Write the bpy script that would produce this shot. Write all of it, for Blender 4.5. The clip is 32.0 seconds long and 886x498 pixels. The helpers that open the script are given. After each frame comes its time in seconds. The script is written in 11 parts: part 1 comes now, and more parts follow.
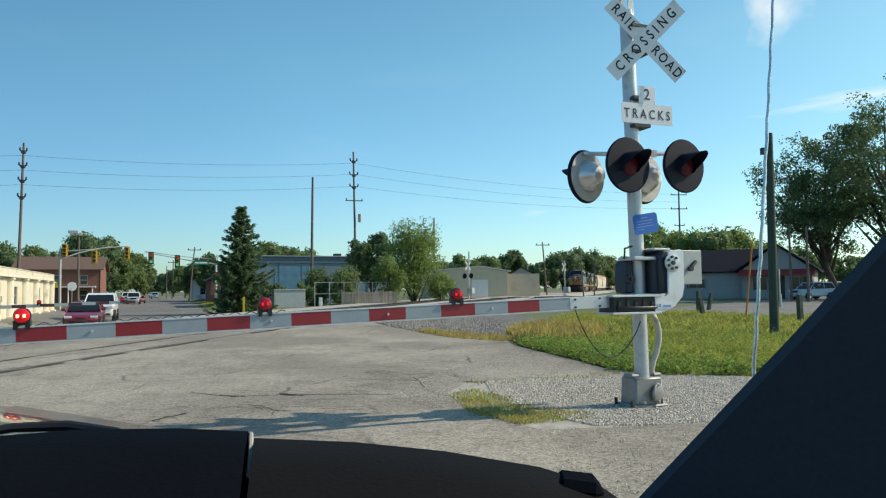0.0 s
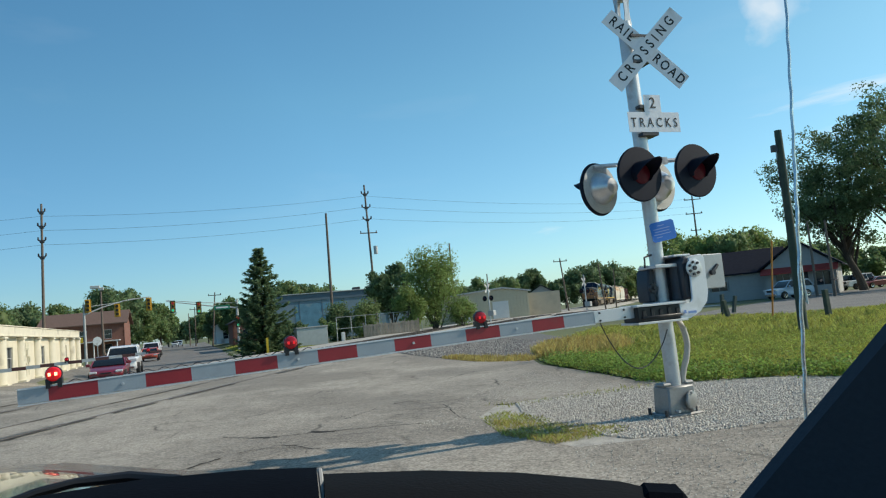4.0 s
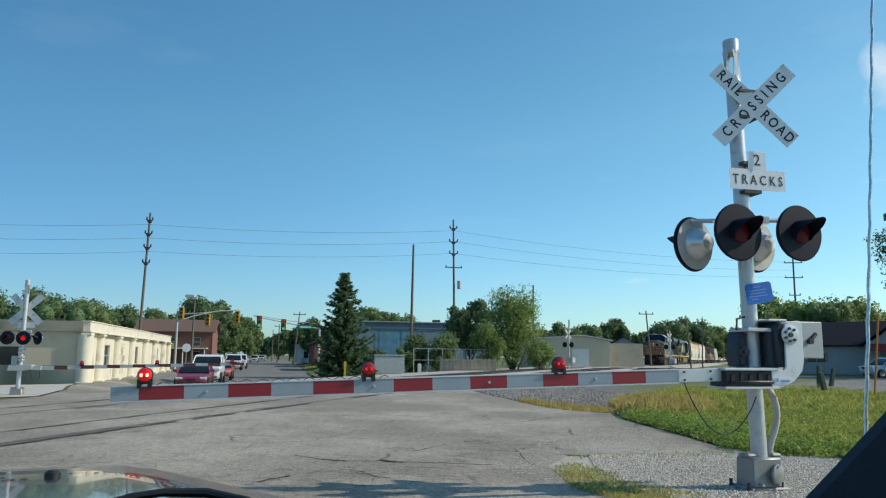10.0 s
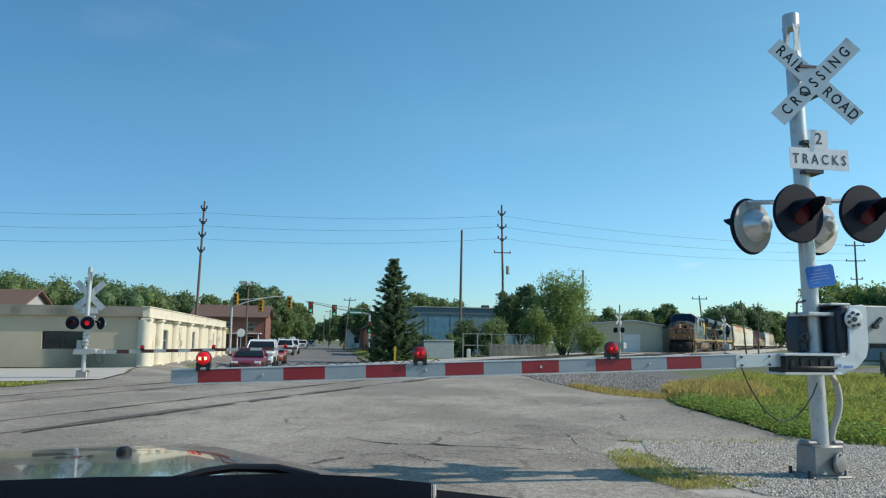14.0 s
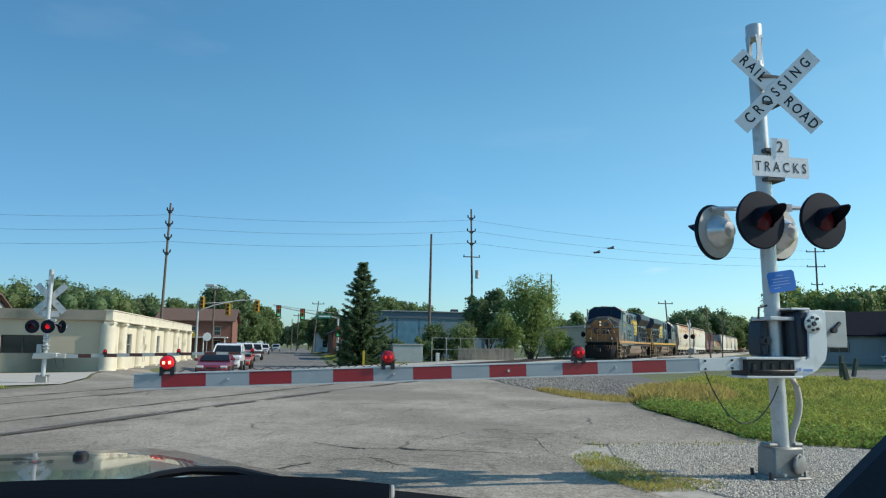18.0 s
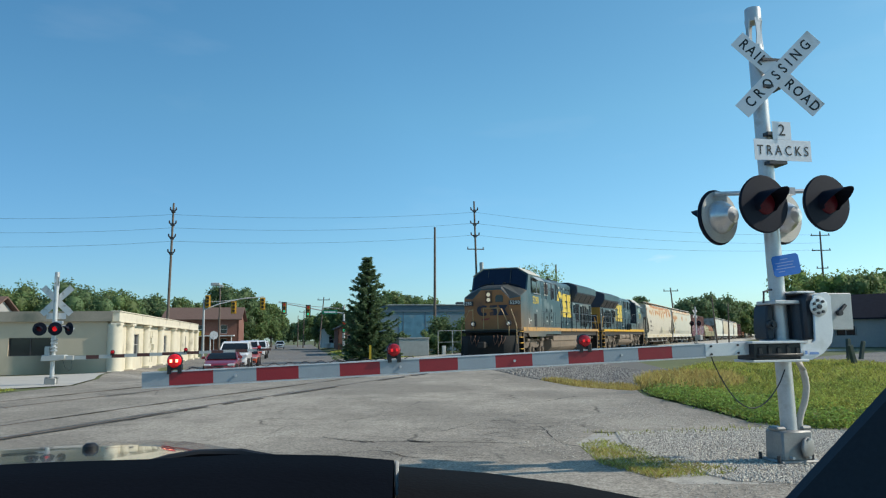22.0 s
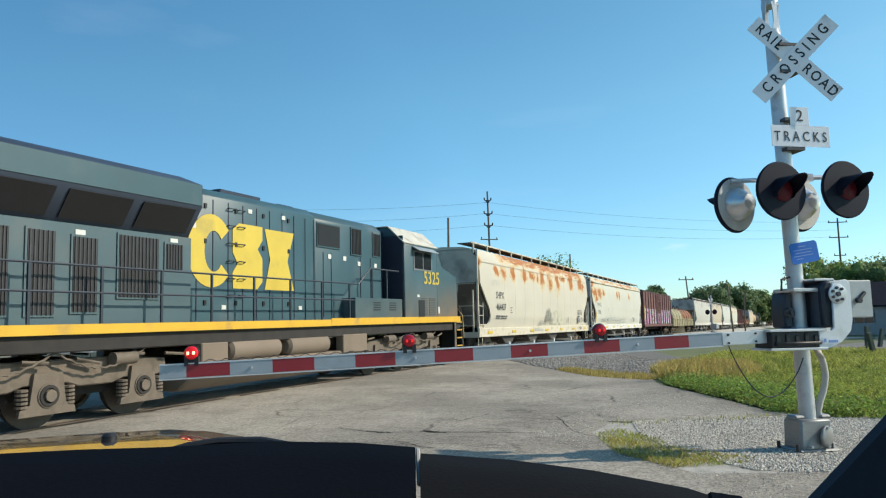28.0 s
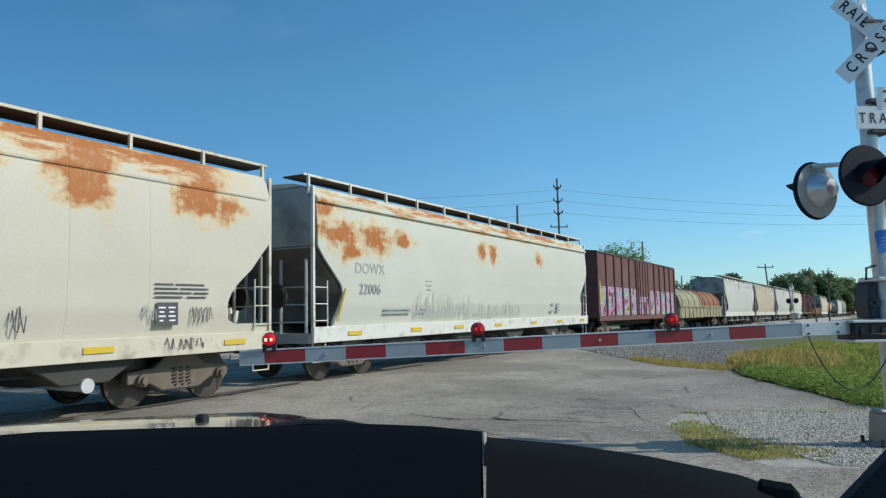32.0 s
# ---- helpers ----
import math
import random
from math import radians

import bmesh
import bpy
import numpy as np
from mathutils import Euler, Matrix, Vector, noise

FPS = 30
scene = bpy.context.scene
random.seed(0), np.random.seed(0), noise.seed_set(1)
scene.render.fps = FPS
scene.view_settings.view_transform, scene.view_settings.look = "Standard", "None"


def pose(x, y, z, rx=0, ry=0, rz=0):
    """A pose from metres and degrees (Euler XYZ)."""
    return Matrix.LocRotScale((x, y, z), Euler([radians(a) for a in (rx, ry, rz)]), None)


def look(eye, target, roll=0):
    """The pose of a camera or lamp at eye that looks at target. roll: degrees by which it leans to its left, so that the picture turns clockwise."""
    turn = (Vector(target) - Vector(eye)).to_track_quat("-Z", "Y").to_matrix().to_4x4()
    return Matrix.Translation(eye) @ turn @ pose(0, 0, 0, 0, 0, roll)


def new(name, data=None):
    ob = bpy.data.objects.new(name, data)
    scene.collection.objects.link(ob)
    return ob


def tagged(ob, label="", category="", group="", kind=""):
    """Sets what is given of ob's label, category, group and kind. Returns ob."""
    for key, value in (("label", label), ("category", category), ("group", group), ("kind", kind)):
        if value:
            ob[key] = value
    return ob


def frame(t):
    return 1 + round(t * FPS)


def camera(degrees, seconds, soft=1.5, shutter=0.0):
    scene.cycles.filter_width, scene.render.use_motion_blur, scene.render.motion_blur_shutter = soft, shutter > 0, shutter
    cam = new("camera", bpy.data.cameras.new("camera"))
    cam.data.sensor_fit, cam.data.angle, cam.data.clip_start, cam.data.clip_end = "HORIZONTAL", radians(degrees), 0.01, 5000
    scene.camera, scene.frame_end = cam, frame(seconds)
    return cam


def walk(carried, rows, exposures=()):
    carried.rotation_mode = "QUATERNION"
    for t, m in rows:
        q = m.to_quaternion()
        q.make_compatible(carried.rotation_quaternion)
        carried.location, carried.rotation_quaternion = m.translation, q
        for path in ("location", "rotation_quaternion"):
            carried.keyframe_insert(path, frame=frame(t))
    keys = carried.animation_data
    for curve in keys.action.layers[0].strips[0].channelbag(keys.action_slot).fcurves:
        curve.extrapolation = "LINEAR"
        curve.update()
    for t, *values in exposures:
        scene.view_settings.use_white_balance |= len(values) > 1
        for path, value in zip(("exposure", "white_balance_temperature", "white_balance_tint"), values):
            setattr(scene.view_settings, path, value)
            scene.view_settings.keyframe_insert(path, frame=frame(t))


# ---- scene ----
cam = camera(63.0, 32.0, soft=1.2)

# fitted path of the hand-held camera: seconds, place, tilt, lean, heading
PATH = [
    (0, (0.106, 0.063, 1.501), (0.113, 2.06, 1.612), -0.6),
    (0.5, (0.102, 0.065, 1.493), (0.126, 2.06, 1.631), -0.8),
    (1, (0.087, 0.044, 1.495), (0.103, 2.039, 1.637), -1.9),
    (1.5, (0.109, 0.02, 1.5), (0.144, 2.014, 1.661), -2.8),
    (2, (0.095, 0.017, 1.493), (0.117, 2.01, 1.662), -3.0),
    (2.5, (0.078, 0.058, 1.498), (0.046, 2.051, 1.668), -2.9),
    (4.5, (0.088, 0.026, 1.5), (0.059, 2.016, 1.7), -5.6),
    (5, (0.11, -0.004, 1.532), (0.099, 1.969, 1.861), -5.0),
    (5.5, (0.068, 0.009, 1.501), (0.004, 1.98, 1.834), -4.4),
    (6, (0.057, 0.051, 1.498), (-0.117, 2.021, 1.8), -3.6),
    (6.5, (0.061, 0.063, 1.494), (-0.161, 2.033, 1.754), -3.4),
    (7, (0.058, 0.039, 1.491), (-0.211, 2.007, 1.723), -3.4),
    (7.5, (0.059, 0.049, 1.491), (-0.353, 2.002, 1.63), -3.2),
    (8, (0.05, 0.048, 1.486), (-0.36, 2.0, 1.636), -2.1),
    (8.5, (0.056, 0.022, 1.488), (-0.349, 1.971, 1.679), -2.5),
    (9, (0.062, 0.058, 1.479), (-0.331, 2.012, 1.649), -3.2),
    (9.5, (0.072, 0.041, 1.493), (-0.255, 2.005, 1.679), -2.2),
    (10, (0.074, 0.028, 1.502), (-0.189, 1.988, 1.797), 0.6),
    (10.5, (0.062, 0.033, 1.516), (-0.17, 1.993, 1.842), 1.5),
    (11, (0.063, 0.035, 1.508), (-0.141, 2.0, 1.82), 0.8),
    (11.5, (0.057, 0.07, 1.49), (-0.199, 2.04, 1.722), 0.3),
    (12, (0.049, 0.068, 1.487), (-0.281, 2.03, 1.699), 0.3),
    (12.5, (0.046, 0.046, 1.493), (-0.313, 2.001, 1.717), 0.4),
    (13, (0.041, 0.037, 1.495), (-0.34, 1.987, 1.728), 0.5),
    (13.5, (0.05, 0.032, 1.488), (-0.333, 1.98, 1.728), 0.8),
    (14, (0.05, 0.037, 1.492), (-0.345, 1.981, 1.746), 0.7),
    (14.5, (0.058, 0.036, 1.489), (-0.324, 1.983, 1.744), 0.6),
    (16.5, (0.053, 0.028, 1.489), (-0.314, 1.981, 1.722), 0.4),
    (17, (0.062, 0.028, 1.489), (-0.29, 1.983, 1.726), 0.2),
    (17.5, (0.069, 0.035, 1.485), (-0.26, 1.992, 1.74), 0.2),
    (18, (0.061, 0.036, 1.491), (-0.251, 1.993, 1.757), 0.7),
    (18.5, (0.061, 0.033, 1.488), (-0.247, 1.988, 1.775), 1.3),
    (19, (0.056, 0.021, 1.492), (-0.268, 1.972, 1.791), 1.4),
    (19.5, (0.051, 0.027, 1.488), (-0.292, 1.975, 1.782), 1.2),
    (20, (0.054, 0.031, 1.485), (-0.299, 1.978, 1.775), 0.8),
    (20.5, (0.05, 0.026, 1.483), (-0.305, 1.973, 1.771), 0.5),
    (21, (0.06, 0.021, 1.483), (-0.292, 1.968, 1.771), 0.3),
    (21.5, (0.058, 0.034, 1.483), (-0.294, 1.982, 1.768), -0.0),
    (22, (0.068, 0.032, 1.479), (-0.255, 1.99, 1.726), -0.7),
    (22.5, (0.077, 0.04, 1.484), (-0.226, 2.003, 1.716), -1.0),
    (23, (0.067, 0.057, 1.483), (-0.241, 2.02, 1.717), -0.8),
    (23.5, (0.068, 0.052, 1.474), (-0.239, 2.015, 1.699), -0.4),
    (24, (0.067, 0.047, 1.478), (-0.245, 2.01, 1.706), -0.2),
    (24.5, (0.07, 0.054, 1.48), (-0.237, 2.018, 1.696), -0.7),
    (25, (0.064, 0.058, 1.488), (-0.245, 2.023, 1.7), -1.3),
    (25.5, (0.07, 0.051, 1.479), (-0.222, 2.019, 1.68), -1.4),
    (27.5, (0.065, 0.052, 1.484), (-0.256, 2.016, 1.681), -2.0),
    (28, (0.058, 0.049, 1.479), (-0.303, 2.004, 1.701), -1.1),
    (28.5, (0.059, 0.041, 1.478), (-0.321, 1.99, 1.718), -0.7),
    (29, (0.056, 0.032, 1.482), (-0.337, 1.979, 1.719), -0.5),
    (29.5, (0.054, 0.023, 1.475), (-0.393, 1.96, 1.7), -0.6),
    (30, (0.051, 0.018, 1.472), (-0.394, 1.956, 1.688), -0.7),
    (30.5, (0.061, 0.016, 1.469), (-0.407, 1.95, 1.677), -0.9),
    (31, (0.058, 0.018, 1.481), (-0.437, 1.944, 1.69), -1.0),
    (31.5, (0.064, 0.018, 1.48), (-0.45, 1.94, 1.682), -0.4),
    (32, (0.077, -0.017, 1.487), (-0.471, 1.897, 1.679), -0.8),
]
walk(cam, [(t, look(eye, target, roll)) for t, eye, target, roll in PATH], [(0, 0.15, 7350, 10), (2.5, 0.06, 7250, 10), (6, -0.05, 6750, 10), (7.5, -0.06, 6750, 10), (9, 0.03, 6750, 10), (11, -0.06, 6700, 10), (13, 0.03, 6700, 10), (24, 0.06, 6750, 10), (25, 0.17, 6900, 10), (28, 0.19, 6900, 10), (30, 0.12, 6750, 10), (32, -0.23, 6250, 10)])

from mathutils.geometry import tessellate_polygon

# ---- daylight: clear morning sky, sun to the side of the crossing ----
SUN_AZ, SUN_EL = radians(10.5), radians(35)
world = bpy.data.worlds.new("sky")
scene.world = world
world.use_nodes = True
wn, wl = world.node_tree.nodes, world.node_tree.links
wn.clear()
w_out = wn.new("ShaderNodeOutputWorld")
w_bg = wn.new("ShaderNodeBackground")
w_sky = wn.new("ShaderNodeTexSky")
w_sky.sky_type = "NISHITA"
w_sky.sun_disc = False
w_sky.sun_elevation, w_sky.sun_rotation = SUN_EL, math.pi / 2 - SUN_AZ
w_sky.altitude, w_sky.air_density, w_sky.dust_density, w_sky.ozone_density = 200, 1.0, 0.6, 3.4
w_bg.inputs["Strength"].default_value = 0.143
w_co = wn.new("ShaderNodeTexCoord")
# thin high clouds: stretched noise, kept to a low band of the sky
w_map = wn.new("ShaderNodeMapping")
w_map.inputs["Scale"].default_value = (2.2, 2.2, 9.0)
w_map.inputs["Location"].default_value = (0.35, 0.1, 0.62)
w_noise = wn.new("ShaderNodeTexNoise")
w_noise.inputs["Scale"].default_value, w_noise.inputs["Detail"].default_value = 2.1, 7
w_ramp = wn.new("ShaderNodeValToRGB")
w_ramp.color_ramp.elements[0].position, w_ramp.color_ramp.elements[1].position = 0.60, 0.84
w_mix = wn.new("ShaderNodeMix")
w_mix.data_type = "RGBA"
w_mix.inputs[7].default_value = (6.5, 7.0, 7.6, 1)
wl.new(w_co.outputs["Generated"], w_map.inputs["Vector"])
wl.new(w_map.outputs[0], w_noise.inputs["Vector"])
wl.new(w_noise.outputs[0], w_ramp.inputs[0])
w_gain = wn.new("ShaderNodeMath")
w_gain.operation = "MULTIPLY"
w_gain.inputs[1].default_value = 0.05
wl.new(w_ramp.outputs[0], w_gain.inputs[0])
wl.new(w_gain.outputs[0], w_mix.inputs[0])
w_hsv = wn.new("ShaderNodeHueSaturation")
w_hsv.inputs["Saturation"].default_value = 1.2
wl.new(w_sky.outputs[0], w_hsv.inputs["Color"])
w_tint = wn.new("ShaderNodeMix")
w_tint.data_type, w_tint.blend_type = "RGBA", "MULTIPLY"
w_tint.inputs[0].default_value = 1.0
w_tint.inputs[7].default_value = (0.92, 1.12, 0.985, 1)
wl.new(w_hsv.outputs[0], w_tint.inputs[6])
# the pale haze band over the horizon
w_sep = wn.new("ShaderNodeSeparateXYZ")
wl.new(w_co.outputs["Generated"], w_sep.inputs[0])
w_low = wn.new("ShaderNodeMapRange")
w_low.inputs[1].default_value, w_low.inputs[2].default_value, w_low.inputs[3].default_value, w_low.inputs[4].default_value = 0.0, 0.30, 1.0, 0.0
wl.new(w_sep.outputs["Z"], w_low.inputs[0])
w_haze = wn.new("ShaderNodeMix")
w_haze.data_type, w_haze.blend_type = "RGBA", "MULTIPLY"
w_haze.inputs[7].default_value = (0.66, 0.75, 1.02, 1)
wl.new(w_low.outputs[0], w_haze.inputs[0])
wl.new(w_tint.outputs[2], w_haze.inputs[6])
# the sky is paler towards the sun and deeper away from it
w_dot = wn.new("ShaderNodeVectorMath")
w_dot.operation = "DOT_PRODUCT"
w_dot.inputs[1].default_value = (math.cos(SUN_AZ) * math.cos(SUN_EL), math.sin(SUN_AZ) * math.cos(SUN_EL), math.sin(SUN_EL))
wl.new(w_co.outputs["Generated"], w_dot.inputs[0])
w_pale = None
for lo, hi, c0, c1 in ((-0.5, 0.15, (0.70, 0.75, 0.83, 1), (1.25, 1.24, 1.21, 1)), (0.15, 0.65, None, (1.35, 1.25, 1.13, 1))):
    w_side = wn.new("ShaderNodeMapRange")
    w_side.inputs[1].default_value, w_side.inputs[2].default_value = lo, hi
    wl.new(w_dot.outputs["Value"], w_side.inputs[0])
    w_step = wn.new("ShaderNodeMix")
    w_step.data_type = "RGBA"
    w_step.inputs[7].default_value = c1
    if c0:
        w_step.inputs[6].default_value = c0
    else:
        wl.new(w_pale.outputs[2], w_step.inputs[6])
    wl.new(w_side.outputs[0], w_step.inputs[0])
    w_pale = w_step
w_aur = wn.new("ShaderNodeMix")
w_aur.data_type, w_aur.blend_type = "RGBA", "MULTIPLY"
w_aur.inputs[0].default_value = 1.0
wl.new(w_haze.outputs[2], w_aur.inputs[6])
wl.new(w_pale.outputs[2], w_aur.inputs[7])
wl.new(w_aur.outputs[2], w_mix.inputs[6])
# a single small puff of cumulus, high over the mast
w_sub = wn.new("ShaderNodeVectorMath")
w_sub.operation = "DISTANCE"
w_sub.inputs[1].default_value = (0.404, 0.851, 0.333)
w_warp = wn.new("ShaderNodeTexNoise")
w_warp.inputs["Scale"].default_value, w_warp.inputs["Detail"].default_value = 16, 6
w_add = wn.new("ShaderNodeMath")
w_add.operation = "MULTIPLY_ADD"
w_add.inputs[1].default_value = 0.10
wl.new(w_co.outputs["Generated"], w_sub.inputs[0])
wl.new(w_co.outputs["Generated"], w_warp.inputs["Vector"])
wl.new(w_warp.outputs[0], w_add.inputs[0])
wl.new(w_sub.outputs["Value"], w_add.inputs[2])
w_puff = wn.new("ShaderNodeMapRange")
w_puff.inputs[1].default_value, w_puff.inputs[2].default_value = 0.088, 0.056
w_puff.inputs[3].default_value, w_puff.inputs[4].default_value = 0.0, 0.5
wl.new(w_add.outputs[0], w_puff.inputs[0])
w_mix2 = wn.new("ShaderNodeMix")
w_mix2.data_type = "RGBA"
w_mix2.inputs[7].default_value = (7.2, 7.3, 7.5, 1)
wl.new(w_puff.outputs[0], w_mix2.inputs[0])
wl.new(w_mix.outputs[2], w_mix2.inputs[6])
# a drawn-out wisp lower down beside it, and a faint one over the line
w_last = w_mix2.outputs[2]
for mid, wide, most in (((0.50, 0.838, 0.221), (0.12, 0.012), 0.42), ((0.475, 0.862, 0.176), (0.06, 0.010), 0.14), ((0.13, 0.986, 0.103), (0.022, 0.006), 0.16)):
    way = Vector(mid).normalized()
    side = Vector((way.y, -way.x, 0)).normalized()
    high = side.cross(way) + side * -0.03
    w_axis = []
    for axis, reach in ((side, wide[0]), (high, wide[1])):
        w_d = wn.new("ShaderNodeVectorMath")
        w_d.operation, w_d.inputs[1].default_value = "DOT_PRODUCT", axis
        wl.new(w_co.outputs["Generated"], w_d.inputs[0])
        w_s = wn.new("ShaderNodeMath")
        w_s.operation, w_s.inputs[1].default_value = "SUBTRACT", axis.dot(way)
        wl.new(w_d.outputs["Value"], w_s.inputs[0])
        w_q = wn.new("ShaderNodeMath")
        w_q.operation, w_q.inputs[1].default_value = "DIVIDE", reach
        wl.new(w_s.outputs[0], w_q.inputs[0])
        w_axis.append(w_q.outputs[0])
    w_xy = wn.new("ShaderNodeCombineXYZ")
    wl.new(w_axis[0], w_xy.inputs[0])
    wl.new(w_axis[1], w_xy.inputs[1])
    w_len = wn.new("ShaderNodeVectorMath")
    w_len.operation = "LENGTH"
    wl.new(w_xy.outputs[0], w_len.inputs[0])
    w_str = wn.new("ShaderNodeTexNoise")
    w_str.inputs["Scale"].default_value, w_str.inputs["Detail"].default_value, w_str.inputs["Roughness"].default_value = 1.3, 6, 0.6
    wl.new(w_xy.outputs[0], w_str.inputs["Vector"])
    w_rag = wn.new("ShaderNodeMath")
    w_rag.operation, w_rag.inputs[1].default_value = "MULTIPLY_ADD", 2.2
    wl.new(w_str.outputs[0], w_rag.inputs[0])
    wl.new(w_len.outputs["Value"], w_rag.inputs[2])
    w_fade = wn.new("ShaderNodeMapRange")
    for i, q in enumerate((2.05, 1.0, 0.0, most)):
        w_fade.inputs[i + 1].default_value = q
    wl.new(w_rag.outputs[0], w_fade.inputs[0])
    w_over = wn.new("ShaderNodeMix")
    w_over.data_type = "RGBA"
    w_over.inputs[7].default_value = (7.2, 7.3, 7.5, 1)
    wl.new(w_fade.outputs[0], w_over.inputs[0])
    wl.new(w_last, w_over.inputs[6])
    w_last = w_over.outputs[2]
wl.new(w_last, w_bg.inputs["Color"])
wl.new(w_bg.outputs[0], w_out.inputs["Surface"])

sun = new("sun", bpy.data.lights.new("sun", "SUN"))
sun.data.energy, sun.data.angle, sun.data.color = 3.9, radians(0.6), (1.0, 0.93, 0.82)
SUN_DIR = Vector((math.cos(SUN_AZ) * math.cos(SUN_EL), math.sin(SUN_AZ) * math.cos(SUN_EL), math.sin(SUN_EL)))
sun.matrix_world = look(SUN_DIR * 60, (0, 0, 0))


# ---- materials ----
def mat(name, color, rough=0.7, metal=0.0, var=0.25, scale=4.0, fine=60.0, bump=0.15, dirt=None, dirt_amt=0.0, spec=0.5, per=0.0, glow=0.0):
    """Painted or natural surface with variation at two scales, in the object's own space (metres)."""
    m = bpy.data.materials.new(name)
    m.use_nodes = True
    n, l = m.node_tree.nodes, m.node_tree.links
    b = n["Principled BSDF"]
    b.inputs["Roughness"].default_value, b.inputs["Metallic"].default_value = rough, metal
    b.inputs["Specular IOR Level"].default_value = spec
    co = n.new("ShaderNodeTexCoord")
    big = n.new("ShaderNodeTexNoise")
    big.inputs["Scale"].default_value, big.inputs["Detail"].default_value = scale, 5
    small = n.new("ShaderNodeTexNoise")
    small.inputs["Scale"].default_value, small.inputs["Detail"].default_value = fine, 3
    for x in (big, small):
        l.new(co.outputs["Object"], x.inputs["Vector"])
    mx = n.new("ShaderNodeMix")
    mx.data_type = "RGBA"
    lo = tuple(c * (1 - var) for c in color)
    hi = tuple(min(1, c * (1 + var)) for c in color)
    mx.inputs[6].default_value, mx.inputs[7].default_value = (*lo, 1), (*hi, 1)
    av = n.new("ShaderNodeMath")
    av.operation = "MULTIPLY_ADD"
    av.inputs[1].default_value = 0.5
    half = n.new("ShaderNodeMath")
    half.operation = "MULTIPLY"
    half.inputs[1].default_value = 0.5
    l.new(small.outputs[0], half.inputs[0])
    l.new(big.outputs[0], av.inputs[0])
    l.new(half.outputs[0], av.inputs[2])
    sh = n.new("ShaderNodeMapRange")
    sh.inputs[1].default_value, sh.inputs[2].default_value = 0.3, 0.7
    l.new(av.outputs[0], sh.inputs[0])
    l.new(sh.outputs[0], mx.inputs[0])
    top = mx.outputs[2]
    if dirt:
        dn = n.new("ShaderNodeTexNoise")
        dn.inputs["Scale"].default_value, dn.inputs["Detail"].default_value = scale * 0.6, 8
        l.new(co.outputs["Object"], dn.inputs["Vector"])
        dr = n.new("ShaderNodeMapRange")
        dr.inputs[1].default_value, dr.inputs[2].default_value = 0.62 - dirt_amt * 0.3, 0.8 - dirt_amt * 0.3
        l.new(dn.outputs[0], dr.inputs[0])
        dm = n.new("ShaderNodeMix")
        dm.data_type = "RGBA"
        dm.inputs[7].default_value = (*dirt, 1)
        l.new(dr.outputs[0], dm.inputs[0])
        l.new(top, dm.inputs[6])
        top = dm.outputs[2]
    if per:
        oi = n.new("ShaderNodeObjectInfo")
        hs = n.new("ShaderNodeHueSaturation")
        pr = n.new("ShaderNodeMapRange")
        pr.inputs[3].default_value, pr.inputs[4].default_value = 1 - per, 1 + per
        l.new(oi.outputs["Random"], pr.inputs[0])
        l.new(pr.outputs[0], hs.inputs["Value"])
        l.new(top, hs.inputs["Color"])
        top = hs.outputs[0]
    l.new(top, b.inputs["Base Color"])
    if bump:
        bp = n.new("ShaderNodeBump")
        bp.inputs["Strength"].default_value, bp.inputs["Distance"].default_value = bump, 0.01
        l.new(av.outputs[0], bp.inputs["Height"])
        l.new(bp.outputs[0], b.inputs["Normal"])
    if glow:
        b.inputs["Emission Color"].default_value = (*color, 1)
        b.inputs["Emission Strength"].default_value = glow
    return m


def leaf_mat(name, color, per=0.35):
    """Foliage: tone varies leaf by leaf, some light passes through."""
    m = bpy.data.materials.new(name)
    m.use_nodes = True
    n, l = m.node_tree.nodes, m.node_tree.links
    b = n["Principled BSDF"]
    b.inputs["Roughness"].default_value = 0.6
    b.inputs["Specular IOR Level"].default_value = 0.25
    g = n.new("ShaderNodeNewGeometry")
    hs = n.new("ShaderNodeHueSaturation")
    hs.inputs["Color"].default_value = (*color, 1)
    pr = n.new("ShaderNodeMapRange")
    pr.inputs[3].default_value, pr.inputs[4].default_value = 1 - per, 1 + per
    l.new(g.outputs["Random Per Island"], pr.inputs[0])
    l.new(pr.outputs[0], hs.inputs["Value"])
    ph = n.new("ShaderNodeMapRange")
    ph.inputs[3].default_value, ph.inputs[4].default_value = 0.485, 0.515
    l.new(g.outputs["Random Per Island"], ph.inputs[0])
    l.new(ph.outputs[0], hs.inputs["Hue"])
    l.new(hs.outputs[0], b.inputs["Base Color"])
    tr = n.new("ShaderNodeBsdfTranslucent")
    l.new(hs.outputs[0], tr.inputs["Color"])
    ms = n.new("ShaderNodeMixShader")
    ms.inputs[0].default_value = 0.46
    l.new(b.outputs[0], ms.inputs[1])
    l.new(tr.outputs[0], ms.inputs[2])
    l.new(ms.outputs[0], n["Material Output"].inputs["Surface"])
    return m


def glass_mat(name, color=(0.02, 0.025, 0.03), rough=0.06):
    m = mat(name, color, rough, var=0.1, bump=0.0, spec=0.6)
    return m


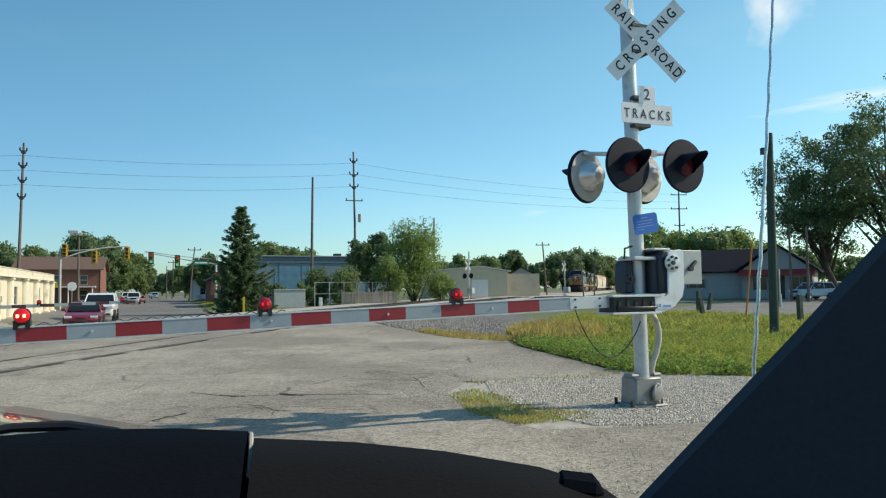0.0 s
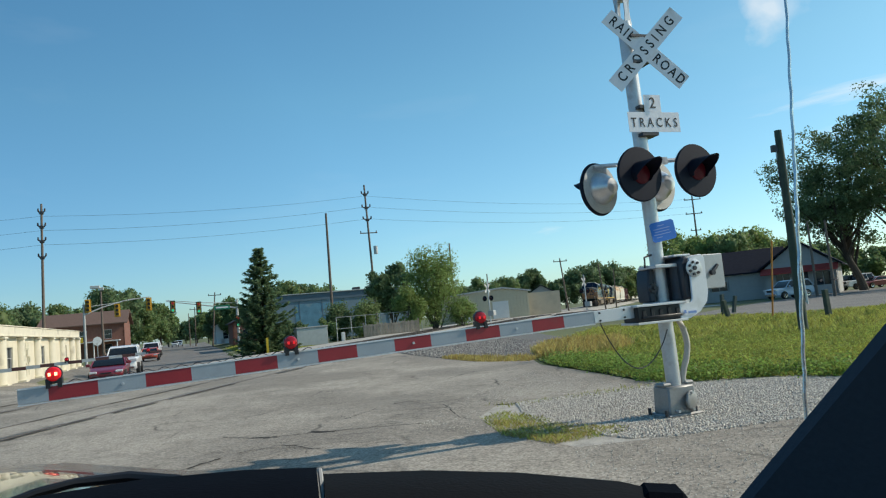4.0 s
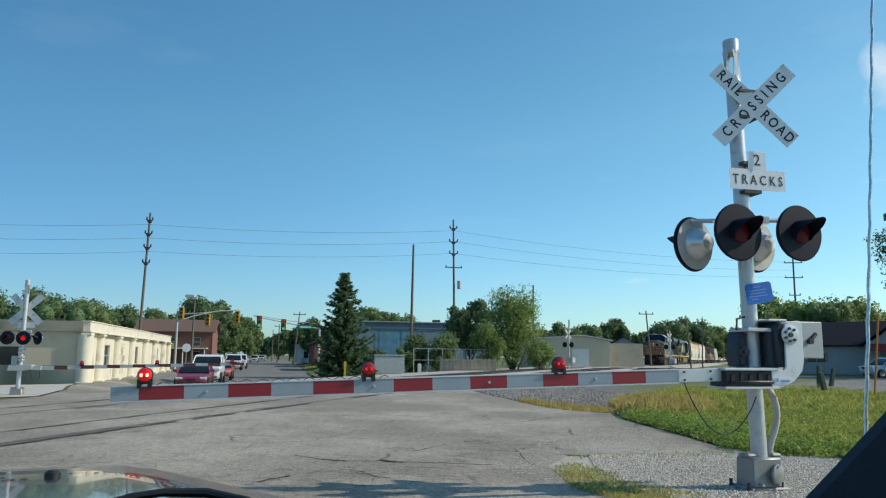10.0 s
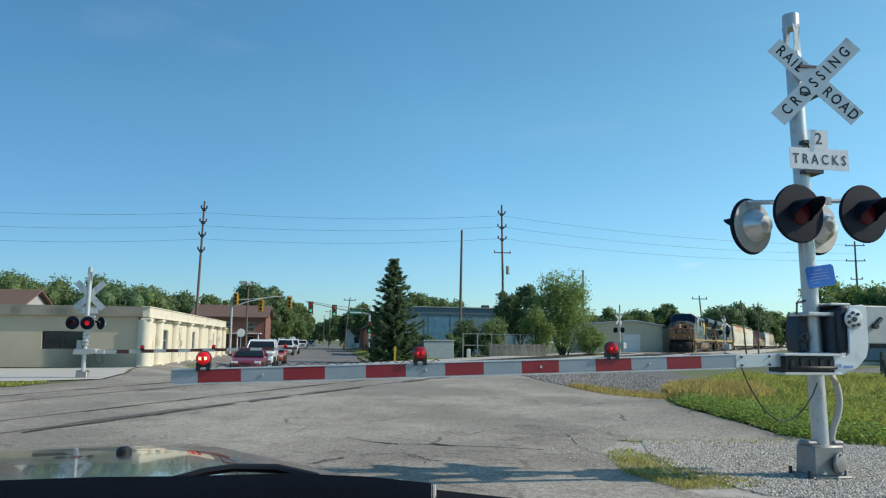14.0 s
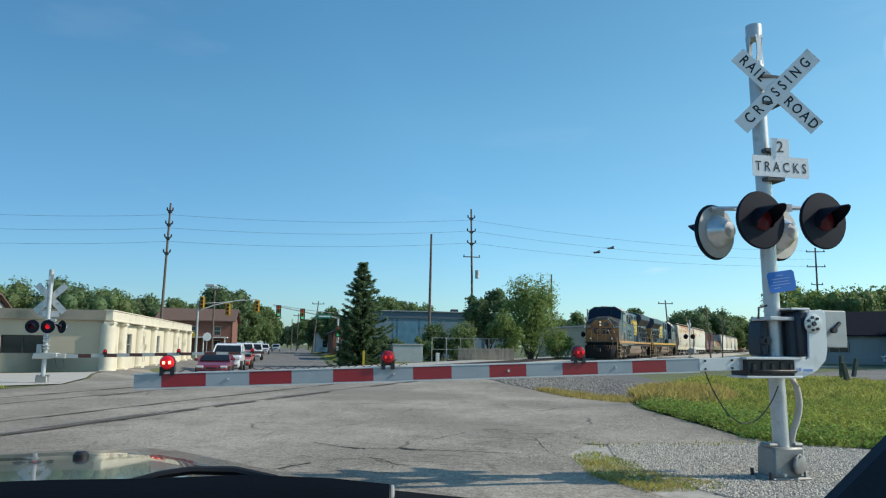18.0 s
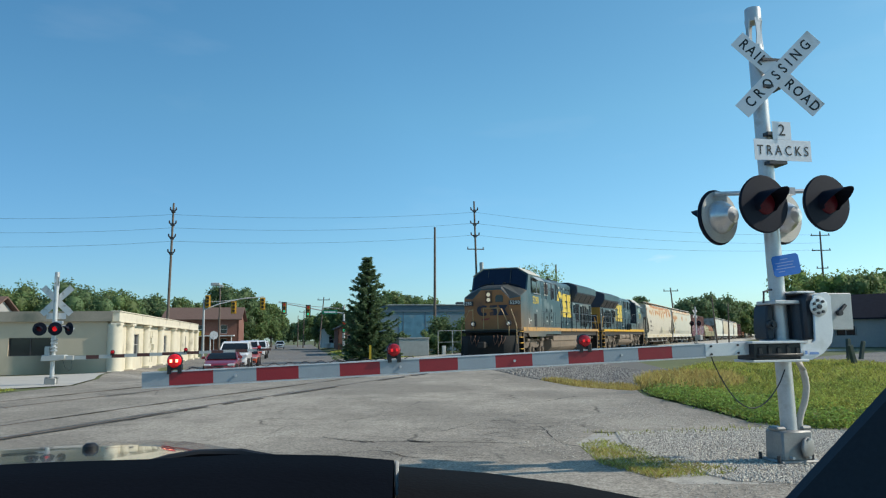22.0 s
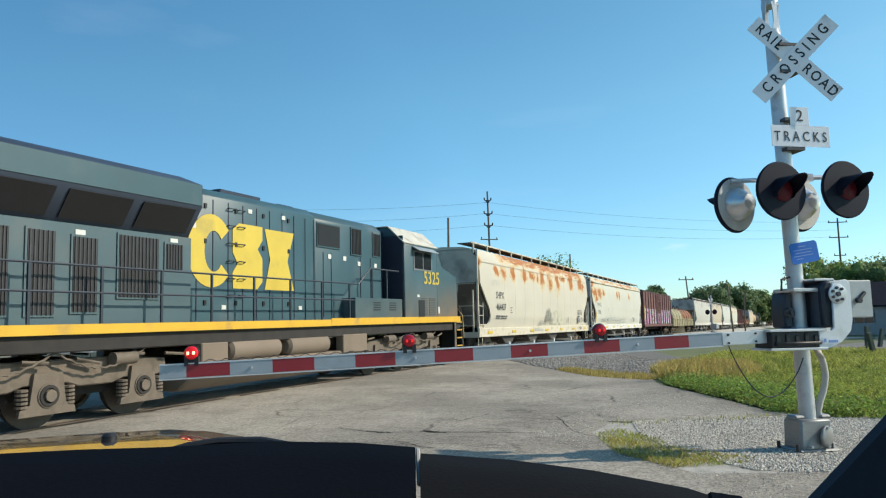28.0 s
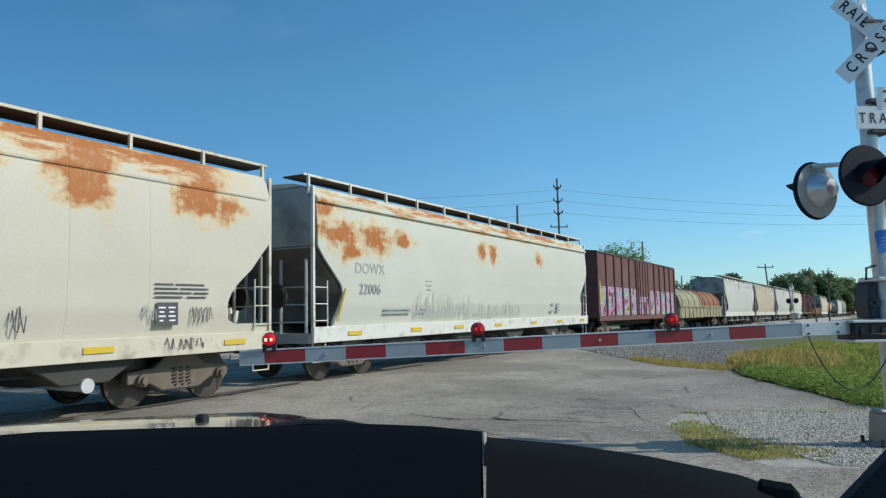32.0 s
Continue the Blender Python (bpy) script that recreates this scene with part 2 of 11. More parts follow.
M = {}
M["sign_white"] = mat("sign_sheeting", (0.78, 0.78, 0.80), 0.35, var=0.04, bump=0.02, dirt=(0.5, 0.48, 0.44), dirt_amt=0.05)
M["black"] = mat("black_paint", (0.012, 0.012, 0.014), 0.5, var=0.3, bump=0.05)
M["lamp_black"] = mat("lamp_hood_black", (0.008, 0.011, 0.022), 0.6, var=0.25, bump=0.05, spec=0.18)
M["rubber"] = mat("tyre_rubber", (0.02, 0.02, 0.02), 0.85, bump=0.1)
M["cast_grey"] = mat("cast_grey_metal", (0.27, 0.27, 0.262), 0.5, 0.3, var=0.15, scale=9, bump=0.08, dirt=(0.22, 0.21, 0.19), dirt_amt=0.2)
M["galv"] = mat("galvanised_steel", (0.55, 0.56, 0.57), 0.42, 0.55, var=0.12, scale=9, bump=0.05, dirt=(0.34, 0.33, 0.31), dirt_amt=0.15)
M["alu"] = mat("aluminium_paint", (0.62, 0.63, 0.64), 0.4, 0.35, var=0.08, bump=0.05, dirt=(0.42, 0.41, 0.38), dirt_amt=0.12)
M["steel_dark"] = mat("dark_steel", (0.06, 0.06, 0.065), 0.5, 0.6, var=0.3, bump=0.1)
M["rail"] = mat("rail_steel", (0.16, 0.12, 0.09), 0.4, 0.6, var=0.3, bump=0.1)
M["red_sheet"] = mat("red_reflective", (0.27, 0.02, 0.028), 0.4, var=0.12, bump=0.03, dirt=(0.22, 0.04, 0.04), dirt_amt=0.1)
M["grey_sheet"] = mat("faded_white_reflective", (0.29, 0.335, 0.37), 0.4, var=0.08, bump=0.03, dirt=(0.24, 0.26, 0.28), dirt_amt=0.12)
M["red_lens"] = mat("red_lens", (0.055, 0.003, 0.006), 0.25, var=0.2, bump=0.0)
M["red_lit"] = mat("red_lamp_lit", (0.85, 0.012, 0.02), 0.3, var=0.0, bump=0, glow=0.5)
M["red_hot"] = mat("red_lamp_core", (1.0, 0.35, 0.2), 0.3, var=0.0, bump=0, glow=4.0)
M["blue_sign"] = mat("blue_sign", (0.004, 0.15, 0.55), 0.55, var=0.1, bump=0.02)
M["wood_pole"] = mat("weathered_pole_wood", (0.16, 0.125, 0.10), 0.9, var=0.3, scale=3, bump=0.3)
M["green_pole"] = mat("green_treated_pole", (0.055, 0.075, 0.06), 0.9, var=0.35, scale=3, bump=0.3)
M["wood"] = mat("fence_wood", (0.33, 0.27, 0.21), 0.9, var=0.3, bump=0.3, per=0.15)
M["tie"] = mat("sleeper_wood", (0.10, 0.08, 0.065), 0.95, var=0.4, bump=0.4)
M["bark"] = mat("bark", (0.085, 0.07, 0.055), 0.95, var=0.4, scale=8, bump=0.6)
M["leaf"] = leaf_mat("leaf_green", (0.18, 0.25, 0.10))
M["leaf_dark"] = leaf_mat("leaf_dark_green", (0.14, 0.205, 0.095))
M["leaf_young"] = leaf_mat("leaf_fresh_green", (0.235, 0.315, 0.10))
M["needle"] = leaf_mat("spruce_needles", (0.135, 0.20, 0.10))
M["grass"] = leaf_mat("grass_blades", (0.35, 0.36, 0.085), 0.5)
M["grass_weed"] = leaf_mat("weed_leaves", (0.33, 0.385, 0.085), 0.5)
M["weed_dark"] = leaf_mat("edge_weed_leaves", (0.22, 0.31, 0.07), 0.5)
M["grass_dry"] = leaf_mat("dry_grass", (0.46, 0.37, 0.13), 0.3)
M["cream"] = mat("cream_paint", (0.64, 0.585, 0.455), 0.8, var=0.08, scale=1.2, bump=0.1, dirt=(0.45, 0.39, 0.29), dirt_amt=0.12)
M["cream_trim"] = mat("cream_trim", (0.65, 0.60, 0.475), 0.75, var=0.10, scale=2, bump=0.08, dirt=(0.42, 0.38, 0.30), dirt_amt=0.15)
# the cream building's front carries its shade in this darker tan
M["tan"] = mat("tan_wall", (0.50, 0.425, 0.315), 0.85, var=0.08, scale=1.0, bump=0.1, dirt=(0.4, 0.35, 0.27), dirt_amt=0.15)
M["beige_metal"] = mat("beige_siding", (0.50, 0.45, 0.33), 0.6, var=0.08, bump=0.05)
M["blue_block"] = mat("blue_grey_block", (0.16, 0.24, 0.29), 0.85, var=0.15, scale=0.8, bump=0.1, dirt=(0.22, 0.25, 0.27), dirt_amt=0.2)
M["mural"] = mat("faded_mural", (0.10, 0.24, 0.33), 0.85, var=0.5, scale=0.9, bump=0.05, dirt=(0.25, 0.34, 0.38), dirt_amt=0.3)
M["brick"] = mat("red_brick", (0.20, 0.09, 0.065), 0.9, var=0.25, bump=0.2)
M["roof_brown"] = mat("brown_shingle", (0.14, 0.085, 0.065), 0.9, var=0.3, fine=30, bump=0.3)
M["roof_dark"] = mat("dark_shingle", (0.045, 0.045, 0.055), 0.9, var=0.3, fine=30, bump=0.3)
M["siding_grey"] = mat("grey_siding", (0.36, 0.36, 0.35), 0.8, var=0.1, bump=0.1)
M["siding_white"] = mat("white_siding", (0.66, 0.66, 0.64), 0.8, var=0.08, bump=0.1)
M["awning"] = mat("red_awning", (0.42, 0.05, 0.04), 0.7, var=0.15)
M["glass_dark"] = glass_mat("dark_glass")
M["glass_wind"] = mat("windshield_glass", (0.010, 0.017, 0.040), 0.12, var=0.25, bump=0.0, spec=0.4)
M["glass_car"] = mat("car_glass", (0.012, 0.015, 0.018), 0.08, var=0.1, bump=0.0, spec=0.28)
M["concrete"] = mat("pale_concrete", (0.47, 0.44, 0.39), 0.9, var=0.12, scale=0.7, fine=40, bump=0.15, dirt=(0.33, 0.30, 0.26), dirt_amt=0.15)
M["signal_yellow"] = mat("signal_yellow", (0.55, 0.30, 0.02), 0.5, var=0.12)
M["green_sign"] = mat("green_sign", (0.01, 0.20, 0.11), 0.5, var=0.08)
M["wire"] = mat("wire", (0.03, 0.03, 0.035), 0.6, bump=0)
M["yellow_marker"] = mat("yellow_marker", (0.62, 0.42, 0.03), 0.5, var=0.1)
M["orange_marker"] = mat("orange_marker", (0.55, 0.20, 0.03), 0.5, var=0.1)
M["chrome"] = mat("chrome", (0.75, 0.75, 0.76), 0.12, 1.0, var=0.03, bump=0)
M["bird"] = mat("bird_feathers", (0.03, 0.03, 0.035), 0.8)


# ---- mesh helpers ----
def box(bm, c, s, m=None, taper=None):
    """Box about c with sizes s; taper shrinks the top in x and y."""
    (cx, cy, cz), (sx, sy, sz) = c, s
    tx, ty = taper or (1, 1)
    vs = []
    for dz, kx, ky in ((-0.5, 1, 1), (0.5, tx, ty)):
        for dx, dy in ((-0.5, -0.5), (0.5, -0.5), (0.5, 0.5), (-0.5, 0.5)):
            p = Vector((cx + dx * sx * kx, cy + dy * sy * ky, cz + dz * sz))
            vs.append(bm.verts.new(m @ p if m else p))
    a, b = vs[:4], vs[4:]
    bm.faces.new(a[::-1])
    bm.faces.new(b)
    for i in range(4):
        bm.faces.new((a[i], a[(i + 1) % 4], b[(i + 1) % 4], b[i]))
    return vs


def ring(bm, c, x, y, r, n):
    return [bm.verts.new(c + (x * math.cos(2 * math.pi * i / n) + y * math.sin(2 * math.pi * i / n)) * r) for i in range(n)]


def tube(bm, pts, radii, n=10, caps=True):
    """Round tube along a list of points."""
    pts = [Vector(p) for p in pts]
    if not isinstance(radii, (list, tuple)):
        radii = [radii] * len(pts)
    last = None
    for i, p in enumerate(pts):
        d = (pts[min(i + 1, len(pts) - 1)] - pts[max(i - 1, 0)]).normalized()
        ref = Vector((0, 0, 1)) if abs(d.z) < 0.9 else Vector((0, 1, 0))
        x = d.cross(ref).normalized()
        y = x.cross(d).normalized()
        now = ring(bm, p, x, y, radii[i], n)
        if last:
            for k in range(n):
                bm.faces.new((last[k], now[k], now[(k + 1) % n], last[(k + 1) % n]))
        elif caps:
            bm.faces.new(now)
        last = now
    if caps:
        bm.faces.new(last[::-1])


def prism(bm, poly, lo, hi, axis="x", m=None):
    """Polygon of two coordinates, carried along an axis from lo to hi. x: (y, z); y: (x, z); z: (x, y)."""
    def at(a, b, t):
        p = Vector({"x": (t, a, b), "y": (a, t, b), "z": (a, b, t)}[axis])
        return m @ p if m else p
    va, vb = [bm.verts.new(at(a, b, lo)) for a, b in poly], [bm.verts.new(at(a, b, hi)) for a, b in poly]
    k = len(poly)
    for i in range(k):
        bm.faces.new((va[i], va[(i + 1) % k], vb[(i + 1) % k], vb[i]))
    bm.faces.new(va[::-1])
    bm.faces.new(vb)


def lathe(bm, prof, n=20, m=None):
    """Profile of (radius, height) turned about z."""
    rows = []
    for r, z in prof:
        row = []
        for i in range(n):
            p = Vector((r * math.cos(2 * math.pi * i / n), r * math.sin(2 * math.pi * i / n), z))
            row.append(bm.verts.new(m @ p if m else p))
        rows.append(row)
    for a, b in zip(rows, rows[1:]):
        for i in range(n):
            bm.faces.new((a[i], a[(i + 1) % n], b[(i + 1) % n], b[i]))
    bm.faces.new(rows[0][::-1])
    bm.faces.new(rows[-1])


def mesh_of(name, bm, material, bevel=0.0, smooth=True):
    bmesh.ops.recalc_face_normals(bm, faces=bm.faces)
    if bevel:
        es = [e for e in bm.edges if len(e.link_faces) == 2 and e.calc_face_angle(0) > 0.6]
        bmesh.ops.bevel(bm, geom=es, offset=bevel, segments=1, affect="EDGES", clamp_overlap=True)
    me = bpy.data.meshes.new(name)
    bm.to_mesh(me)
    bm.free()
    me.materials.append(material)
    if smooth:
        for p in me.polygons:
            p.use_smooth = True
        me.set_sharp_from_angle(angle=radians(35))
    return me


def part(name, bm, material, parent, label="", bevel=0.0, m=None):
    ob = new(name, mesh_of(name, bm, material, bevel))
    ob.parent = parent
    if m is not None:
        ob.matrix_basis = m
    if label:
        tagged(ob, label)
    return ob


def split_part(name, bm, material, parent, label="", bevel=0.0):
    """Every loose piece of the mesh becomes a part of its own."""
    left = set(bm.verts)
    while left:
        stack, seen = [left.pop()], []
        while stack:
            v = stack.pop()
            seen.append(v)
            for e in v.link_edges:
                o = e.other_vert(v)
                if o in left:
                    left.discard(o)
                    stack.append(o)
        piece = bmesh.new()
        twin = {v: piece.verts.new(v.co) for v in seen}
        for f in {f for v in seen for f in v.link_faces}:
            piece.faces.new([twin[v] for v in f.verts])
        part(name, piece, material, parent, label, bevel)
    bm.free()


def share(name, me, parent, m):
    ob = new(name, me)
    ob.parent = parent
    ob.matrix_basis = m
    return ob


def thing(name, label, category, m=None, group="", kind=""):
    ob = new(name)
    ob.empty_display_size = 0.2
    if m is not None:
        ob.matrix_basis = m
    return tagged(ob, label, category, group, kind)


def solo(name, bm, material, label, category, m=None, kind="", group="", bevel=0.0):
    ob = new(name, mesh_of(name, bm, material, bevel))
    if m is not None:
        ob.matrix_basis = m
    return tagged(ob, label, category, group, kind)


def text_mesh(name, words, size, material, depth=0.004, spacing=1.0, bold=0.0):
    cu = bpy.data.curves.new(name, "FONT")
    cu.body, cu.size, cu.extrude, cu.space_character, cu.offset = words, size, depth / 2, spacing, bold
    cu.align_x, cu.align_y = "CENTER", "CENTER"
    cu.resolution_u = 3
    ob = bpy.data.objects.new(name, cu)
    scene.collection.objects.link(ob)
    me = bpy.data.meshes.new_from_object(ob)
    bpy.data.objects.remove(ob)
    bpy.data.curves.remove(cu)
    me.materials.append(material)
    return me


def soup(name, verts, faces, material):
    """Mesh from numpy arrays: many small pieces at once."""
    me = bpy.data.meshes.new(name)
    nv, (nf, k) = len(verts), faces.shape
    me.vertices.add(nv)
    me.vertices.foreach_set("co", np.ascontiguousarray(verts, dtype=np.float32).ravel())
    me.loops.add(nf * k)
    me.loops.foreach_set("vertex_index", np.ascontiguousarray(faces, dtype=np.int32).ravel())
    me.polygons.add(nf)
    me.polygons.foreach_set("loop_start", np.arange(0, nf * k, k, dtype=np.int32))
    me.update(calc_edges=True)
    me.materials.append(material)
    return me


# ---- the plan: road frame (ahead, aside) and the railway ----
YAW = radians(21)
RU, RV = Vector((-math.sin(YAW), math.cos(YAW), 0)), Vector((math.cos(YAW), math.sin(YAW), 0))


def rd(u, v, z=0.0):
    return RU * u + RV * v + Vector((0, 0, z))


def rpose(u, v, z=0.0, turn=0.0):
    p = rd(u, v, z)
    return pose(p.x, p.y, p.z, 0, 0, 21 + turn)


TRACK_YAW, TRACK_OFF = radians(13.3), 12.0
TD, TR = Vector((math.sin(TRACK_YAW), math.cos(TRACK_YAW), 0)), Vector((math.cos(TRACK_YAW), -math.sin(TRACK_YAW), 0))
RAIL_TOP = 0.04


def track_shift(s):
    """How far the line has curved aside, and its slope, s metres along."""
    if s < 40:
        return 0.0, 0.0
    if s < 110:
        return (s - 40) ** 2 / 2800, (s - 40) / 1400
    return 1.75 + (s - 110) * 0.05, 0.05


RISE_S = (-40, 0, 6, 10, 14, 20, 31, 65, 110)
RISE_Z = (-0.24, -0.18, -0.08, 0.0, 0.07, 0.15, 0.25, 0.40, 0.48)


def track_rise(s):
    """The line climbs gently away from the crossing."""
    return float(np.interp(s, RISE_S, RISE_Z))


def sink(x, y):
    """How far the street beyond the tracks lies below the crossing (places or arrays of them)."""
    off, v = -(x * TR.x + y * TR.y), x * RV.x + y * RV.y
    a, b = np.clip((off - 18.5) / 7.5, 0, 1), np.clip((v + 7.6) / 2.6, 0, 1) * np.clip((9 - v) / 4, 0, 1)
    return -0.38 * a * a * (3 - 2 * a) * b * b * (3 - 2 * b)


def ground_lift(x, y):
    """How far the ground by the crossing follows the line up or down."""
    s, off = x * TD.x + y * TD.y, -(x * TR.x + y * TR.y)
    w = min(max((off - 4.5) / 5, 0), 1) * min(max((34 - off) / 13, 0), 1) * min(max((46 - s) / 16, 0), 1)
    return track_rise(s) * w * w * (3 - 2 * w) + float(sink(x, y))


def lift_all(xy):
    """ground_lift for an array of places."""
    s, off = xy[:, 0] * TD.x + xy[:, 1] * TD.y, -(xy[:, 0] * TR.x + xy[:, 1] * TR.y)
    w = np.clip((off - 4.5) / 5, 0, 1) * np.clip((34 - off) / 13, 0, 1) * np.clip((46 - s) / 16, 0, 1)
    return np.interp(s, RISE_S, RISE_Z) * w * w * (3 - 2 * w) + sink(xy[:, 0], xy[:, 1])


def drape(bm, step=2.0, lo=(-20, -42), hi=(46, 16)):
    """Cut a flat sheet into cells near the crossing and let it follow the ground."""
    for axis, a, b in ((RU, lo[0], hi[0]), (RV, lo[1], hi[1])):
        for k in [a + step * i for i in range(int((b - a) / step) + 1)] + ([52, 60, 75, 100, 150, 330] if axis == RU else []):
            bmesh.ops.bisect_plane(bm, geom=bm.verts[:] + bm.edges[:] + bm.faces[:], plane_co=axis * k, plane_no=axis)
    for v in bm.verts:
        v.co.z += ground_lift(v.co.x, v.co.y)


def on_track(s, off=TRACK_OFF, z=RAIL_TOP):
    d, k = track_shift(s)
    z += track_rise(s)
    return TD * s - TR * (off - d) + Vector((0, 0, z)), k


# ---- ground, road, railway ----
def ground_mat():
    m = mat("field_ground", (0.11, 0.125, 0.045), 0.95, var=0.3, scale=0.15, fine=3, bump=0.2, dirt=(0.22, 0.18, 0.10), dirt_amt=0.2)
    return m


def asphalt_mat(name, base, patch, worn):
    """Old chip-sealed asphalt: aggregate, wide worn patches, fine cracks."""
    m = bpy.data.materials.new(name)
    m.use_nodes = True
    n, l = m.node_tree.nodes, m.node_tree.links
    b = n["Principled BSDF"]
    b.inputs["Roughness"].default_value, b.inputs["Specular IOR Level"].default_value = 0.88, 0.3
    co = n.new("ShaderNodeTexCoord")

    def noise_at(scale, detail, rough=0.55):
        x = n.new("ShaderNodeTexNoise")
        x.inputs["Scale"].default_value, x.inputs["Detail"].default_value, x.inputs["Roughness"].default_value = scale, detail, rough
        l.new(co.outputs["Object"], x.inputs["Vector"])
        return x

    def ramp(src, lo, hi):
        x = n.new("ShaderNodeMapRange")
        x.inputs[1].default_value, x.inputs[2].default_value = lo, hi
        l.new(src, x.inputs[0])
        return x.outputs[0]

    def mixed(fac, a, c):
        x = n.new("ShaderNodeMix")
        x.data_type = "RGBA"
        l.new(fac, x.inputs[0])
        for i, v in ((6, a), (7, c)):
            if isinstance(v, tuple):
                x.inputs[i].default_value = (*v, 1)
            else:
                l.new(v, x.inputs[i])
        return x.outputs[2]

    wide, mid, grit = noise_at(0.22, 8, 0.62), noise_at(1.6, 8, 0.72), noise_at(55, 2)
    c = mixed(ramp(wide.outputs[0], 0.43, 0.58), base, patch)
    c = mixed(ramp(mid.outputs[0], 0.52, 0.75), c, worn)
    # coarse speckle and stains of old chip seal
    sp = n.new("ShaderNodeMix")
    sp.data_type, sp.blend_type = "RGBA", "MULTIPLY"
    sp.inputs[0].default_value = 1.0
    l.new(c, sp.inputs[6])
    tone = n.new("ShaderNodeMapRange")
    tone.inputs[1].default_value, tone.inputs[2].default_value, tone.inputs[3].default_value, tone.inputs[4].default_value = 0.3, 0.7, 0.62, 1.38
    l.new(noise_at(10, 9, 0.82).outputs[0], tone.inputs[0])
    l.new(tone.outputs[0], sp.inputs[7])
    c = sp.outputs[2]
    stone = n.new("ShaderNodeTexVoronoi")
    stone.inputs["Scale"].default_value = 34
    l.new(co.outputs["Object"], stone.inputs["Vector"])
    g = n.new("ShaderNodeMix")
    g.data_type, g.blend_type = "RGBA", "MULTIPLY"
    g.inputs[0].default_value = 0.85
    l.new(c, g.inputs[6])
    sr = n.new("ShaderNodeMapRange")
    sr.inputs[1].default_value, sr.inputs[2].default_value, sr.inputs[3].default_value, sr.inputs[4].default_value = 0.0, 0.9, 1.25, 0.45
    l.new(stone.outputs["Distance"], sr.inputs[0])
    l.new(sr.outputs[0], g.inputs[7])
    c = g.outputs[2]
    # crack web, broken up by noise
    warp = n.new("ShaderNodeMix")
    warp.data_type = "RGBA"
    warp.inputs[0].default_value = 0.18
    l.new(co.outputs["Object"], warp.inputs[6])
    l.new(noise_at(1.3, 4).outputs["Color"], warp.inputs[7])
    web = n.new("ShaderNodeTexVoronoi")
    web.feature = "DISTANCE_TO_EDGE"
    web.inputs["Scale"].default_value = 0.55
    l.new(warp.outputs[2], web.inputs["Vector"])
    line = n.new("ShaderNodeMapRange")
    line.inputs[1].default_value, line.inputs[2].default_value, line.inputs[3].default_value, line.inputs[4].default_value = 0.0, 0.016, 1.0, 0.0
    l.new(web.outputs["Distance"], line.inputs[0])
    cut = n.new("ShaderNodeMath")
    cut.operation = "MULTIPLY"
    l.new(line.outputs[0], cut.inputs[0])
    l.new(ramp(noise_at(0.5, 3).outputs[0], 0.5, 0.66), cut.inputs[1])
    c = mixed(cut.outputs[0], c, (0.07, 0.062, 0.052))
    l.new(c, b.inputs["Base Color"])
    bp = n.new("ShaderNodeBump")
    bp.inputs["Strength"].default_value, bp.inputs["Distance"].default_value = 0.8, 0.008
    hh = n.new("ShaderNodeMath")
    hh.operation = "SUBTRACT"
    l.new(grit.outputs[0], hh.inputs[0])
    l.new(cut.outputs[0], hh.inputs[1])
    l.new(hh.outputs[0], bp.inputs["Height"])
    l.new(bp.outputs[0], b.inputs["Normal"])
    return m


M["asphalt"] = asphalt_mat("worn_asphalt", (0.295, 0.262, 0.218), (0.435, 0.388, 0.322), (0.235, 0.207, 0.168))
M["asphalt_dark"] = asphalt_mat("street_asphalt", (0.21, 0.20, 0.185), (0.25, 0.235, 0.215), (0.17, 0.16, 0.15))
M["gravel_bed"] = mat("gravel_bed", (0.38, 0.355, 0.31), 0.95, var=0.4, scale=6, fine=45, bump=0.6)
M["groove_dark"] = mat("dark_groove_dirt", (0.075, 0.065, 0.055), 0.95, var=0.4, scale=2)
M["groove"] = mat("groove_dirt", (0.15, 0.13, 0.105), 0.95, var=0.4, scale=2)
M["crack"] = mat("crack_dirt", (0.035, 0.03, 0.025), 0.95, var=0.3)
M["ground"] = ground_mat()
M["dirt"] = mat("track_dirt", (0.19, 0.155, 0.115), 0.95, var=0.35, scale=1.5, fine=30, bump=0.4)


def sheet(name, pts, z, material, label, category, kind="structure"):
    bm = bmesh.new()
    vs = [bm.verts.new((p[0], p[1], z)) for p in pts]
    for tri in tessellate_polygon([pts]):
        bm.faces.new([vs[i] for i in tri])
    drape(bm)
    return solo(name, bm, material, label, category, kind=kind)


def uvs(*pairs):
    return [rd(u, v) for u, v in pairs]


bm = bmesh.new()
RINGS = [0, 30, 60, 110, 200, 400, 900, 2400, 4800]
rows = [[bm.verts.new((0, 0, -0.035))]]
for r in RINGS[1:]:
    rows.append([bm.verts.new((r * math.cos(2 * math.pi * i / 48), r * math.sin(2 * math.pi * i / 48), -0.035)) for i in range(48)])
for i in range(48):
    bm.faces.new((rows[0][0], rows[1][i], rows[1][(i + 1) % 48]))
for a, b in zip(rows[1:], rows[2:]):
    for i in range(48):
        bm.faces.new((a[i], b[i], b[(i + 1) % 48], a[(i + 1) % 48]))
drape(bm)
ground = solo("ground", bm, M["ground"], "flat ground with rough grass reaching to the horizon", "ground", kind="structure")

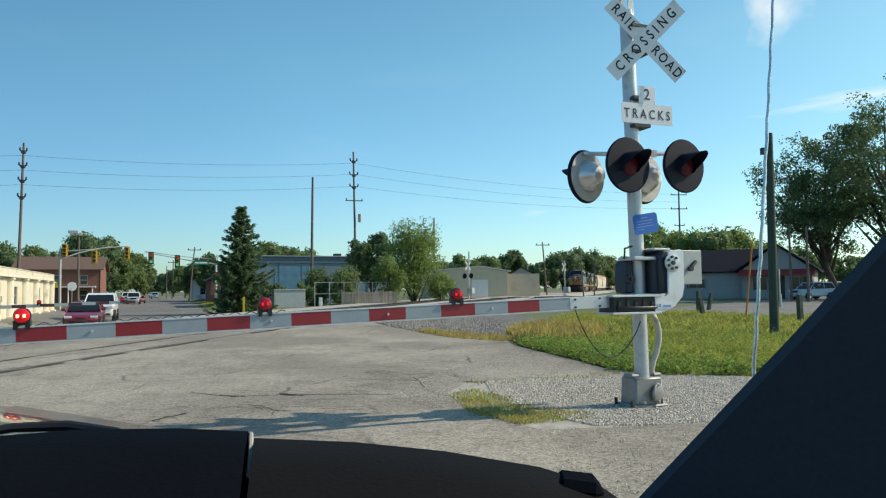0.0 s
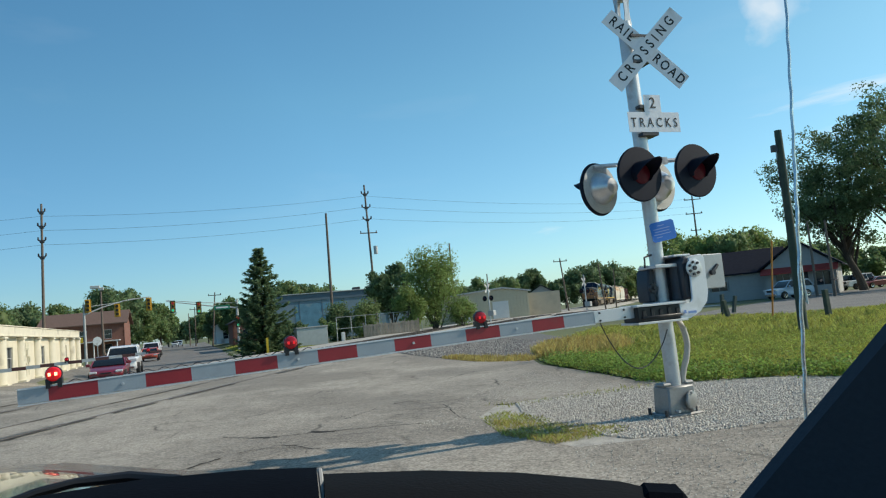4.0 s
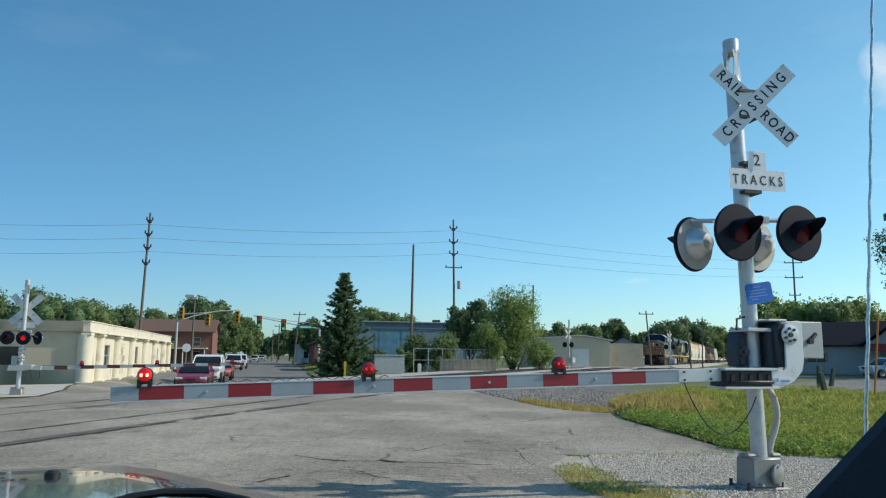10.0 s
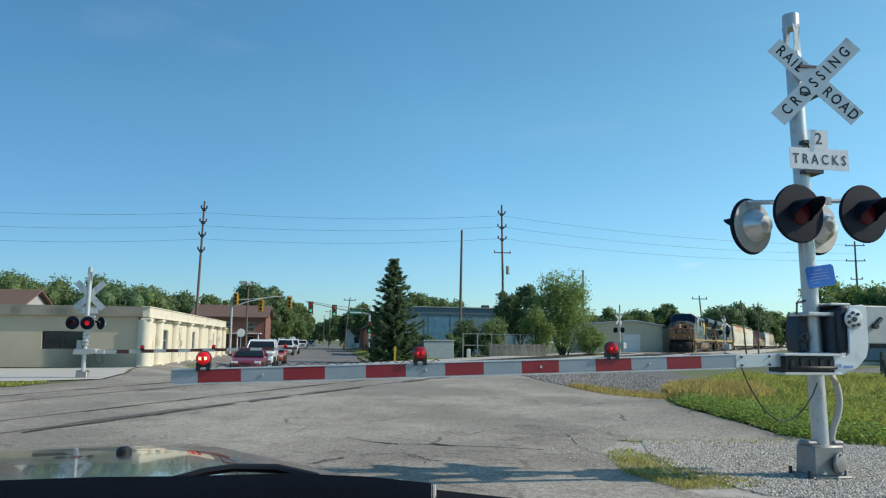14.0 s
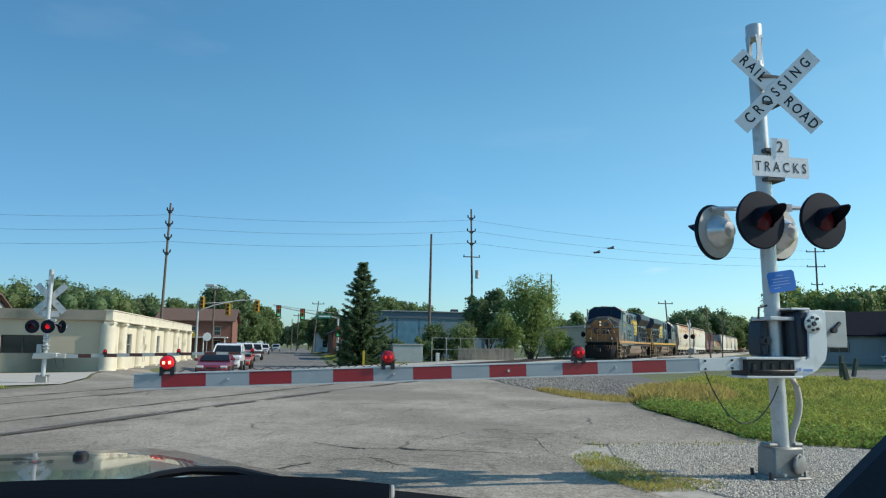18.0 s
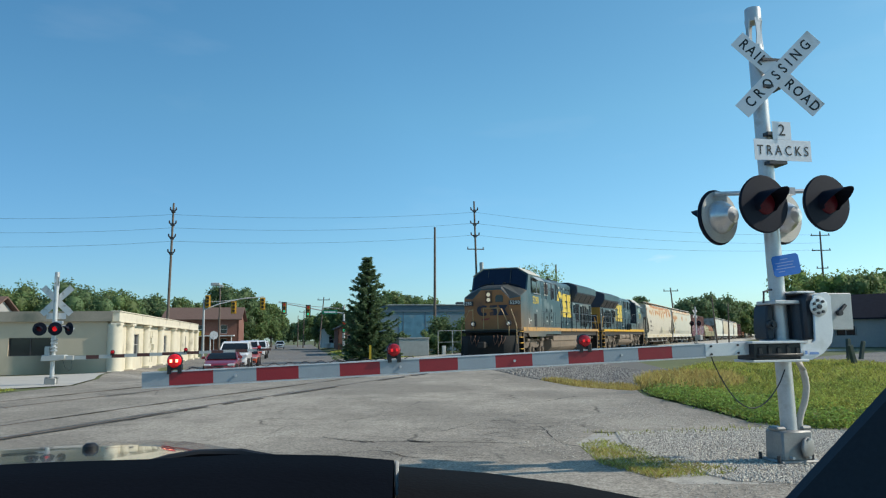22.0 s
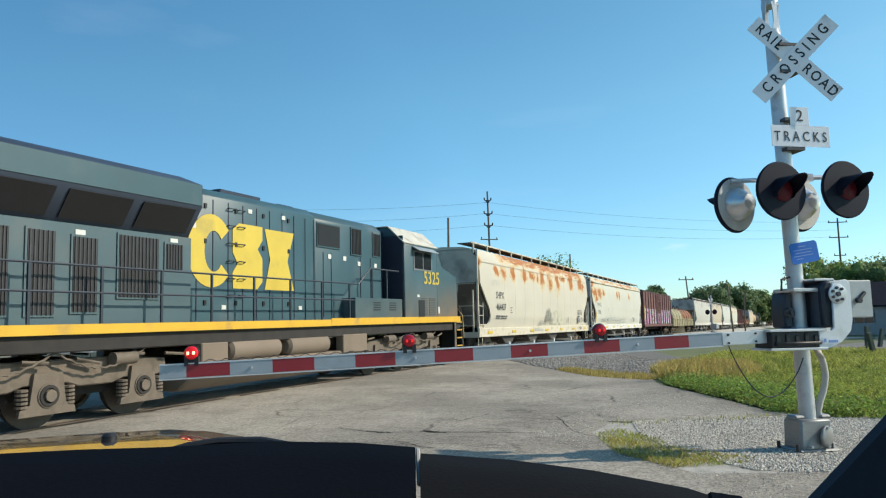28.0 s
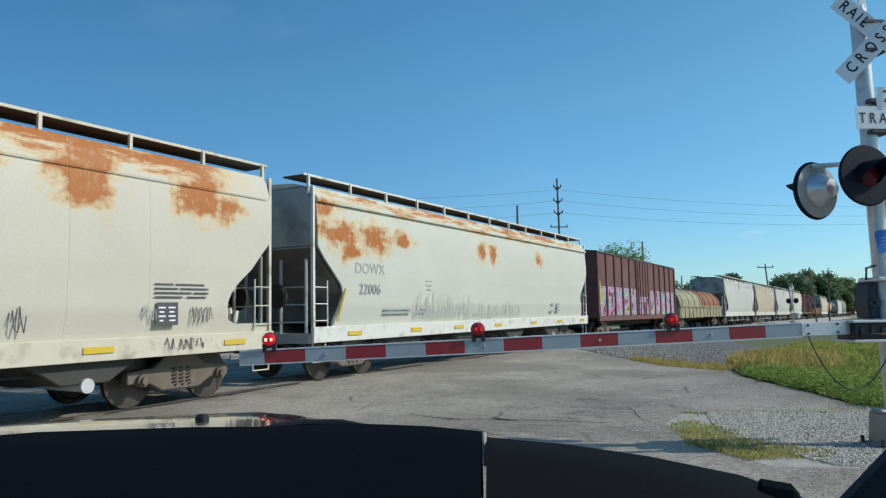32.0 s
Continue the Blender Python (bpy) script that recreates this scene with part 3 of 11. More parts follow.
crossing_road = sheet("road", uvs((-40, -14), (-40, 14), (2, 12), (6.2, 9.5), (6.6, 5.0), (6.9, 3.9), (8.2, 3.65), (9.9, 4.0), (10.9, 4.75), (10.6, 7.6), (13.5, 8.2), (17.3, 8.8), (19.4, 9.6), (21.4, 8.6), (25.5, 8.0), (30, 8.1), (36, 9.5), (40, 6.2), (44, 4.6), (44, -9.2), (34, -8.0), (30, -7.2), (26, -7.0), (22.6, -8.4), (20, -14)), 0.0, M["asphalt"],
                      "pale worn asphalt of the road approaching the crossing", "road")
far_street = sheet("road_1", uvs((43.9, -9.4), (43.9, 4.6), (62, 4.4), (90, 4.6), (330, 7.4), (330, -7.4), (62, -8.6)), -0.004, M["asphalt_dark"],
                   "grey asphalt street running on beyond the railway", "road")
cross_street = sheet("road_2", uvs((66, 4), (66, 12), (73, 12), (73, 4)), -0.005, M["asphalt_dark"], "side street behind the spruce", "road")
right_street = sheet("road_3", uvs((38, 27), (70, 75), (60, 84), (24, 38), (29, 27)), -0.006, M["asphalt_dark"], "side street beyond the grass field", "road")
apron = sheet("pavement", uvs((26.2, -7.15), (30, -7.35), (34, -8.15), (37.2, -8.6), (37.2, -40), (24.8, -40), (25.2, -9)), -0.003, M["concrete"], "pale concrete apron before the cream building", "pavement")
yard = sheet("pavement_1", uvs((37.4, -8.5), (44, -9.3), (62, -8.7), (62, -11.5), (37.4, -9.2)), -0.002, M["dirt"], "dusty verge beside the cream building", "verge")
lot = sheet("pavement_2", uvs((58, 26), (58, 52), (80, 52), (82, 30), (70, 22)), -0.005, M["concrete"], "pale gravel yard by the beige building", "yard")
gravel_patch = sheet("gravel_patch", uvs((5.6, 10.0), (6.0, 4.9), (6.4, 3.2), (8.2, 3.0), (10.2, 3.4), (11.5, 4.5), (11.3, 8.2), (9.6, 9.4), (8, 10.8)), -0.004, M["gravel_bed"], "bed of pale crushed gravel round the signal mast", "gravel")


def band(s0, s1, o0, o1, z, material, name, label, category, step=6.0):
    bm = bmesh.new()
    k, last = max(1, int((s1 - s0) / step)), None
    for i in range(k + 1):
        s = s0 + (s1 - s0) * i / k
        now = []
        for o, high in ((o0, False), (o0 + 1.6, True), (o1, True)):
            p = on_track(s, o, z)[0]
            if not high:
                p.z = ground_lift(p.x, p.y) + 0.004
            now.append(bm.verts.new(p))
        if last:
            for a, b, c, d in zip(last, last[1:], now[1:], now):
                bm.faces.new((a, b, c, d))
        last = now
    return solo(name, bm, material, label, category, kind="structure")


# ballast shoulders: the bed beside the road crossing
band(27.5, 420, TRACK_OFF - 4.2, TRACK_OFF + 9.0, -0.002, M["gravel_bed"], "track_bed", "grey ballast bed under the two tracks", "ballast")
band(-60, -3, TRACK_OFF - 3.0, TRACK_OFF + 9.0, -0.002, M["gravel_bed"], "track_bed_1", "grey ballast bed under the two tracks", "ballast")


def rails(name, off, label):
    holder = thing(name, label, "railway track", kind="structure")
    for side, o in (("near", off - 0.7525), ("far", off + 0.7525)):
        bm = bmesh.new()
        last = None
        for i in range(161):
            s = -60 + 480 * i / 160
            now = []
            for dx, dz in ((-0.07, -0.06), (-0.035, -0.035), (-0.036, 0.0), (0.036, 0.0), (0.035, -0.035), (0.07, -0.06)):
                now.append(bm.verts.new(on_track(s, o + dx, RAIL_TOP + dz - (0.030 if -6 < s < 29 else 0))[0]))
            if last:
                for k in range(5):
                    bm.faces.new((last[k], last[k + 1], now[k + 1], now[k]))
            last = now
        part("rail", bm, M["rail"], holder)
    # dark flangeways let into the road
    near = off == TRACK_OFF
    for o, wide, gap in ((off - 0.98, 0.06, -0.75 if near else 0.2), (off - 0.66, 0.025, 0.1), (off + 0.67, 0.04, -0.3)):
        bm = bmesh.new()
        last = None
        for i in range(67):
            s = -4 + 33 * i / 66
            now = [bm.verts.new(on_track(s, o + 0.02 * math.sin(i * 2.3) + dx, 0.018)[0]) for dx in (-wide * (1 + 0.35 * math.sin(i * 1.7)), wide * (0.9 + 0.4 * math.sin(i * 3.1)))]
            if last and math.sin(i * 0.9 + 2 * math.sin(i * 0.37 + o)) > gap:
                bm.faces.new((last[0], last[1], now[1], now[0]))
            last = now
        part("flangeway", bm, M["groove_dark"] if near and wide > 0.05 else M["groove"], holder)
    tie = bmesh.new()
    box(tie, (0, 0, 0), (2.6, 0.22, 0.12))
    me = mesh_of("sleeper", tie, M["tie"])
    for i in range(90):
        s = 28.5 + i * 0.62
        p, k = on_track(s, off, -0.03)
        share("sleeper", me, holder, pose(p.x, p.y, p.z, 0, 0, -13.3 - math.degrees(k)))
    return holder


rails("railway_track", TRACK_OFF, "rusty steel rails on dark sleepers crossing the road")
rails("railway_track", TRACK_OFF + 4.6, "second line of rails behind the first")

STONE_SHAPE = np.array([(1, 0, -.3), (0, 1, -.3), (-1, 0, -.3), (0, -1, -.3), (.6, .5, .7), (-.6, .4, .7), (.1, -.7, .75)], float)
STONE_FACES = np.array([(0, 1, 4), (1, 2, 5), (2, 3, 6), (3, 0, 6), (0, 4, 6), (1, 5, 4), (2, 6, 5), (4, 5, 6)])


def inside(poly, x, y):
    hit = np.zeros(len(x), bool)
    k = len(poly)
    for i in range(k):
        (x0, y0), (x1, y1) = poly[i], poly[(i + 1) % k]
        cond = (y0 > y) != (y1 > y)
        hit ^= cond & (x < (x1 - x0) * (y - y0) / ((y1 - y0) or 1e-9) + x0)
    return hit


def scatter(poly, count, rng):
    """Random (u, v) points in a road-frame polygon."""
    p = np.array(poly, float)
    lo, hi = p.min(0), p.max(0)
    out = np.zeros((0, 2))
    while len(out) < count:
        q = rng.uniform(lo, hi, (count * 2, 2))
        out = np.concatenate([out, q[inside(poly, q[:, 0], q[:, 1])]])
    return out[:count]


def to_world(uv):
    return uv[:, :1] * np.array(RU[:2])[None] + uv[:, 1:] * np.array(RV[:2])[None]


def stones(name, poly, count, size, label, seed, material=None):
    rng = np.random.default_rng(seed)
    xy = to_world(scatter(poly, count, rng))
    sc = rng.uniform(size[0], size[1], (count, 1, 1)) * rng.uniform(0.7, 1.3, (count, 1, 3))
    ang = rng.uniform(0, 6.28, count)
    shape = STONE_SHAPE[None] * sc + rng.normal(0, 0.12, (count, 7, 3)) * sc
    c, s = np.cos(ang)[:, None], np.sin(ang)[:, None]
    x, y = shape[:, :, 0] * c - shape[:, :, 1] * s, shape[:, :, 0] * s + shape[:, :, 1] * c
    v = np.stack([x + xy[:, :1], y + xy[:, 1:], shape[:, :, 2] * 0.7 + 0.008 + np.maximum(lift_all(xy), 0)[:, None]], -1).reshape(-1, 3)
    f = (STONE_FACES[None] + 7 * np.arange(count)[:, None, None]).reshape(-1, 3)
    return tagged(new(name, soup(name, v, f, material or M["stones"])), label, "gravel", kind="stuff")


def stone_mat(name, color):
    m = leaf_mat(name, color, 0.45)
    n = m.node_tree.nodes
    m.node_tree.links.new(n["Principled BSDF"].outputs[0], n["Material Output"].inputs["Surface"])
    n["Principled BSDF"].inputs["Roughness"].default_value = 0.9
    for x in n:
        if x.type == "HUE_SAT":
            x.inputs["Saturation"].default_value = 0.9
    return m


M["stones"] = stone_mat("loose_stones", (0.47, 0.43, 0.365))
M["ballast"] = stone_mat("grey_ballast", (0.225, 0.21, 0.19))
sheet("ballast_shoulder", uvs((20.0, 10.0), (21.3, 8.4), (25.5, 7.4), (30, 7.4), (36, 8.6), (46, 13), (46, 22), (30, 16.5), (22, 12.2)), -0.006, mat("ballast_bed", (0.13, 0.125, 0.115), 0.95, var=0.4, scale=8, fine=40, bump=0.5), "grey ballast shoulder beside the track", "ballast")
stones("mast_gravel", [(6.1, 9.6), (6.6, 5.0), (6.9, 4.5), (8.2, 4.3), (9.7, 4.6), (10.8, 5.0), (10.6, 7.5), (9.6, 8.8), (8, 10.0)], 42000, (0.006, 0.016), "loose pale crushed stone round the mast foot", 3)
stones("track_ballast", [(20.0, 9.9), (21.3, 8.7), (25.5, 7.9), (30.0, 7.9), (36.0, 9.5), (38, 16.5), (28, 14.5), (22, 11.8)], 20000, (0.024, 0.056), "grey ballast stones spilling beside the track", 4, M["ballast"])
stones("road_grit", [(4.0, 2.5), (6.8, 3.8), (9.8, 3.0), (12, 4.4), (16, 8.0), (10.9, 7.4), (10.9, 4.4), (7, 3.6), (6.2, 7.5), (4, 6)], 5200, (0.004, 0.010), "scattered grit on the road edge", 5)


def blades(name, poly, count, height, width, material, label, seed, lean=0.35, base=0.0):
    rng = np.random.default_rng(seed)
    xy = to_world(scatter(poly, count, rng))
    h = rng.uniform(height[0], height[1], count) * (0.7 + 0.35 * np.sin(xy[:, 0] * 1.7 + 1.0 + np.sin(xy[:, 1] * 2.9)) ** 2 + 0.35 * np.sin(xy[:, 0] * 4.7 + xy[:, 1] * 3.1) ** 2 * np.cos(xy[:, 1] * 1.3 + 2 * np.sin(xy[:, 0])) ** 2)
    a, b = rng.uniform(0, 6.28, count), rng.uniform(0, 6.28, count)
    w = rng.uniform(width[0], width[1], count)
    dx, dy = np.cos(a) * w, np.sin(a) * w
    lx, ly = np.cos(b) * h * lean * rng.uniform(0.3, 1.6, count), np.sin(b) * h * lean * rng.uniform(0.3, 1.6, count)
    z = base + lift_all(xy)
    v = np.stack([np.stack([xy[:, 0] - dx, xy[:, 1] - dy, z], -1), np.stack([xy[:, 0] + dx, xy[:, 1] + dy, z], -1),
                  np.stack([xy[:, 0] + dx * .6 + lx * .45, xy[:, 1] + dy * .6 + ly * .45, z + h * .62], -1),
                  np.stack([xy[:, 0] + lx, xy[:, 1] + ly, z + h], -1)], 1).reshape(-1, 3)
    f = np.array([(0, 1, 2, 3)])[None] + 4 * np.arange(count)[:, None, None]
    return tagged(new(name, soup(name, v, f.reshape(-1, 4), material)), label, "grass", kind="stuff")


def weed_clumps(name, poly, count, each, spread, size, material, label, seed):
    """Low leafy clumps: small leaves at all angles round many centres."""
    rng = np.random.default_rng(seed)
    mid = to_world(scatter(poly, count, rng))
    pick = rng.integers(0, count, count * each)
    wide = rng.uniform(spread[0], spread[1], count)
    off = rng.normal(size=(len(pick), 3)) * wide[pick][:, None] * np.array([1, 1, 0.75])
    p = np.concatenate([mid[pick], lift_all(mid)[pick][:, None] + 0.02], 1) + np.stack([off[:, 0], off[:, 1], np.abs(off[:, 2])], -1)
    a = rng.normal(size=p.shape) * np.array([1, 1, 0.6])
    a /= np.linalg.norm(a, axis=1, keepdims=True)
    b = np.cross(a, rng.normal(size=p.shape))
    b /= np.linalg.norm(b, axis=1, keepdims=True)
    s = rng.uniform(size[0], size[1], (len(p), 1))
    v = np.stack([p - a * s, p + b * s * 0.5, p + a * s, p - b * s * 0.5], 1).reshape(-1, 3)
    return tagged(new(name, soup(name, v, np.arange(len(v)).reshape(-1, 4), material)), label, "grass", kind="stuff")


M["tuft"] = leaf_mat("tuft_leaves", (0.20, 0.245, 0.06), 0.4)
FIELD = [(10.7, 7.8), (13.6, 8.4), (17.3, 9.0), (19.4, 9.8), (21, 12), (30, 17), (36, 22), (36, 30), (28, 28), (24, 36), (10, 40), (4, 22), (7.5, 10.5), (9.6, 9.2)]
sheet("grass_field", [rd(u, v) for u, v in FIELD], -0.008, mat("field_soil", (0.21, 0.21, 0.065), 0.95, var=0.35, scale=0.8, fine=8, bump=0.2), "ground under the rough grass field", "ground")
blades("field_grass", [(10.7, 7.8), (13.6, 8.4), (17.3, 9.0), (19.4, 10.5), (19, 16), (14, 20), (9, 18), (7.5, 10.5), (9.6, 9.2)], 95000, (0.03, 0.13), (0.004, 0.009), M["grass"], "rough green grass in the field", 11, 0.7)
blades("field_grass", [(19, 11.5), (30, 17), (36, 22), (36, 30), (28, 28), (24, 36), (10, 40), (4, 22), (9, 17), (14, 19)], 60000, (0.05, 0.18), (0.01, 0.022), M["grass"], "rough green grass in the field", 12, 0.7)
weed_clumps("weeds", [(10.7, 7.75), (13.6, 8.35), (17.3, 8.95), (18.5, 9.9), (14, 9.9), (10.6, 9.2), (8.2, 11.6), (7.6, 10.4), (9.6, 9.0)], 520, 70, (0.07, 0.17), (0.016, 0.040), M["weed_dark"], "leafy green weeds along the field edge", 13)
weed_clumps("weeds", [(11.5, 8.4), (13.6, 8.6), (17.3, 9.4), (19, 16), (14, 20), (9, 18), (8.0, 11)], 1300, 36, (0.06, 0.16), (0.012, 0.030), M["grass_weed"], "low clover and weeds among the grass", 23)


def tufts(name, poly, count, each, height, width, material, label, seed):
    """Clumps of taller leaves standing out of the short grass."""
    rng = np.random.default_rng(seed)
    mid = to_world(scatter(poly, count, rng))
    big = rng.uniform(0.35, 1.0, count) ** 1.5
    pick = rng.integers(0, count, count * each)
    a, r = rng.uniform(0, 6.28, len(pick)), np.abs(rng.normal(0, 0.16, len(pick))) * (0.5 + big[pick])
    xy = mid[pick] + np.stack([np.cos(a) * r, np.sin(a) * r], -1)
    h = rng.uniform(height[0], height[1], len(pick)) * big[pick] * np.clip(1.2 - r * 2, 0.3, 1)
    w = rng.uniform(width[0], width[1], len(pick))
    b = rng.uniform(0, 6.28, len(pick))
    dx, dy, lx, ly = np.cos(b) * w, np.sin(b) * w, np.cos(a) * h * 0.5, np.sin(a) * h * 0.5
    z = lift_all(xy)
    v = np.stack([np.stack([xy[:, 0] - dx, xy[:, 1] - dy, z], -1), np.stack([xy[:, 0] + dx, xy[:, 1] + dy, z], -1),
                  np.stack([xy[:, 0] + dx + lx * .5, xy[:, 1] + dy + ly * .5, z + h * .65], -1), np.stack([xy[:, 0] + lx, xy[:, 1] + ly, z + h], -1)], 1).reshape(-1, 3)
    return tagged(new(name, soup(name, v, np.arange(len(v)).reshape(-1, 4), material)), label, "grass", kind="stuff")


tufts("grass_tufts", [(10.9, 8.2), (13.6, 8.6), (17.3, 9.3), (19.4, 10.8), (20, 16), (14, 22), (7, 20), (7.5, 10.8)], 420, 60, (0.08, 0.24), (0.006, 0.014), M["tuft"], "dark tufts standing out of the field grass", 31)
tufts("grass_tufts", [(19, 12), (30, 18), (34, 23), (27, 27), (22, 34), (9, 34), (6, 22), (14, 21)], 320, 50, (0.10, 0.28), (0.012, 0.026), M["tuft"], "dark tufts standing out of the field grass", 32)
blades("dry_grass", [(17.6, 9.4), (19.4, 9.9), (21.5, 10.6), (25, 13.2), (24, 15.5), (19.5, 13.2), (17.5, 11.2)], 12000, (0.12, 0.34), (0.008, 0.016), M["grass_dry"], "straw-coloured dry grass by the ballast", 14)
blades("verge_grass", [(18.8, 9.2), (20.5, 8.5), (23.5, 8.2), (23.8, 8.8), (21, 9.4), (19.5, 10.0)], 3500, (0.05, 0.16), (0.006, 0.014), M["grass_dry"], "thin yellow grass at the road edge", 15)
blades("gravel_grass", [(7.2, 3.8), (8.2, 3.6), (9.7, 3.95), (10.0, 4.4), (9.0, 4.55), (8.0, 4.45), (7.5, 4.9), (7.2, 4.7)], 2900, (0.012, 0.06), (0.002, 0.006), M["grass"], "low grass tufts at the edge of the gravel", 16, 0.9)
blades("gravel_grass", [(7.2, 3.8), (8.2, 3.6), (9.4, 4.0), (8.6, 4.4), (7.5, 4.8)], 2300, (0.012, 0.055), (0.002, 0.006), M["grass_dry"], "low yellow grass tufts at the edge of the gravel", 17, 0.9)
blades("gravel_grass", [(10.4, 4.6), (10.9, 4.5), (10.8, 7.4), (10.3, 7.4)], 260, (0.02, 0.08), (0.003, 0.007), M["grass"], "low grass tufts at the edge of the gravel", 18)
blades("verge_grass", [(20, -14), (22.8, -8.6), (24.6, -8.1), (23.6, -14), (22, -20)], 9000, (0.03, 0.10), (0.012, 0.03), M["grass"], "mown grass strip by the apron", 19)
blades("verge_grass", [(52, 5.0), (64, 5.2), (64, 9), (54, 11.5), (46, 7.5)], 12000, (0.04, 0.14), (0.02, 0.05), M["grass"], "mown grass under the spruce", 20)
blades("verge_grass", [(75, 5.2), (120, 5.8), (120, 9), (75, 9)], 6000, (0.05, 0.14), (0.04, 0.09), M["grass"], "grass verge along the street", 21)


def crack(name, pts, width, label):
    """A jagged crack in the asphalt: a thin dark sunken strip."""
    bm = bmesh.new()
    rng = random.Random(len(pts) * 7 + int(width * 1000))
    last = None
    fine_pts = []
    for (u0, v0), (u1, v1) in zip(pts, pts[1:]):
        for i in range(6):
            t = i / 6
            fine_pts.append((u0 + (u1 - u0) * t + rng.uniform(-.025, .025), v0 + (v1 - v0) * t + rng.uniform(-.025, .025)))
    for u, v in fine_pts:
        w = width * rng.uniform(0.2, 1.2)
        now = [bm.verts.new(rd(u - w, v, 0.003)), bm.verts.new(rd(u + w, v, 0.003))]
        if last:
            bm.faces.new((last[0], last[1], now[1], now[0]))
        last = now
    return solo(name, bm, M["crack"], label, "crack", kind="structure")


crack("road_crack", [(11.63, 0.49), (11.03, 0.9), (10.81, 1.26), (10.69, 1.77), (10.55, 2.09), (10.4, 2.54), (10.19, 2.96), (10.05, 3.33)], 0.02, "long crack across the asphalt")
crack("road_crack", [(11.03, 0.9), (10.87, 1.08), (10.78, 1.25)], 0.06, "pothole broken open in the asphalt")
crack("road_crack", [(10.79, 1.75), (10.64, 1.86), (10.52, 2.06)], 0.12, "pothole broken open in the asphalt")
crack("road_crack", [(9.98, 1.17), (9.81, 1.33), (9.39, 1.44), (9.18, 1.7)], 0.022, "branching crack in the asphalt")
crack("road_crack", [(9.66, 1.42), (9.22, 1.42), (8.8, 1.35)], 0.02, "branching crack in the asphalt")
crack("road_crack", [(12.94, 4.18), (11.76, 4.14), (10.12, 3.81), (9.75, 3.81), (9.35, 3.98)], 0.045, "crumbling crack in the asphalt")
crack("road_crack", [(16.04, 5.56), (17.0, 6.39), (17.7, 7.26)], 0.05, "crack near the ballast")
crack("road_crack", [(13.23, 6.14), (13.0, 6.24)], 0.05, "short crack in the asphalt")
crack("road_crack", [(10.89, 4.69), (10.65, 5.17), (10.22, 5.84), (10.01, 6.19)], 0.05, "broken asphalt edge along the gravel")
crack("road_crack", [(9.25, 0.01), (9.53, 0.33), (9.65, 0.42)], 0.03, "crack web in the asphalt")
crack("road_crack", [(12.77, 3.34), (12.97, 3.88), (12.46, 3.97)], 0.03, "crack web in the asphalt")
crack("road_crack", [(11.73, 2.42), (12.33, 3.0), (13.11, 3.49)], 0.02, "crack web in the asphalt")
crack("road_crack", [(17.0, 1.94), (15.59, 2.07), (16.28, 2.74)], 0.04, "crack web in the asphalt")


def crack_web(centre, size, count, seed):
    """Many short hairline cracks round a worn place: one sunken mesh."""
    rng = random.Random(seed)
    bm = bmesh.new()
    for _ in range(count):
        u, v = centre[0] + rng.gauss(0, size[0]), centre[1] + rng.gauss(0, size[1])
        a = rng.choice((0.2, 1.4, 1.9)) + rng.uniform(-.5, .5)
        last = None
        for k in range(rng.randint(4, 10)):
            w = rng.uniform(0.002, 0.008)
            now = [bm.verts.new(rd(u - w, v - w * 0.4, 0.003)), bm.verts.new(rd(u + w, v + w * 0.4, 0.003))]
            if last:
                bm.faces.new((last[0], last[1], now[1], now[0]))
            last = now
            a += rng.uniform(-.7, .7)
            u, v = u + math.cos(a) * rng.uniform(.05, .14), v + math.sin(a) * rng.uniform(.05, .14)
    solo("road_crack", bm, M["crack"], "web of hairline cracks in the worn asphalt", "crack", kind="structure")


crack_web((11.6, 3.4), (0.9, 0.55), 60, 3)
crack_web((13.6, 4.6), (1.2, 1.0), 50, 4)
crack_web((9.6, 0.9), (0.5, 0.7), 34, 5)
crack_web((17.0, 3.0), (1.6, 2.0), 40, 6)
crack_web((10.2, -2.5), (1.2, 1.6), 26, 7)


# ---- crossing signals ----
M["galv_dark"] = mat("weathered_disc_back", (0.46, 0.46, 0.44), 0.6, 0.1, var=0.2, bump=0.05)


M["housing"] = mat("dented_lamp_housing", (0.66, 0.66, 0.66), 0.28, 0.75, var=0.12, scale=9, bump=0.35, dirt=(0.42, 0.42, 0.4), dirt_amt=0.1)


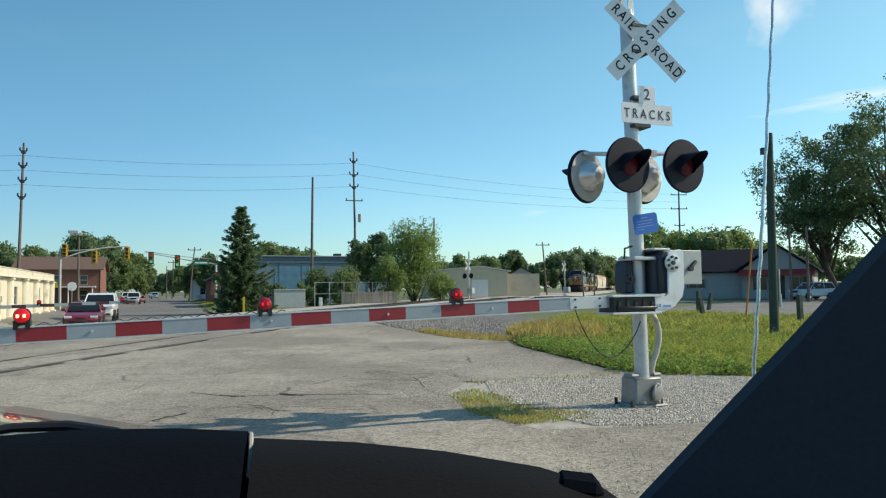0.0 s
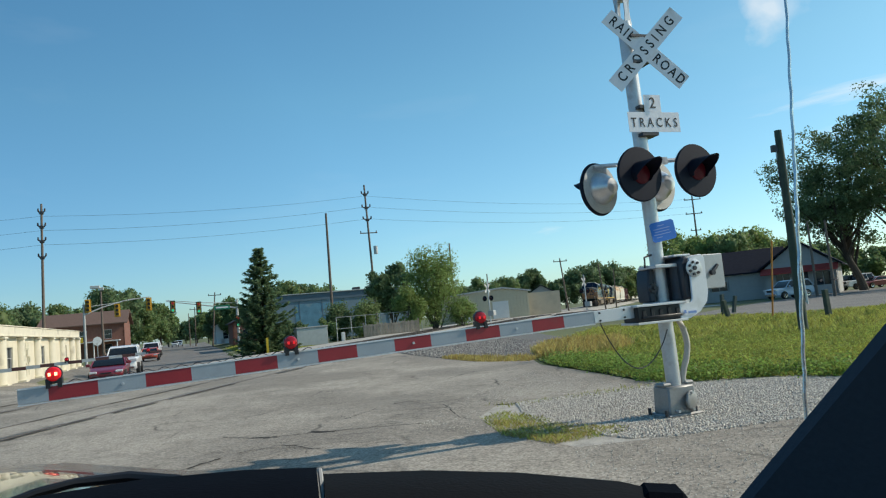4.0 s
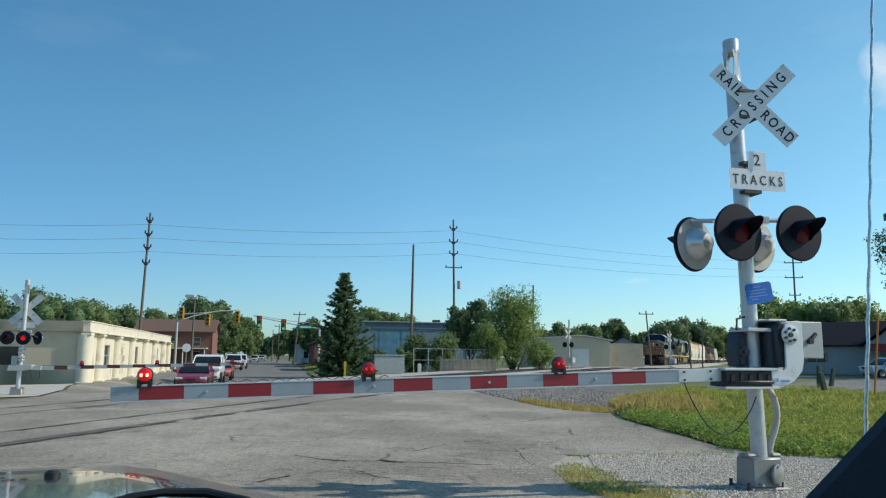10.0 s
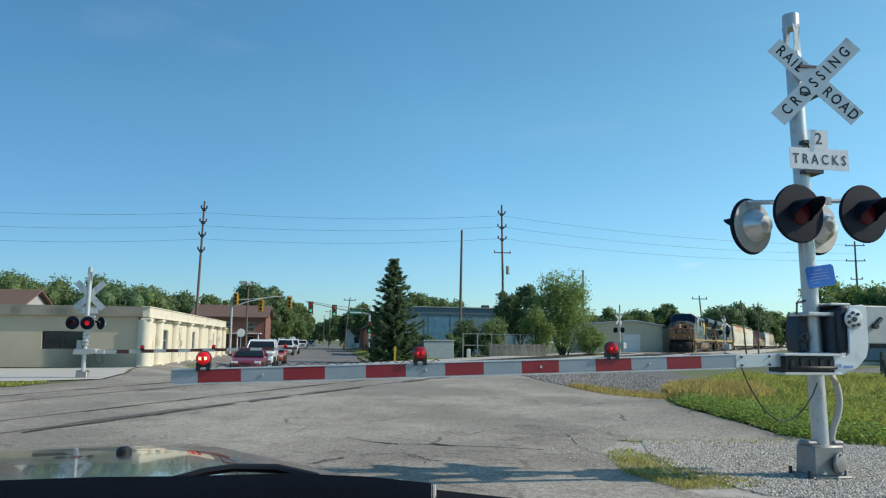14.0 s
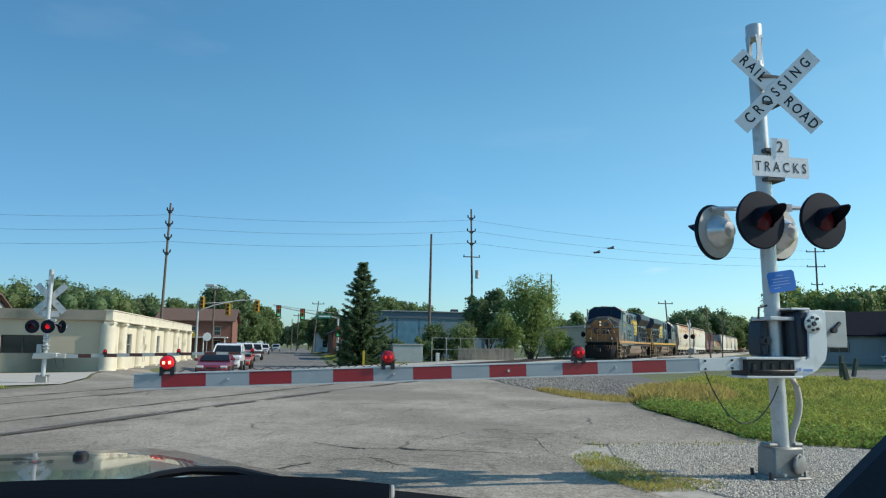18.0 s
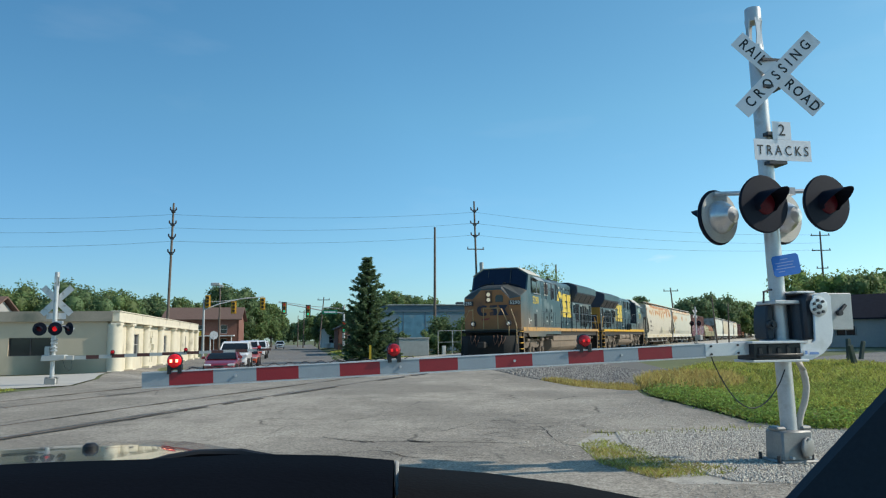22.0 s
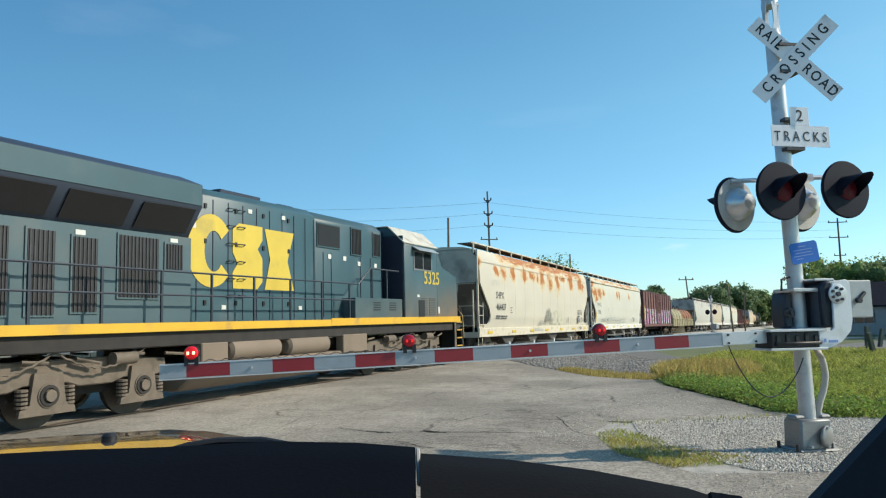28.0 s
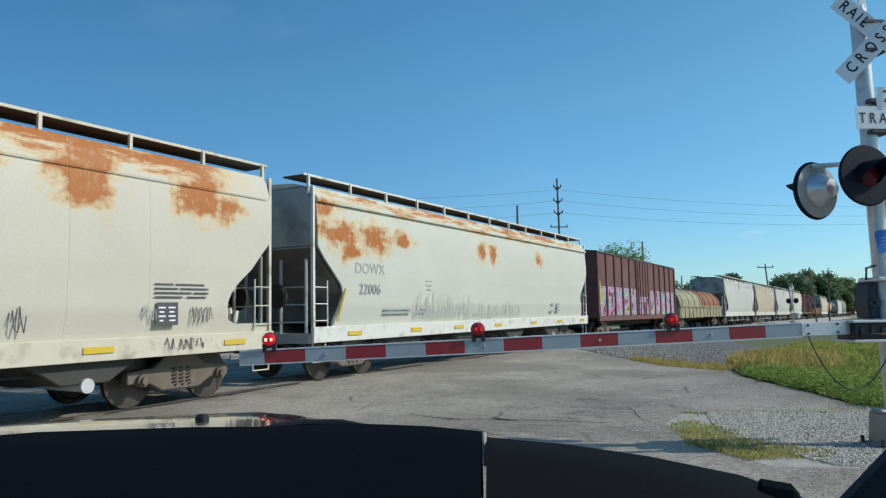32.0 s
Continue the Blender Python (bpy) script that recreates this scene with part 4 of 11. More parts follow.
def lamp_unit(parent, at, face, lit, scale=1.0, swing=0.0):
    """Round flasher: black disc background, hooded lens, silver housing behind. face: +1 looks to -y, -1 to +y."""
    m = Matrix.Translation(at) @ pose(0, 0, 0, 0, 0, swing + (0 if face > 0 else 180)) @ pose(0, 0, 0, 90, 0, 0) @ Matrix.Scale(scale, 4)
    bm = bmesh.new()
    lathe(bm, [(0.02, 0.0), (0.33, -0.02), (0.345, 0.012), (0.33, 0.03), (0.11, 0.035)], 36)
    back = part("background_disc", bm, M["lamp_black"], parent, "black round background disc", m=m)
    bm = bmesh.new()
    lathe(bm, [(0.205, -0.032), (0.20, -0.07), (0.16, -0.135), (0.125, -0.16), (0.10, -0.225), (0.02, -0.24)], 28)
    part("housing", bm, M["housing"], back, "dented silver lamp housing")
    bm = bmesh.new()
    lathe(bm, [(0.02, -0.022), (0.32, -0.026), (0.32, -0.032), (0.02, -0.034)], 36)
    part("disc_back", bm, M["galv_dark"], back, "bare grey back of the disc")
    bm = bmesh.new()
    lathe(bm, [(0.13, 0.03), (0.125, 0.05), (0.08, 0.068), (0.01, 0.075)], 24)
    part("lens", bm, lit, back, "round red lens")
    # hood: upper part of a tube, sloped at its mouth
    bm = bmesh.new()
    rows = []
    for i in range(15):
        a = radians(-35 + 250 * i / 14)
        far = 0.09 + 0.29 * max(0.0, 0.25 + 0.75 * math.sin(a))
        c, s = math.cos(a), math.sin(a)
        rows.append([bm.verts.new((r * c, r * s, z)) for r, z in ((0.155, 0.03), (0.138, far), (0.132, far), (0.148, 0.03))])
    for a, b in zip(rows, rows[1:]):
        for k in range(4):
            bm.faces.new((a[k], a[(k + 1) % 4], b[(k + 1) % 4], b[k]))
    bm.faces.new(rows[0])
    bm.faces.new(rows[-1][::-1])
    part("hood", bm, M["lamp_black"], back, "black sun hood")
    return back


def crossbuck(parent, z, y, scale, face=1, words=True, x=0.0):
    L, W = 1.33 * scale, 0.222 * scale
    for word_list, tilt, dy in ((("CROSSING",), 45, -0.012), (("RAIL", "ROAD"), -45, 0.0)):
        bm = bmesh.new()
        box(bm, (0, 0, 0), (L, 0.006, W))
        m = pose(x, y + dy * face, z, 0, 0, -13 if words else 0) @ pose(0, 0, 0, 0, -tilt, 0) if face > 0 else pose(x, y + dy * face, z, 0, tilt, 180)
        blade = part("crossbuck_blade", bm, M["sign_white"], parent, "white crossbuck blade with black letters" if words else "back of a crossbuck blade", m=m, bevel=0.001)
        if not words:
            blade.data.materials[0] = M["galv"]
            continue
        for i, word in enumerate(word_list):
            me = text_mesh("lettering", word, 0.178 * scale, M["black"], 0.002, 1.75 if len(word_list) == 1 else 1.34, 0.0025)
            off = 0.0 if len(word_list) == 1 else (-0.305, 0.30)[i] * L
            share("lettering", me, blade, pose(off, -0.005, 0, 90, 0, 0) @ Matrix.Diagonal((0.84, 1.04, 1, 1)))


def signal_mast(u, v, near):
    t = thing("crossing_signal", "galvanised crossing signal mast with crossbuck, flashers and lowered gate" if near else "crossing signal mast seen from behind across the tracks", "crossing signal", rpose(u, v))
    r = 0.092 if near else 0.085
    H = 5.45 if near else 3.75
    if not near:
        r, H = 0.075, 3.8
    bm = bmesh.new()
    lean = (lambda z: 0.05 - 0.021 * z) if near else (lambda z: 0.0)   # the old mast stands a little out of plumb
    tube(bm, [(lean(0.3), 0, 0.3), (lean(H - 0.42), 0, H - 0.42)], r, 20)
    part("pole", bm, M["galv"], t, "grey galvanised pole")
    # open cap: crown with side windows
    for a in (0, 90, 180, 270):
        m = pose(lean(H), 0, 0, 0, 0, a)
        bm = bmesh.new()
        prism(bm, [(-r * 0.52, H - 0.40), (r * 0.52, H - 0.40), (r * 0.30, H - 0.26), (r * 0.30, H - 0.14), (r * 0.52, H - 0.02), (-r * 0.52, H - 0.02), (-r * 0.30, H - 0.14), (-r * 0.30, H - 0.26)], r * 0.86, r * 1.02, "x", m)
        part("cap_bar", bm, M["galv"], t)
    bm = bmesh.new()
    tube(bm, [(lean(H), 0, H - 0.46), (lean(H), 0, H - 0.36)], r * 1.07, 20)
    part("cap_band", bm, M["galv"], t)
    bm = bmesh.new()
    tube(bm, [(lean(H), 0, H - 0.05), (lean(H), 0, H + 0.13)], r * 1.05, 20)
    part("cap", bm, M["galv"], t, "slotted galvanised pole cap")
    bm = bmesh.new()
    k = 0.84 if near else 0.75
    box(bm, (-0.02, 0, 0.235 * k), (0.50 * k, 0.40 * k, 0.41 * k), taper=(0.94, 0.94))
    box(bm, (-0.02, 0, 0.02), (0.62 * k, 0.50 * k, 0.04))
    for dx in (-0.2, 0.2):
        box(bm, (dx * k, 0, 0.46 * k), (0.16 * k, 0.22 * k, 0.05))
    base = part("junction_base", bm, M["cast_grey"], t, "cast aluminium junction box base", bevel=0.02, m=pose(0.05 if near else 0, 0, 0))
    if near:
        bm = bmesh.new()
        lathe(bm, [(0.125, 0), (0.125, 0.025), (0.10, 0.035), (0.02, 0.04)], 8, pose(0.08, -0.175, 0.18, 90, 0, 22))
        part("cover", bm, M["cast_grey"], base, "bolted cover plate", bevel=0.005)
        for dx, dz in ((0.08, 0.28), (0.08, 0.075), (-0.14, 0.075)):
            bm = bmesh.new()
            tube(bm, [(dx, -0.16, dz), (dx, -0.235, dz)], 0.016, 8)
            part("bolt", bm, M["galv"], base)
        bm = bmesh.new()
        tube(bm, [(0.17, -0.02, 0.36), (0.175, -0.02, 0.46), (0.205, -0.022, 0.56), (0.25, -0.026, 0.66), (0.278, -0.03, 0.76), (0.29, -0.036, 0.86), (0.28, -0.04, 0.96), (0.25, -0.045, 1.06), (0.20, -0.05, 1.15), (0.16, -0.05, 1.24)], 0.038, 12)
        part("conduit", bm, M["concrete"], t, "grey flexible conduit")
        for dx in (-0.24, 0.2):
            for dy in (-0.17, 0.17):
                bm = bmesh.new()
                tube(bm, [(dx, dy, 0.02), (dx, dy, 0.10)], 0.02, 8)
                part("anchor_bolt", bm, M["steel_dark"], t)
    if near:
        crossbuck(t, 4.675, -0.17, 1.0, x=0.10)
        for z in (4.86, 4.52):
            bm = bmesh.new()
            box(bm, (0.04, -0.07, z), (0.26, 0.20, 0.035))
            part("bracket", bm, M["steel_dark"], t, "dark steel sign clamp")
        bm = bmesh.new()
        box(bm, (0.10, -0.17, 3.71), (0.78, 0.005, 0.26))
        plate = part("sign_plate", bm, M["sign_white"], t, "white sign plate reading 2 TRACKS", bevel=0.001)
        bm = bmesh.new()
        box(bm, (0.10, -0.17, 3.955), (0.255, 0.005, 0.228))
        part("sign_top", bm, M["sign_white"], plate, "square top of the sign with a black 2", bevel=0.001)
        share("lettering", text_mesh("lettering", "TRACKS", 0.170, M["black"], 0.002, 1.55, 0.001), plate, pose(0.10, -0.175, 3.70, 90, 0, 0) @ Matrix.Diagonal((0.82, 1.0, 1, 1)))
        share("lettering", text_mesh("lettering", "2", 0.20, M["black"], 0.002, 1.0, 0.001), plate, pose(0.10, -0.175, 3.955, 90, 0, 0))
        for z in (3.92, 3.56):
            bm = bmesh.new()
            box(bm, (0.03, -0.06, z), (0.24, 0.22, 0.04))
            part("clamp", bm, M["steel_dark"], t, "dark steel sign clamp")
        bm = bmesh.new()
        prism(bm, [(-0.185, -0.10), (-0.155, -0.125), (0.155, -0.125), (0.185, -0.10), (0.185, 0.10), (0.155, 0.125), (-0.155, 0.125), (-0.185, 0.10)], -0.003, 0.003, "y")
        blue = part("notice_plate", bm, M["blue_sign"], t, "small blue emergency notice plate", m=pose(0.07, -0.12, 2.31, 0, -9, 0))
        for k, (w, z) in enumerate(((0.10, 0.075), (0.25, 0.035), (0.22, 0.0), (0.26, -0.035), (0.09, -0.07))):
            bm = bmesh.new()
            box(bm, (-0.02 if k < 4 else -0.08, -0.005, z), (w, 0.002, 0.010))
            part("text_bar", bm, M["notice"], blue)
    else:
        crossbuck(t, 2.95, 0.13, 0.98, face=1, words=False)
        bm = bmesh.new()
        box(bm, (0, 0.12, 2.42), (0.62, 0.006, 0.2))
        part("sign_plate", bm, M["galv"], t, "back of a sign plate")
    # flasher cross arms
    zl = 3.0 if near else 1.98
    bm = bmesh.new()
    tube(bm, [(-0.72, 0.06, zl + 0.19), (0.62, -0.1, zl + 0.24)] if near else [(-0.55, 0, zl + 0.1), (0.55, 0, zl + 0.1)], 0.028 if near else 0.024, 10)
    box(bm, (0.12, -0.05, zl + 0.22), (0.3, 0.14, 0.09))
    part("cross_arm", bm, M["galv"], t, "galvanised lamp arm")
    if near:
        lamp_unit(t, (-0.345, -0.34, zl), 1, M["lens_dim"], swing=6)
        lamp_unit(t, (0.50, -0.34, zl + 0.03), 1, M["lens_dim"], swing=6)
        lamp_unit(t, (-0.62, 0.16, zl - 0.08), -1, M["red_lens"], swing=18)
        lamp_unit(t, (0.26, 0.16, zl - 0.06), -1, M["red_lens"], swing=12)
    else:
        lamp_unit(t, (-0.40, -0.2, zl), 1, M["lens_dim"], 0.66)
        lamp_unit(t, (0.08, -0.2, zl), 1, M["red_lit"], 0.66)
        lamp_unit(t, (0.52, -0.2, zl), 1, M["lens_dim"], 0.64, swing=-40)
    return t


M["gate_red"] = mat("red_gate_lens_lit", (0.62, 0.010, 0.016), 0.2, var=0.3, scale=30, bump=0.1, glow=0.25)
M["notice"] = mat("notice_print", (0.20, 0.32, 0.60), 0.5, var=0.05, bump=0)
M["lens_dim"] = mat("red_lens_glowing", (0.075, 0.006, 0.012), 0.5, var=0.4, scale=14, bump=0.1, glow=0.05, spec=0.2)


def gate_lamp(parent, at, s=1.0, lit=True):
    bm = bmesh.new()
    m = Matrix.Translation(at) @ pose(0, 0, 0, 90, 0, 0) @ Matrix.Scale(s, 4)
    lathe(bm, [(0.060, -0.072), (0.068, -0.05), (0.068, 0.045), (0.060, 0.060), (0.02, 0.078)], 20, m)
    body = part("gate_lamp", bm, M["gate_red"] if lit else M["lens_red_dark"], parent, "round red gate lamp")
    bm = bmesh.new()
    lathe(bm, [(0.066, -0.022), (0.076, -0.020), (0.076, 0.020), (0.066, 0.022)], 20, m)
    part("lamp_rim", bm, M["black"], body, "black rim round the lamp")
    for dx in (-0.028, 0.028):
        bm = bmesh.new()
        box(bm, (at[0] + dx * s, at[1] - 0.078 * s, at[2]), (0.022 * s, 0.012, 0.03 * s))
        part("filament", bm, M["red_hot"] if lit else M["red_lit"], body)
    bm = bmesh.new()
    for dx in (-0.05, 0.05):
        box(bm, (at[0] + dx * s, at[1], at[2] - 0.085 * s), (0.04 * s, 0.10 * s, 0.09 * s))
    box(bm, (at[0], at[1], at[2] - 0.07 * s), (0.13 * s, 0.07 * s, 0.04 * s))
    part("lamp_bracket", bm, M["black"], body)


M["lens_red_dark"] = mat("red_gate_lens", (0.30, 0.008, 0.014), 0.2, var=0.3, scale=30, bump=0.1, glow=0.10)


near_mast = signal_mast(7.76, 5.78, True)


def near_gate(t):
    # gate mechanism: silver channel plate, dark works, counterweight
    bm = bmesh.new()
    tilt = [(0.0, 1.19), (0.14, 1.19), (0.30, 1.26), (0.42, 1.38), (0.45, 1.50), (0.45, 1.93), (0.40, 1.97), (0.30, 1.96), (0.215, 1.93), (0.20, 1.42), (0.16, 1.385), (0.0, 1.385)]
    prism(bm, tilt, -0.36, -0.33, "y")
    arm_plate = part("support_arm", bm, M["alu_bright"], t, "silver cast gate support arm", bevel=0.006)
    bm = bmesh.new()
    prism(bm, tilt, -0.02, 0.01, "y")
    part("support_arm", bm, M["alu_bright"], t, "silver cast gate support arm", bevel=0.006)
    bm = bmesh.new()
    lathe(bm, [(0.115, 0), (0.115, 0.012), (0.10, 0.016), (0.02, 0.018)], 24, pose(0.27, -0.36, 1.80, 90, 0, 0))
    hub = part("hub_plate", bm, M["galv"], arm_plate, "bolted hub plate")
    for k in range(7):
        a = k * 0.897
        bm = bmesh.new()
        rr = 0.075 if k else 0.0
        tube(bm, [(0.27 + rr * math.cos(a), -0.37, 1.80 + rr * math.sin(a)), (0.27 + rr * math.cos(a), -0.395, 1.80 + rr * math.sin(a))], 0.017 if k else 0.028, 8)
        part("bolt", bm, M["steel_dark"], arm_plate)
    bm = bmesh.new()
    box(bm, (0.13, -0.37, 1.27), (0.20, 0.004, 0.07))
    plate = part("maker_plate", bm, M["sign_white"], arm_plate)
    bm = bmesh.new()
    box(bm, (0.165, -0.374, 1.265), (0.12, 0.002, 0.028))
    box(bm, (0.06, -0.374, 1.275), (0.03, 0.002, 0.04))
    part("text_bar", bm, M["notice"], plate)
    bm = bmesh.new()
    prism(bm, [(0.13, 1.42), (0.30, 1.42), (0.32, 1.88), (0.24, 1.97), (0.16, 1.95), (0.12, 1.88)], -0.31, 0.26, "y")
    mech = part("mechanism_housing", bm, M["mech"], t, "dark grey gate mechanism housing", bevel=0.03)
    bm = bmesh.new()
    tube(bm, [(0.165, -0.16, 1.43), (0.165, -0.16, 1.90)], 0.085, 20)
    part("motor", bm, M["mech"], mech, "upright cylindrical motor cover")
    bm = bmesh.new()
    prism(bm, [(-0.20, 1.42), (-0.10, 1.42), (-0.10, 1.82), (-0.15, 1.86), (-0.19, 1.80), (-0.215, 1.6)], -0.06, 0.20, "y")
    gearbox = part("gearbox", bm, M["mech"], mech, "dark gearbox behind the mast", bevel=0.02)
    bm = bmesh.new()
    tube(bm, [(-0.16, -0.06, 1.60), (-0.16, -0.11, 1.60)], 0.055, 16)
    tube(bm, [(-0.16, -0.10, 1.60), (-0.16, -0.14, 1.60)], 0.025, 10)
    part("pulley", bm, M["steel_dark"], gearbox)
    bm = bmesh.new()
    tube(bm, [(-0.22, -0.05, 1.86), (-0.23, -0.08, 1.99), (-0.10, -0.05, 2.02)], 0.014, 6)
    part("cable_loop", bm, M["wire"], gearbox)
    bm = bmesh.new()
    box(bm, (0.20, -0.06, 1.975), (0.26, 0.40, 0.03))
    part("housing_lid", bm, M["galv"], mech, bevel=0.008)
    for z in (1.86, 1.40):
        bm = bmesh.new()
        box(bm, (0.0, -0.06, z), (0.40, 0.36, 0.045))
        part("mast_clamp", bm, M["galv"], t, "heavy mast clamp", bevel=0.008)
    # arm socket: two open flanges, dark works, black block for the inner shade
    bm = bmesh.new()
    box(bm, (-0.27, -0.19, 1.395), (0.72, 0.38, 0.026))
    box(bm, (-0.27, -0.19, 1.185), (0.72, 0.38, 0.026))
    part("arm_socket", bm, M["alu"], t, "aluminium arm socket flanges", bevel=0.004)
    bm = bmesh.new()
    box(bm, (-0.27, -0.19, 1.29), (0.66, 0.32, 0.18))
    for k in range(5):
        box(bm, (-0.52 + 0.12 * k, -0.355, 1.28 + 0.02 * (k % 2)), (0.05, 0.02, 0.12))
    tube(bm, [(-0.56, -0.36, 1.25), (0.02, -0.36, 1.25)], 0.02, 8)
    part("arm_socket", bm, M["black"], t, "black springs and bolts, with a block that stands for inner shade", bevel=0.01)
    # counterweight arm behind
    bm = bmesh.new()
    box(bm, (0.84, 0.16, 1.76), (0.60, 0.10, 0.46))
    cw = part("counterweight", bm, M["galv_dull"], t, "square grey counterweight plate", bevel=0.012)
    bm = bmesh.new()
    tube(bm, [(0.92, 0.08, 1.74), (1.03, 0.10, 1.84)], 0.022, 8)
    tube(bm, [(0.92, 0.10, 1.74), (0.92, 0.05, 1.74)], 0.035, 10)
    part("lever", bm, M["steel_dark"], cw)
    # cable from arm to mast
    bm = bmesh.new()
    pts = []
    for i in range(15):
        k = i / 14
        x = -1.10 + 0.98 * k
        pts.append((x, -0.22, 1.38 - 0.30 * k - 0.62 * math.sin(math.pi * k) ** 0.8 * (1 - 0.15 * k)))
    tube(bm, [(-1.25, -0.21, 1.40), *pts], 0.007, 6)
    part("cable", bm, M["wire"], t, "thin black hanging cable")
    # the arm
    L, zt, zb = 6.20, 1.328, 1.115
    x0 = -0.68
    tip = -7.195
    ang = math.degrees(math.atan2(zt - zb, x0 - tip))
    frame_m = pose(x0, -0.23, zt, 0, -ang, 0)

    def stripe_h(d):
        return 0.140 - 0.0015 * d

    bm = bmesh.new()
    prism(bm, [(0.3, -0.075), (0.3, 0.075), (-0.47, 0.074), (-0.47, -0.070)], -0.035, 0.035, "y")
    root = part("arm_root", bm, M["alu"], t, "aluminium arm root", m=frame_m, bevel=0.004)
    for dx in (-0.06, -0.40):
        for dz in (-0.045, 0.045):
            bm = bmesh.new()
            tube(bm, [(dx, -0.034, dz), (dx, -0.05, dz)], 0.012, 8)
            part("bolt", bm, M["steel_dark"], root)
    edges = [0.47 + 0.41 * k for k in range(15)] + [0.47 + 0.41 * 14 + 0.25]
    for k, (a, b) in enumerate(zip(edges, edges[1:])):
        bm = bmesh.new()
        prism(bm, [(-a, -stripe_h(a) / 2 + 0.004), (-a, stripe_h(a) / 2), (-b, stripe_h(b) / 2), (-b, -stripe_h(b) / 2 + 0.004)], -0.032, 0.032, "y")
        red = k % 2 == 1
        part("arm_stripe", bm, M["red_sheet"] if red else M["grey_sheet"], root, "red stripe" if red else "pale grey stripe")
    # white edge rails top and bottom of the arm
    bm = bmesh.new()
    for s in (1, -1):
        prism(bm, [(-0.47, s * stripe_h(0.47) / 2), (-0.47, s * (stripe_h(0.47) / 2 + 0.012)), (-edges[-1], s * (stripe_h(edges[-1]) / 2 + 0.012)), (-edges[-1], s * stripe_h(edges[-1]) / 2)], -0.037, 0.037, "y")
    part("arm_edge", bm, M["alu"], root, "thin aluminium edge of the arm")
    for d, lit in ((6.16, True), (4.01, False), (1.91, False)):
        gate_lamp(root, (-d, 0, stripe_h(d) / 2 + 0.108), 0.96, lit)
    # coiled wire lying along the arm's top
    bm = bmesh.new()
    pts = [(-3.8 - i * 0.022, 0, stripe_h(4.2) / 2 + 0.022 + 0.014 * math.sin(i * 0.9)) for i in range(104)]
    tube(bm, pts, 0.004, 4)
    part("coiled_wire", bm, M["wire"], root, "black coiled lamp wire")
    for k in (2, 5, 8, 12):
        bm = bmesh.new()
        tube(bm, [(-(edges[k] + 0.2), -0.03, 0.0), (-(edges[k] + 0.2), -0.045, 0.0)], 0.014, 8)
        part("bolt", bm, M["galv"], root)


M["alu_bright"] = mat("cast_aluminium_bright", (0.74, 0.74, 0.74), 0.4, 0.2, var=0.06, bump=0.06, dirt=(0.55, 0.54, 0.5), dirt_amt=0.08)
M["mech"] = mat("mechanism_grey", (0.035, 0.042, 0.054), 0.5, 0.2, var=0.25, bump=0.1)
M["galv_dull"] = mat("dull_galvanised", (0.46, 0.47, 0.46), 0.55, 0.3, var=0.12, bump=0.05)
near_gate(near_mast)

far_mast = signal_mast(27.0, -7.95, False)


def far_gate(t):
    bm = bmesh.new()
    box(bm, (-0.16, 0.0, 1.16), (0.16, 0.3, 0.46))
    prism(bm, [(-0.34, 0.90), (0.1, 0.90), (0.42, 0.96), (0.42, 1.10), (-0.30, 1.10)], -0.2, 0.2, "y")
    part("mechanism_housing", bm, M["galv_dull"], t, "grey gate mechanism", bevel=0.02)
    for z in (1.35, 1.25, 1.5, 1.62):
        bm = bmesh.new()
        box(bm, (0.05, -0.12, z), (0.16, 0.24, 0.06))
        part("mast_clamp", bm, M["galv"], t, bevel=0.01)
    bm = bmesh.new()
    box(bm, (0.42, -0.05, 1.0), (0.5, 0.14, 0.15))
    part("arm_socket", bm, M["galv_dull"], t, bevel=0.01)
    for k in range(16):
        bm = bmesh.new()
        box(bm, (0.65 + 0.41 * k + 0.205, -0.05, 1.0 + 0.012 * k), (0.41, 0.05, 0.13 - 0.003 * k))
        part("arm_stripe", bm, M["brown_back"] if k % 2 else M["galv_dull"], t, "back of a gate arm stripe")
    for d in (1.7, 4.1, 6.6):
        gate_lamp(t, (0.2 + d, -0.05, 1.14 + 0.02 * d), 0.9, False)
    bm = bmesh.new()
    tube(bm, [(0.3, 0, 0.95), (0.38, 0, 0.7), (0.5, 0, 0.55), (0.62, 0, 0.65), (0.6, 0, 0.9)], 0.01, 6)
    part("cable", bm, M["wire"], t)


M["brown_back"] = mat("weathered_arm_back", (0.085, 0.032, 0.028), 0.6, var=0.2)
far_gate(far_mast)


